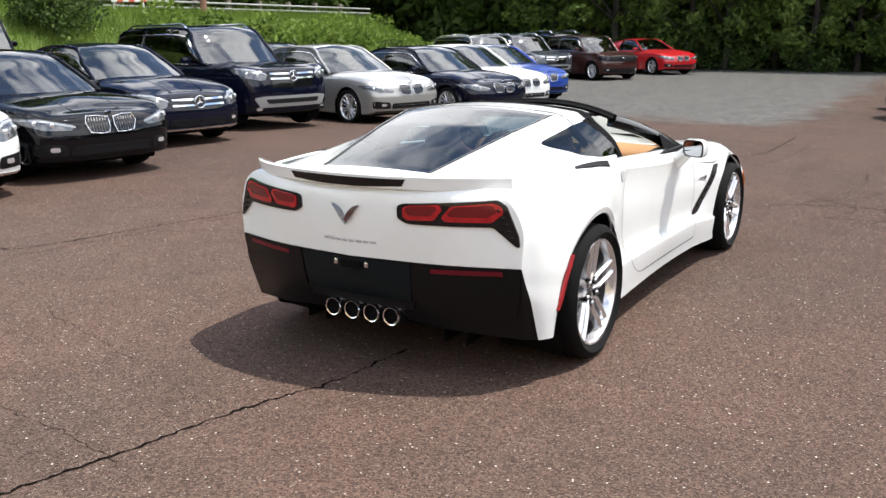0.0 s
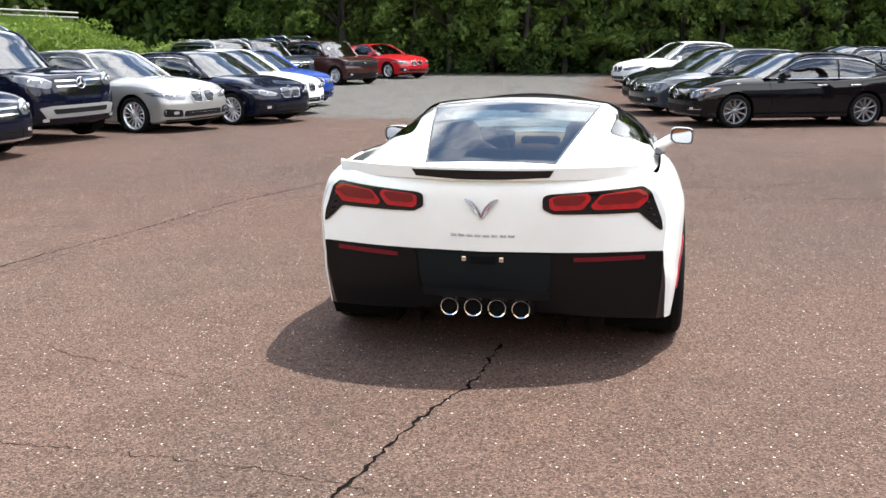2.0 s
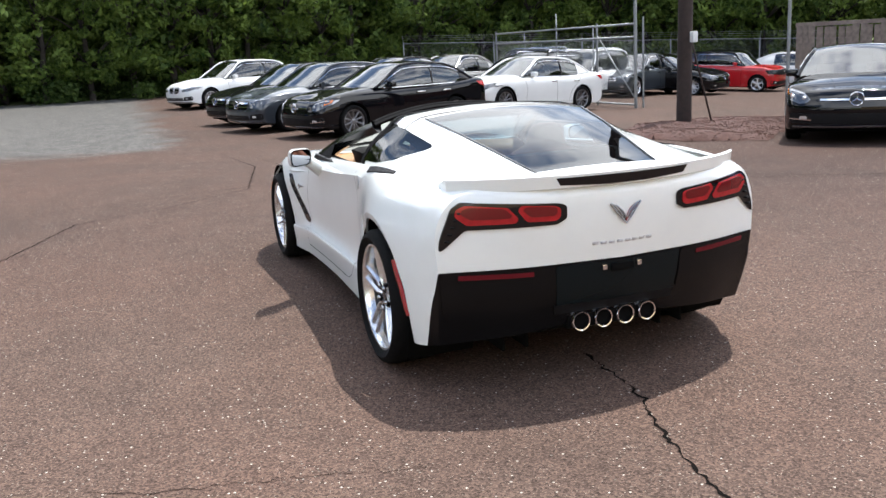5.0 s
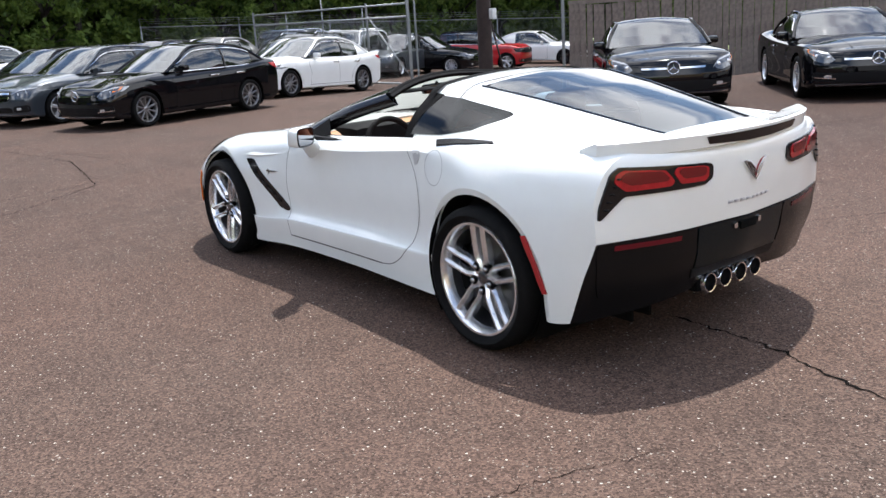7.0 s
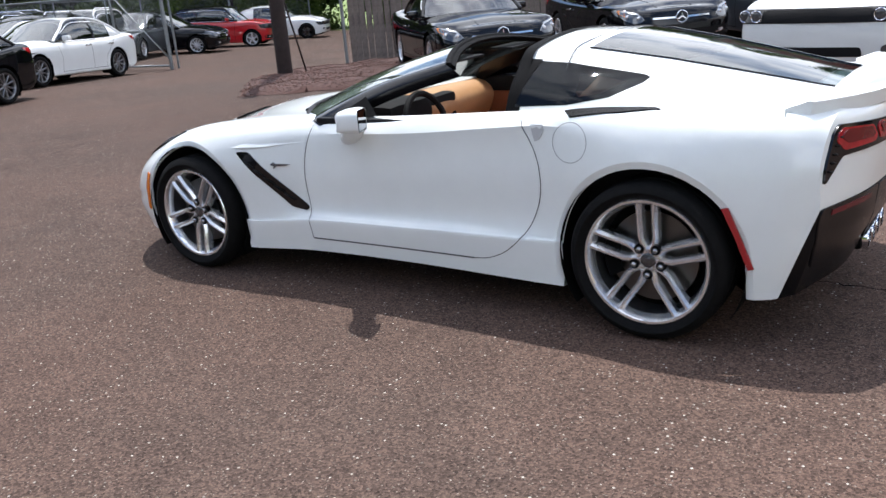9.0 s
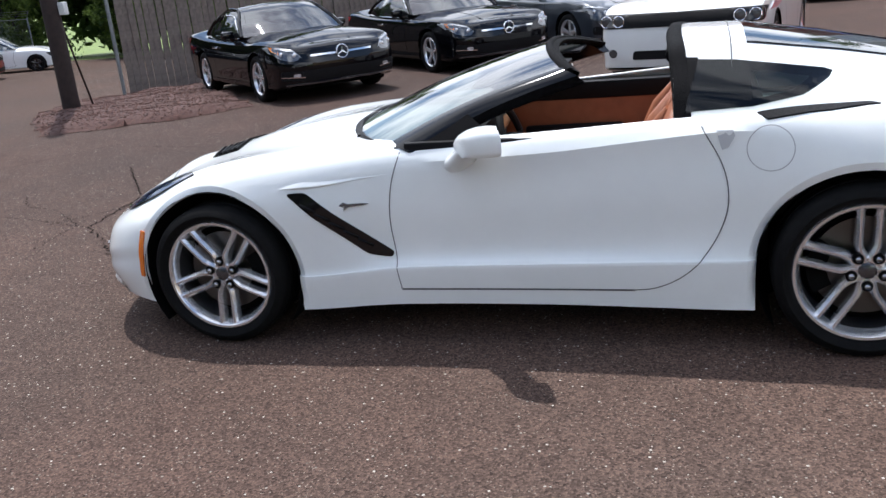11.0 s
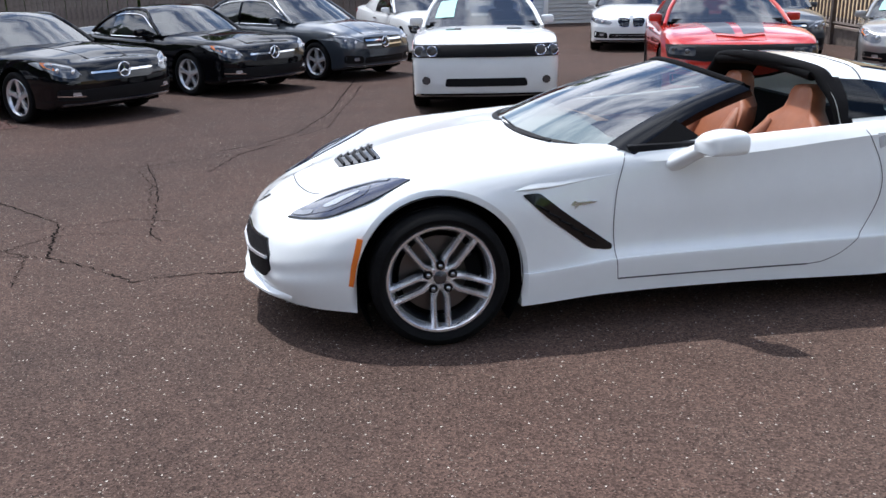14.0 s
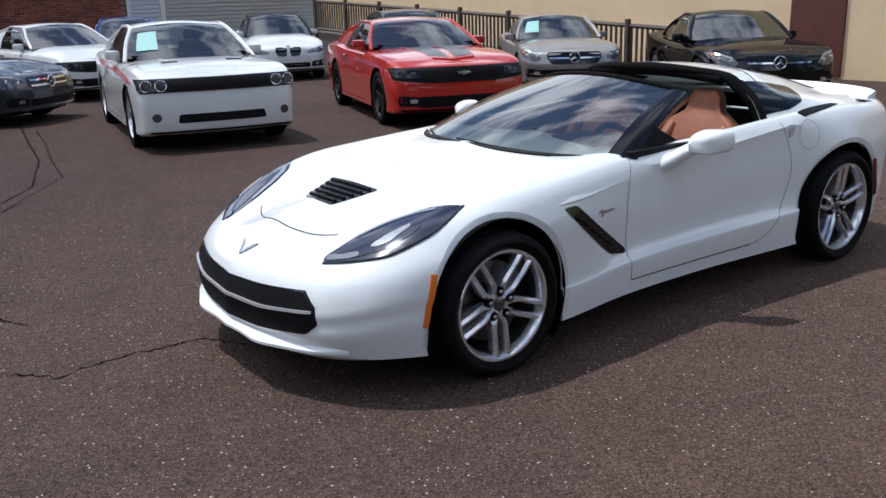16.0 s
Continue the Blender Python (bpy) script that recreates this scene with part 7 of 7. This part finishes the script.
def ramp_rail():
    root = thing("ramp_railing", pose(0, 0, 0), "weathered wooden railing along a raised ramp", "railing")
    x0, x1 = 22.0, 7.2
    y = -10.6
    dz = lambda x: -.15 + .75 * (x - 6.0) / 16.0
    bm = bmesh.new()
    vs = [bm.verts.new(v) for v in ((x0, y, dz(x0)), (x1, y, dz(x1)), (x1, y - 1.5, dz(x1)), (x0, y - 1.5, dz(x0)), (x0, y, -.3), (x1, y, -.3), (x1, y - 1.5, -.3), (x0, y - 1.5, -.3))]
    for q in ((0, 1, 2, 3), (0, 4, 5, 1), (1, 5, 6, 2), (3, 2, 6, 7), (0, 3, 7, 4)):
        bm.faces.new([vs[k] for k in q])
    part("deck", bm, WOOD_GREY, root, smooth=False)
    bm = bmesh.new()
    for z in (.95, .12):
        tube(bm, [(x0, y + .03, dz(x0) + z), (x1, y + .03, dz(x1) + z)], .045, 4)
    part("rail", bm, RAIL_WOOD, root, smooth=False)
    base = None
    n = int((x0 - x1) / .14)
    for i in range(n):
        x = x0 - .14 * i
        if base is None:
            bm = bmesh.new()
            box(bm, -.019, .019, -.019, .019, .1, .95)
            base = part("baluster", bm, RAIL_WOOD, root, smooth=False)
            o = base
        else:
            o = new("baluster", base.data)
            o.parent = root
        o.matrix_local = pose(x, y, dz(x))
    for i in range(9):
        x = x0 - 1.85 * i
        bm = bmesh.new()
        box(bm, x - .045, x + .045, y - .0, y + .09, -.2, dz(x) + 1.08, .006)
        part("post", bm, RAIL_WOOD, root, smooth=False)


ramp_rail()


# ---- trees and undergrowth ----
def leaf_mat(name, c1, c2):
    m = bpy.data.materials.new(name)
    m.use_nodes = True
    nt = m.node_tree
    b = nt.nodes["Principled BSDF"]
    b.inputs["Roughness"].default_value = 0.6
    b.inputs["Specular IOR Level"].default_value = 0.2
    geo = nt.nodes.new("ShaderNodeNewGeometry")
    rp = nt.nodes.new("ShaderNodeValToRGB")
    rp.color_ramp.elements[0].color, rp.color_ramp.elements[1].color = (*c1, 1), (*c2, 1)
    patchy = nt.nodes.new("ShaderNodeTexNoise")          # clumps of lighter and darker tone, the play of light put into the colour
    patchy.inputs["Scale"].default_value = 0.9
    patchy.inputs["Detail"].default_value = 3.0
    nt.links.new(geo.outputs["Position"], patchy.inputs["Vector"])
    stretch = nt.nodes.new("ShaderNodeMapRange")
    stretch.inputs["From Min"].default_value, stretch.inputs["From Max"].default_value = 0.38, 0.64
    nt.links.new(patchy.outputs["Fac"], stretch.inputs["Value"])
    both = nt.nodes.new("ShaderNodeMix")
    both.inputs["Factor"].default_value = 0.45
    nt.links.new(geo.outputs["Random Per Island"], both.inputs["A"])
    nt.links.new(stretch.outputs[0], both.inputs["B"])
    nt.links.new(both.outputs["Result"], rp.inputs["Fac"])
    nt.links.new(rp.outputs["Color"], b.inputs["Base Color"])
    tl = nt.nodes.new("ShaderNodeBsdfTranslucent")
    nt.links.new(rp.outputs["Color"], tl.inputs["Color"])
    mx = nt.nodes.new("ShaderNodeMixShader")
    mx.inputs["Fac"].default_value = 0.45
    nt.links.new(b.outputs["BSDF"], mx.inputs[1])
    nt.links.new(tl.outputs["BSDF"], mx.inputs[2])
    nt.links.new(mx.outputs["Shader"], nt.nodes["Material Output"].inputs["Surface"])
    return m


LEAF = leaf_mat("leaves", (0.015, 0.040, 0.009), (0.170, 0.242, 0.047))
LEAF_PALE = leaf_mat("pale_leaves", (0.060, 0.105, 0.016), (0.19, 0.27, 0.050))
# dark green of shrubs, with the wood's inner shade put into it
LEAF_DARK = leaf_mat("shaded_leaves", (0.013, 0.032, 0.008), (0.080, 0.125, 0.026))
BARK = mat("bark", (0.016, 0.013, 0.010), rough=0.9, color2=(0.045, 0.037, 0.030), scale=12, bump=0.6, bscale=40)


def leaves(rng, centres, radii, count, size):
    """Leaf blades scattered in clumps: arrays for from_pydata."""
    n = len(centres)
    idx = rng.integers(0, n, count)
    c = np.array(centres)[idx]
    r = np.array(radii)[idx]
    d = rng.normal(size=(count, 3))
    d /= np.linalg.norm(d, axis=1)[:, None]
    p = c + d * (r * rng.uniform(.35, 1.0, count) ** .6)[:, None] * np.array([1, 1, .75])
    a = rng.normal(size=(count, 3))
    a /= np.linalg.norm(a, axis=1)[:, None]
    b = np.cross(a, rng.normal(size=(count, 3)))
    b /= np.linalg.norm(b, axis=1)[:, None]
    s = (size * rng.uniform(.6, 1.4, count))[:, None]
    v = np.stack([p - a * s, p + b * s * .45, p + a * s, p - b * s * .45], 1).reshape(-1, 3)
    f = np.arange(count * 4).reshape(-1, 4)
    return v, f


def crown_mesh(name, seed, height, spread, low, count, size, clumps):
    rng = np.random.default_rng(seed)
    cs, rs = [], []
    for _ in range(clumps):
        z = rng.uniform(low, height)
        k = 1 - abs((z - low) / (height - low) - .4) * 1.1
        a, q = rng.uniform(0, math.tau), spread * max(k, .25) * rng.uniform(.2, 1) ** .6
        cs.append((q * math.cos(a), q * math.sin(a), z))
        rs.append(rng.uniform(.25, 1.0) ** 1.5 * spread * .32)
    v, f = leaves(rng, cs, rs, count, size)
    me = bpy.data.meshes.new(name)
    me.from_pydata(v.tolist(), [], f.tolist())
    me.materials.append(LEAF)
    return me, cs


def trunk_bmesh(seed, height, cs, r=.16):
    rnd = random.Random(seed)
    bm = bmesh.new()
    pts = [(rnd.uniform(-.1, .1) * k, rnd.uniform(-.1, .1) * k, height * k / 6) for k in range(7)]
    tube(bm, [(0, 0, -.3)] + pts, [r * 1.3] + [r * (1 - .12 * k) for k in range(7)], 9)
    for c in cs[::3]:
        k = min(5, max(1, int(c[2] / height * 5)))
        a = Vector(pts[k])
        tube(bm, [a, a.lerp(Vector(c), .5) + Vector((0, 0, .15)), Vector(c)], [r * .35, r * .22, r * .08], 6)
    return bm


KINDS = []
for sd, (hh, sp, lo, ct, cl) in enumerate([(11, 3.1, .9, 9500, 110), (13, 3.5, 1.3, 10000, 120), (9, 2.8, .4, 9000, 100)]):
    me, cs = crown_mesh("crown", 40 + sd, hh, sp, lo, ct, .145, cl)
    bm = trunk_bmesh(sd, hh * .85, cs)
    tme = bpy.data.meshes.new("trunk")
    bm.to_mesh(tme)
    bm.free()
    tme.materials.append(BARK)
    tme.shade_smooth()
    KINDS.append((me, tme))


def plant_tree(x, y, kind, turn, size):
    z = gz(x, y) + bank(x, y)
    root = thing("tree", pose(x, y, z, 0, 0, turn) @ Matrix.Scale(size, 4), "leafy green deciduous tree at the lot's edge", "tree", "trees round the lot")
    for nm, me in zip(("crown", "trunk"), KINDS[kind]):
        o = new(nm, me)
        o.parent = root


def wood_edge(x):
    return 37.5 + 3.0 * ease((x - 3) / 8) - 8.0 * ease((x - 12) / 22)


rnd = random.Random(11)
rows = []
for i in range(30):                       # the wood to the north
    t = i / 29
    x = -17 + 52 * t
    y = wood_edge(x) + rnd.uniform(-1.2, 1.2)
    rows.append((x, y))
    rows.append((x + rnd.uniform(-1, 1), y + 4.5 + rnd.uniform(-1, 1.5)))
for i in range(9):
    rows.append((35 + rnd.uniform(-1.5, 1.5), 26 - 5 * i + rnd.uniform(-1, 1)))
for q in ((29, 9, 1), (32, 4, 0), (28, 14, 2), (34, 1, 1), (31, 18, 0), (33, 23, 1), (36, 27, 0), (38, 22, 2)):      # beyond the plank fence
    rows.append(q[:2])
for i in range(9):                        # behind the bank to the west
    rows.append((-31 + rnd.uniform(-2, 2), -8 + 5 * i))
for x, y in rows:
    plant_tree(x, y, rnd.randrange(3), rnd.uniform(0, 360), rnd.uniform(.85, 1.2) * (.62 if x > 27 and y < 28 else 1))
plant_tree(24.5, 2.2, 2, 40, .36)
plant_tree(23.6, 3.6, 2, 160, .40)


def bushes(name, spots, count, size, material, label, seed, squash=1.0):
    """Low undergrowth as one mass of leaf blades."""
    rng = np.random.default_rng(seed)
    cs = [(x, y, gz(x, y) + bank(x, y) + r * .55 * squash) for x, y, r in spots]
    v, f = leaves(rng, cs, [s[2] for s in spots], count, size)
    me = bpy.data.meshes.new(name)
    me.from_pydata(v.tolist(), [], f.tolist())
    me.materials.append(material)
    return tagged(new(name, me), label, name, kind="stuff")


spots = []
for i in range(150):
    x = rnd.uniform(-17, 36)
    y = wood_edge(x) - 1.7 + rnd.uniform(-.8, 2.5)
    spots.append((x, y, rnd.uniform(.35, 1.0) + (rnd.uniform(.3, .9) if rnd.random() < .22 else 0)))
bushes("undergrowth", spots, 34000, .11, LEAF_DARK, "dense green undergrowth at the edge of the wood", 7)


def thicket():
    """The wood's dense inner foliage behind the first trees."""
    rng = np.random.default_rng(21)
    cs, rs = [], []
    for _ in range(1700):
        x = rng.uniform(-34, 40)
        y = wood_edge(x) + 4 + rng.uniform(0, 5)
        cs.append((x, y, rng.uniform(0, 10)))
        rs.append(rng.uniform(.9, 2.2))
    for _ in range(900):
        cs.append((rng.uniform(-38, -29), rng.uniform(-14, 50), rng.uniform(2, 11)))
        rs.append(rng.uniform(.9, 1.9))
    for _ in range(420):
        cs.append((rng.uniform(37, 42), rng.uniform(-8, 36), rng.uniform(0, 6)))
        rs.append(rng.uniform(.9, 2.0))
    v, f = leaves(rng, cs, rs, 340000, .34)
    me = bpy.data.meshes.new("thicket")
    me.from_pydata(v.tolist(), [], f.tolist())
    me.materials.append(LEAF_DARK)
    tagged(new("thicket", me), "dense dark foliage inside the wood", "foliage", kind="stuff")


thicket()
spots = [(rnd.uniform(-22, -14.8), rnd.uniform(14, 34), rnd.uniform(.4, 1.1)) for _ in range(60)]
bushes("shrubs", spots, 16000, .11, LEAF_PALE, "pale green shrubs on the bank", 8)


def grass_bank():
    rng = np.random.default_rng(5)
    n = 90000
    x = rng.uniform(-26, -14.4, n)
    y = rng.uniform(-6, 34, n)
    z = np.array([gz(a, b) + bank(a, b) for a, b in zip(x, y)])
    keep = np.array([bank(a, b) > .04 for a, b in zip(x, y)])
    x, y, z = x[keep], y[keep], z[keep]
    n = len(x)
    h = rng.uniform(.12, .45, n)
    a = rng.uniform(0, math.tau, n)
    w = .013
    dx, dy = np.cos(a) * w, np.sin(a) * w
    lx, ly = rng.normal(0, .12, n), rng.normal(0, .12, n)
    v = np.stack([np.stack([x - dx, y - dy, z - .02], 1), np.stack([x + dx, y + dy, z - .02], 1), np.stack([x + lx, y + ly, z + h], 1)], 1).reshape(-1, 3)
    me = bpy.data.meshes.new("grass")
    me.from_pydata(v.tolist(), [], np.arange(n * 3).reshape(-1, 3).tolist())
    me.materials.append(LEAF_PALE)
    tagged(new("grass", me), "tall bright grass on the bank", "grass", kind="stuff")


grass_bank()


def guard_rail():
    root = thing("guard_rail", pose(0, 0, 0), "grey steel guard rail on timber posts above the bank", "guard rail")
    x = -25.4
    for k in range(10):
        y = 15.5 + 1.9 * k
        z = gz(x, y) + bank(x, y)
        bm = bmesh.new()
        box(bm, x - .09, x + .09, y - .09, y + .09, z - .1, z + .62, .01)
        part("post", bm, WOOD_GREY, root, smooth=False)
    for zz in (.30, .52):
        bm = bmesh.new()
        z = bank(x, 20) + gz(x, 20)
        tube(bm, [(x + .13, 15.0, z + zz), (x + .13, 33.0, z + zz)], .055, 8, flat=.8)
        part("rail", bm, mat("rail_steel", (.30, .31, .30), rough=.5, metal=.4, var=.15, scale=6), root)
    z = gz(x, 21.2) + bank(x, 21.2)
    post = thing("timber_post", pose(-24.9, 21.2, z), "short brown timber post by the guard rail", "post")
    bm = bmesh.new()
    tube(bm, [(0, 0, -.2), (0, 0, 1.15)], .14, 12)
    part("shaft", bm, mat("brown_post", (.20, .10, .065), rough=.85, var=.2, scale=9), post)
    z = gz(-24.5, 17.2) + bank(-24.5, 17.2)
    bar = thing("barricade", pose(-24.5, 17.2, z, 0, 0, 42), "striped orange and white road barricade on the bank", "barricade")
    for k in range(6):
        bm = bmesh.new()
        vs = [bm.verts.new(v) for v in ((-.60 + .2 * k, -.02, .42), (-.40 + .2 * k, -.02, .42), (-.32 + .2 * k, -.02, .66), (-.52 + .2 * k, -.02, .66))]
        r = bmesh.ops.extrude_face_region(bm, geom=[bm.faces.new(vs)])
        bmesh.ops.translate(bm, vec=(0, .03, 0), verts=[e for e in r["geom"] if isinstance(e, bmesh.types.BMVert)])
        part("stripe", bm, mat("barrier_orange", (.55, .10, .05), rough=.5, var=.1) if k % 2 else TRIM_WHITE, bar, smooth=False)
    for xx in (-.5, .5):
        bm = bmesh.new()
        tube(bm, [(xx, -.22, -.05), (xx, .0, .70), (xx, .22, -.05)], .022, 6)
        part("leg", bm, TRIM_WHITE, bar)


guard_rail()


def conifer(x, y, height, spread):
    """A dense dark shrub that narrows towards its top."""
    rng = np.random.default_rng(33)
    root = thing("conifer", pose(x, y, gz(x, y) + bank(x, y)), "dense dark green conifer on the bank", "tree")
    cs, rs = [], []
    for _ in range(90):
        h = rng.uniform(.1, 1) ** 1.2
        a, q = rng.uniform(0, math.tau), spread * (1.02 - h) * rng.uniform(.5, 1)
        cs.append((q * math.cos(a), q * math.sin(a), h * height))
        rs.append(spread * (.34 - .22 * h))
    v, f = leaves(rng, cs, rs, 9000, .07)
    me = bpy.data.meshes.new("crown")
    me.from_pydata(v.tolist(), [], f.tolist())
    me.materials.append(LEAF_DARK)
    new("crown", me).parent = root
    bm = bmesh.new()
    tube(bm, [(0, 0, -.2), (0, 0, height * .5), (.03, 0, height * .9)], [.12, .08, .02], 8)
    part("trunk", bm, BARK, root)


conifer(-20.6, 11.3, 3.4, 1.5)
spots = [(-20.5 + rnd.uniform(-.6, .6), 20.4 + rnd.uniform(-.8, .8), rnd.uniform(.35, .6)) for _ in range(9)] + [(rnd.uniform(-19.5, -16), rnd.uniform(26, 33), rnd.uniform(.4, .8)) for _ in range(16)]
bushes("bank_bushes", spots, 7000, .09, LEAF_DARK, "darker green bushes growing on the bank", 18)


def boulder(x, y, size, seed):
    rng = random.Random(seed)
    bm = bmesh.new()
    bmesh.ops.create_icosphere(bm, subdivisions=3, radius=1)
    off = Vector((rng.uniform(0, 9), rng.uniform(0, 9), 0))
    for v in bm.verts:
        v.co *= 1 + .35 * noise.noise(v.co * 1.3 + off) + .12 * noise.noise(v.co * 4 + off)
        v.co = Vector((v.co.x * size[0], v.co.y * size[1], v.co.z * size[2]))
    root = thing("boulder", pose(x, y, gz(x, y) + bank(x, y) + size[2] * .35), "reddish brown boulder half sunk in the bank", "rock")
    part("stone", bm, mat("red_stone", (.17, .10, .07), rough=.9, color2=(.34, .22, .16), scale=5, bump=.7, bscale=20), root)


boulder(-18.4, 24.9, (.55, .75, .55), 1)
boulder(-18.0, 26.0, (.40, .50, .38), 2)

# cracks in the asphalt
crack([(-.45, -4.4), (-.38, -3.72), (-.32, -3.46), (-.24, -3.15), (-.19, -2.84), (-.12, -2.58), (-.05, -2.40), (0, -2.15), (.03, -1.7)], .026, 2)
crack([(-2.3, -2.2), (-2.12, -2.29), (-1.53, -2.43), (-1.08, -2.58)], .006, 3)
crack([(-5.2, -2.3), (-3.84, -1.3), (-3.65, -.2), (-3.43, .7), (-3.25, 1.9), (-3.04, 2.5), (-2.5, 3.9), (-1.58, 4.4), (-.61, 5.23), (-.15, 7.76), (-.3, 10.6)], .026, 4)
crack([(.2, 2.1), (.42, 2.21), (.46, 2.57), (.4, 2.94), (.7, 3.2), (1.0, 3.53), (1.86, 3.65), (3.1, 4.6)], .020, 5)
crack([(1.0, 3.53), (1.3, 4.4), (1.4, 5.25), (1.34, 6.03)], .010, 6)
crack([(2.07, 3.06), (2.5, 3.1), (3.02, 3.15), (3.66, 3.35)], .010, 7)
crack([(3.4, 2.7), (4.18, 2.48), (5.19, 1.87), (5.8, 1.5), (7.13, 1.28), (8.5, 1.0), (10.2, .73)], .020, 8)
crack([(-3.9, -3.78), (-3.0, -3.46), (-2.0, -3.28), (-1.2, -3.27), (-.6, -3.30), (-.15, -3.38)], .006, 9)
crack([(-4.9, -2.4), (-3.7, -1.45), (-3.50, -.25), (-3.30, .6), (-3.12, 1.8)], .010, 10)
crack([(-3.6, 4.6), (-2.2, 5.0), (-.9, 5.3), (.6, 5.9), (2.4, 6.6), (4.6, 7.2)], .016, 11)
crack([(2.2, -1.2), (3.4, -1.9), (4.3, -2.9), (4.6, -4.2)], .012, 12)
crack([(-.9, 9.24), (.07, 8.9), (1.0, 8.1), (1.7, 7.7), (2.53, 6.96), (3.26, 6.4), (4.6, 5.6)], .022, 13)
crack([(.13, 6.43), (.22, 7.4), (.18, 8.4), (.05, 9.9), (.07, 11.7)], .014, 14)
crack([(.45, 3.6), (1.07, 3.68), (1.5, 4.2), (1.66, 4.61), (2.1, 5.0)], .012, 15)
crack([(4.3, 5.4), (4.17, 4.93), (3.97, 4.05), (3.88, 3.34), (4.16, 2.53), (4.7, 2.1)], .018, 16)
crack([(1.1, 3.95), (1.31, 3.77), (1.51, 3.62), (1.74, 3.58), (1.85, 3.17), (1.7, 2.8)], .014, 17)
crack([(1.2, 2.85), (1.36, 2.95), (2.23, 3.02), (2.52, 3.04), (3.16, 3.14), (3.9, 3.3)], .016, 18)
crack([(1.36, 2.95), (1.5, 3.3), (1.51, 3.62)], .010, 19)
crack([(4.49, 2.67), (4.77, 2.30), (5.43, 1.88), (7.21, 1.39), (8.8, 1.14), (11.0, .76)], .030, 20)
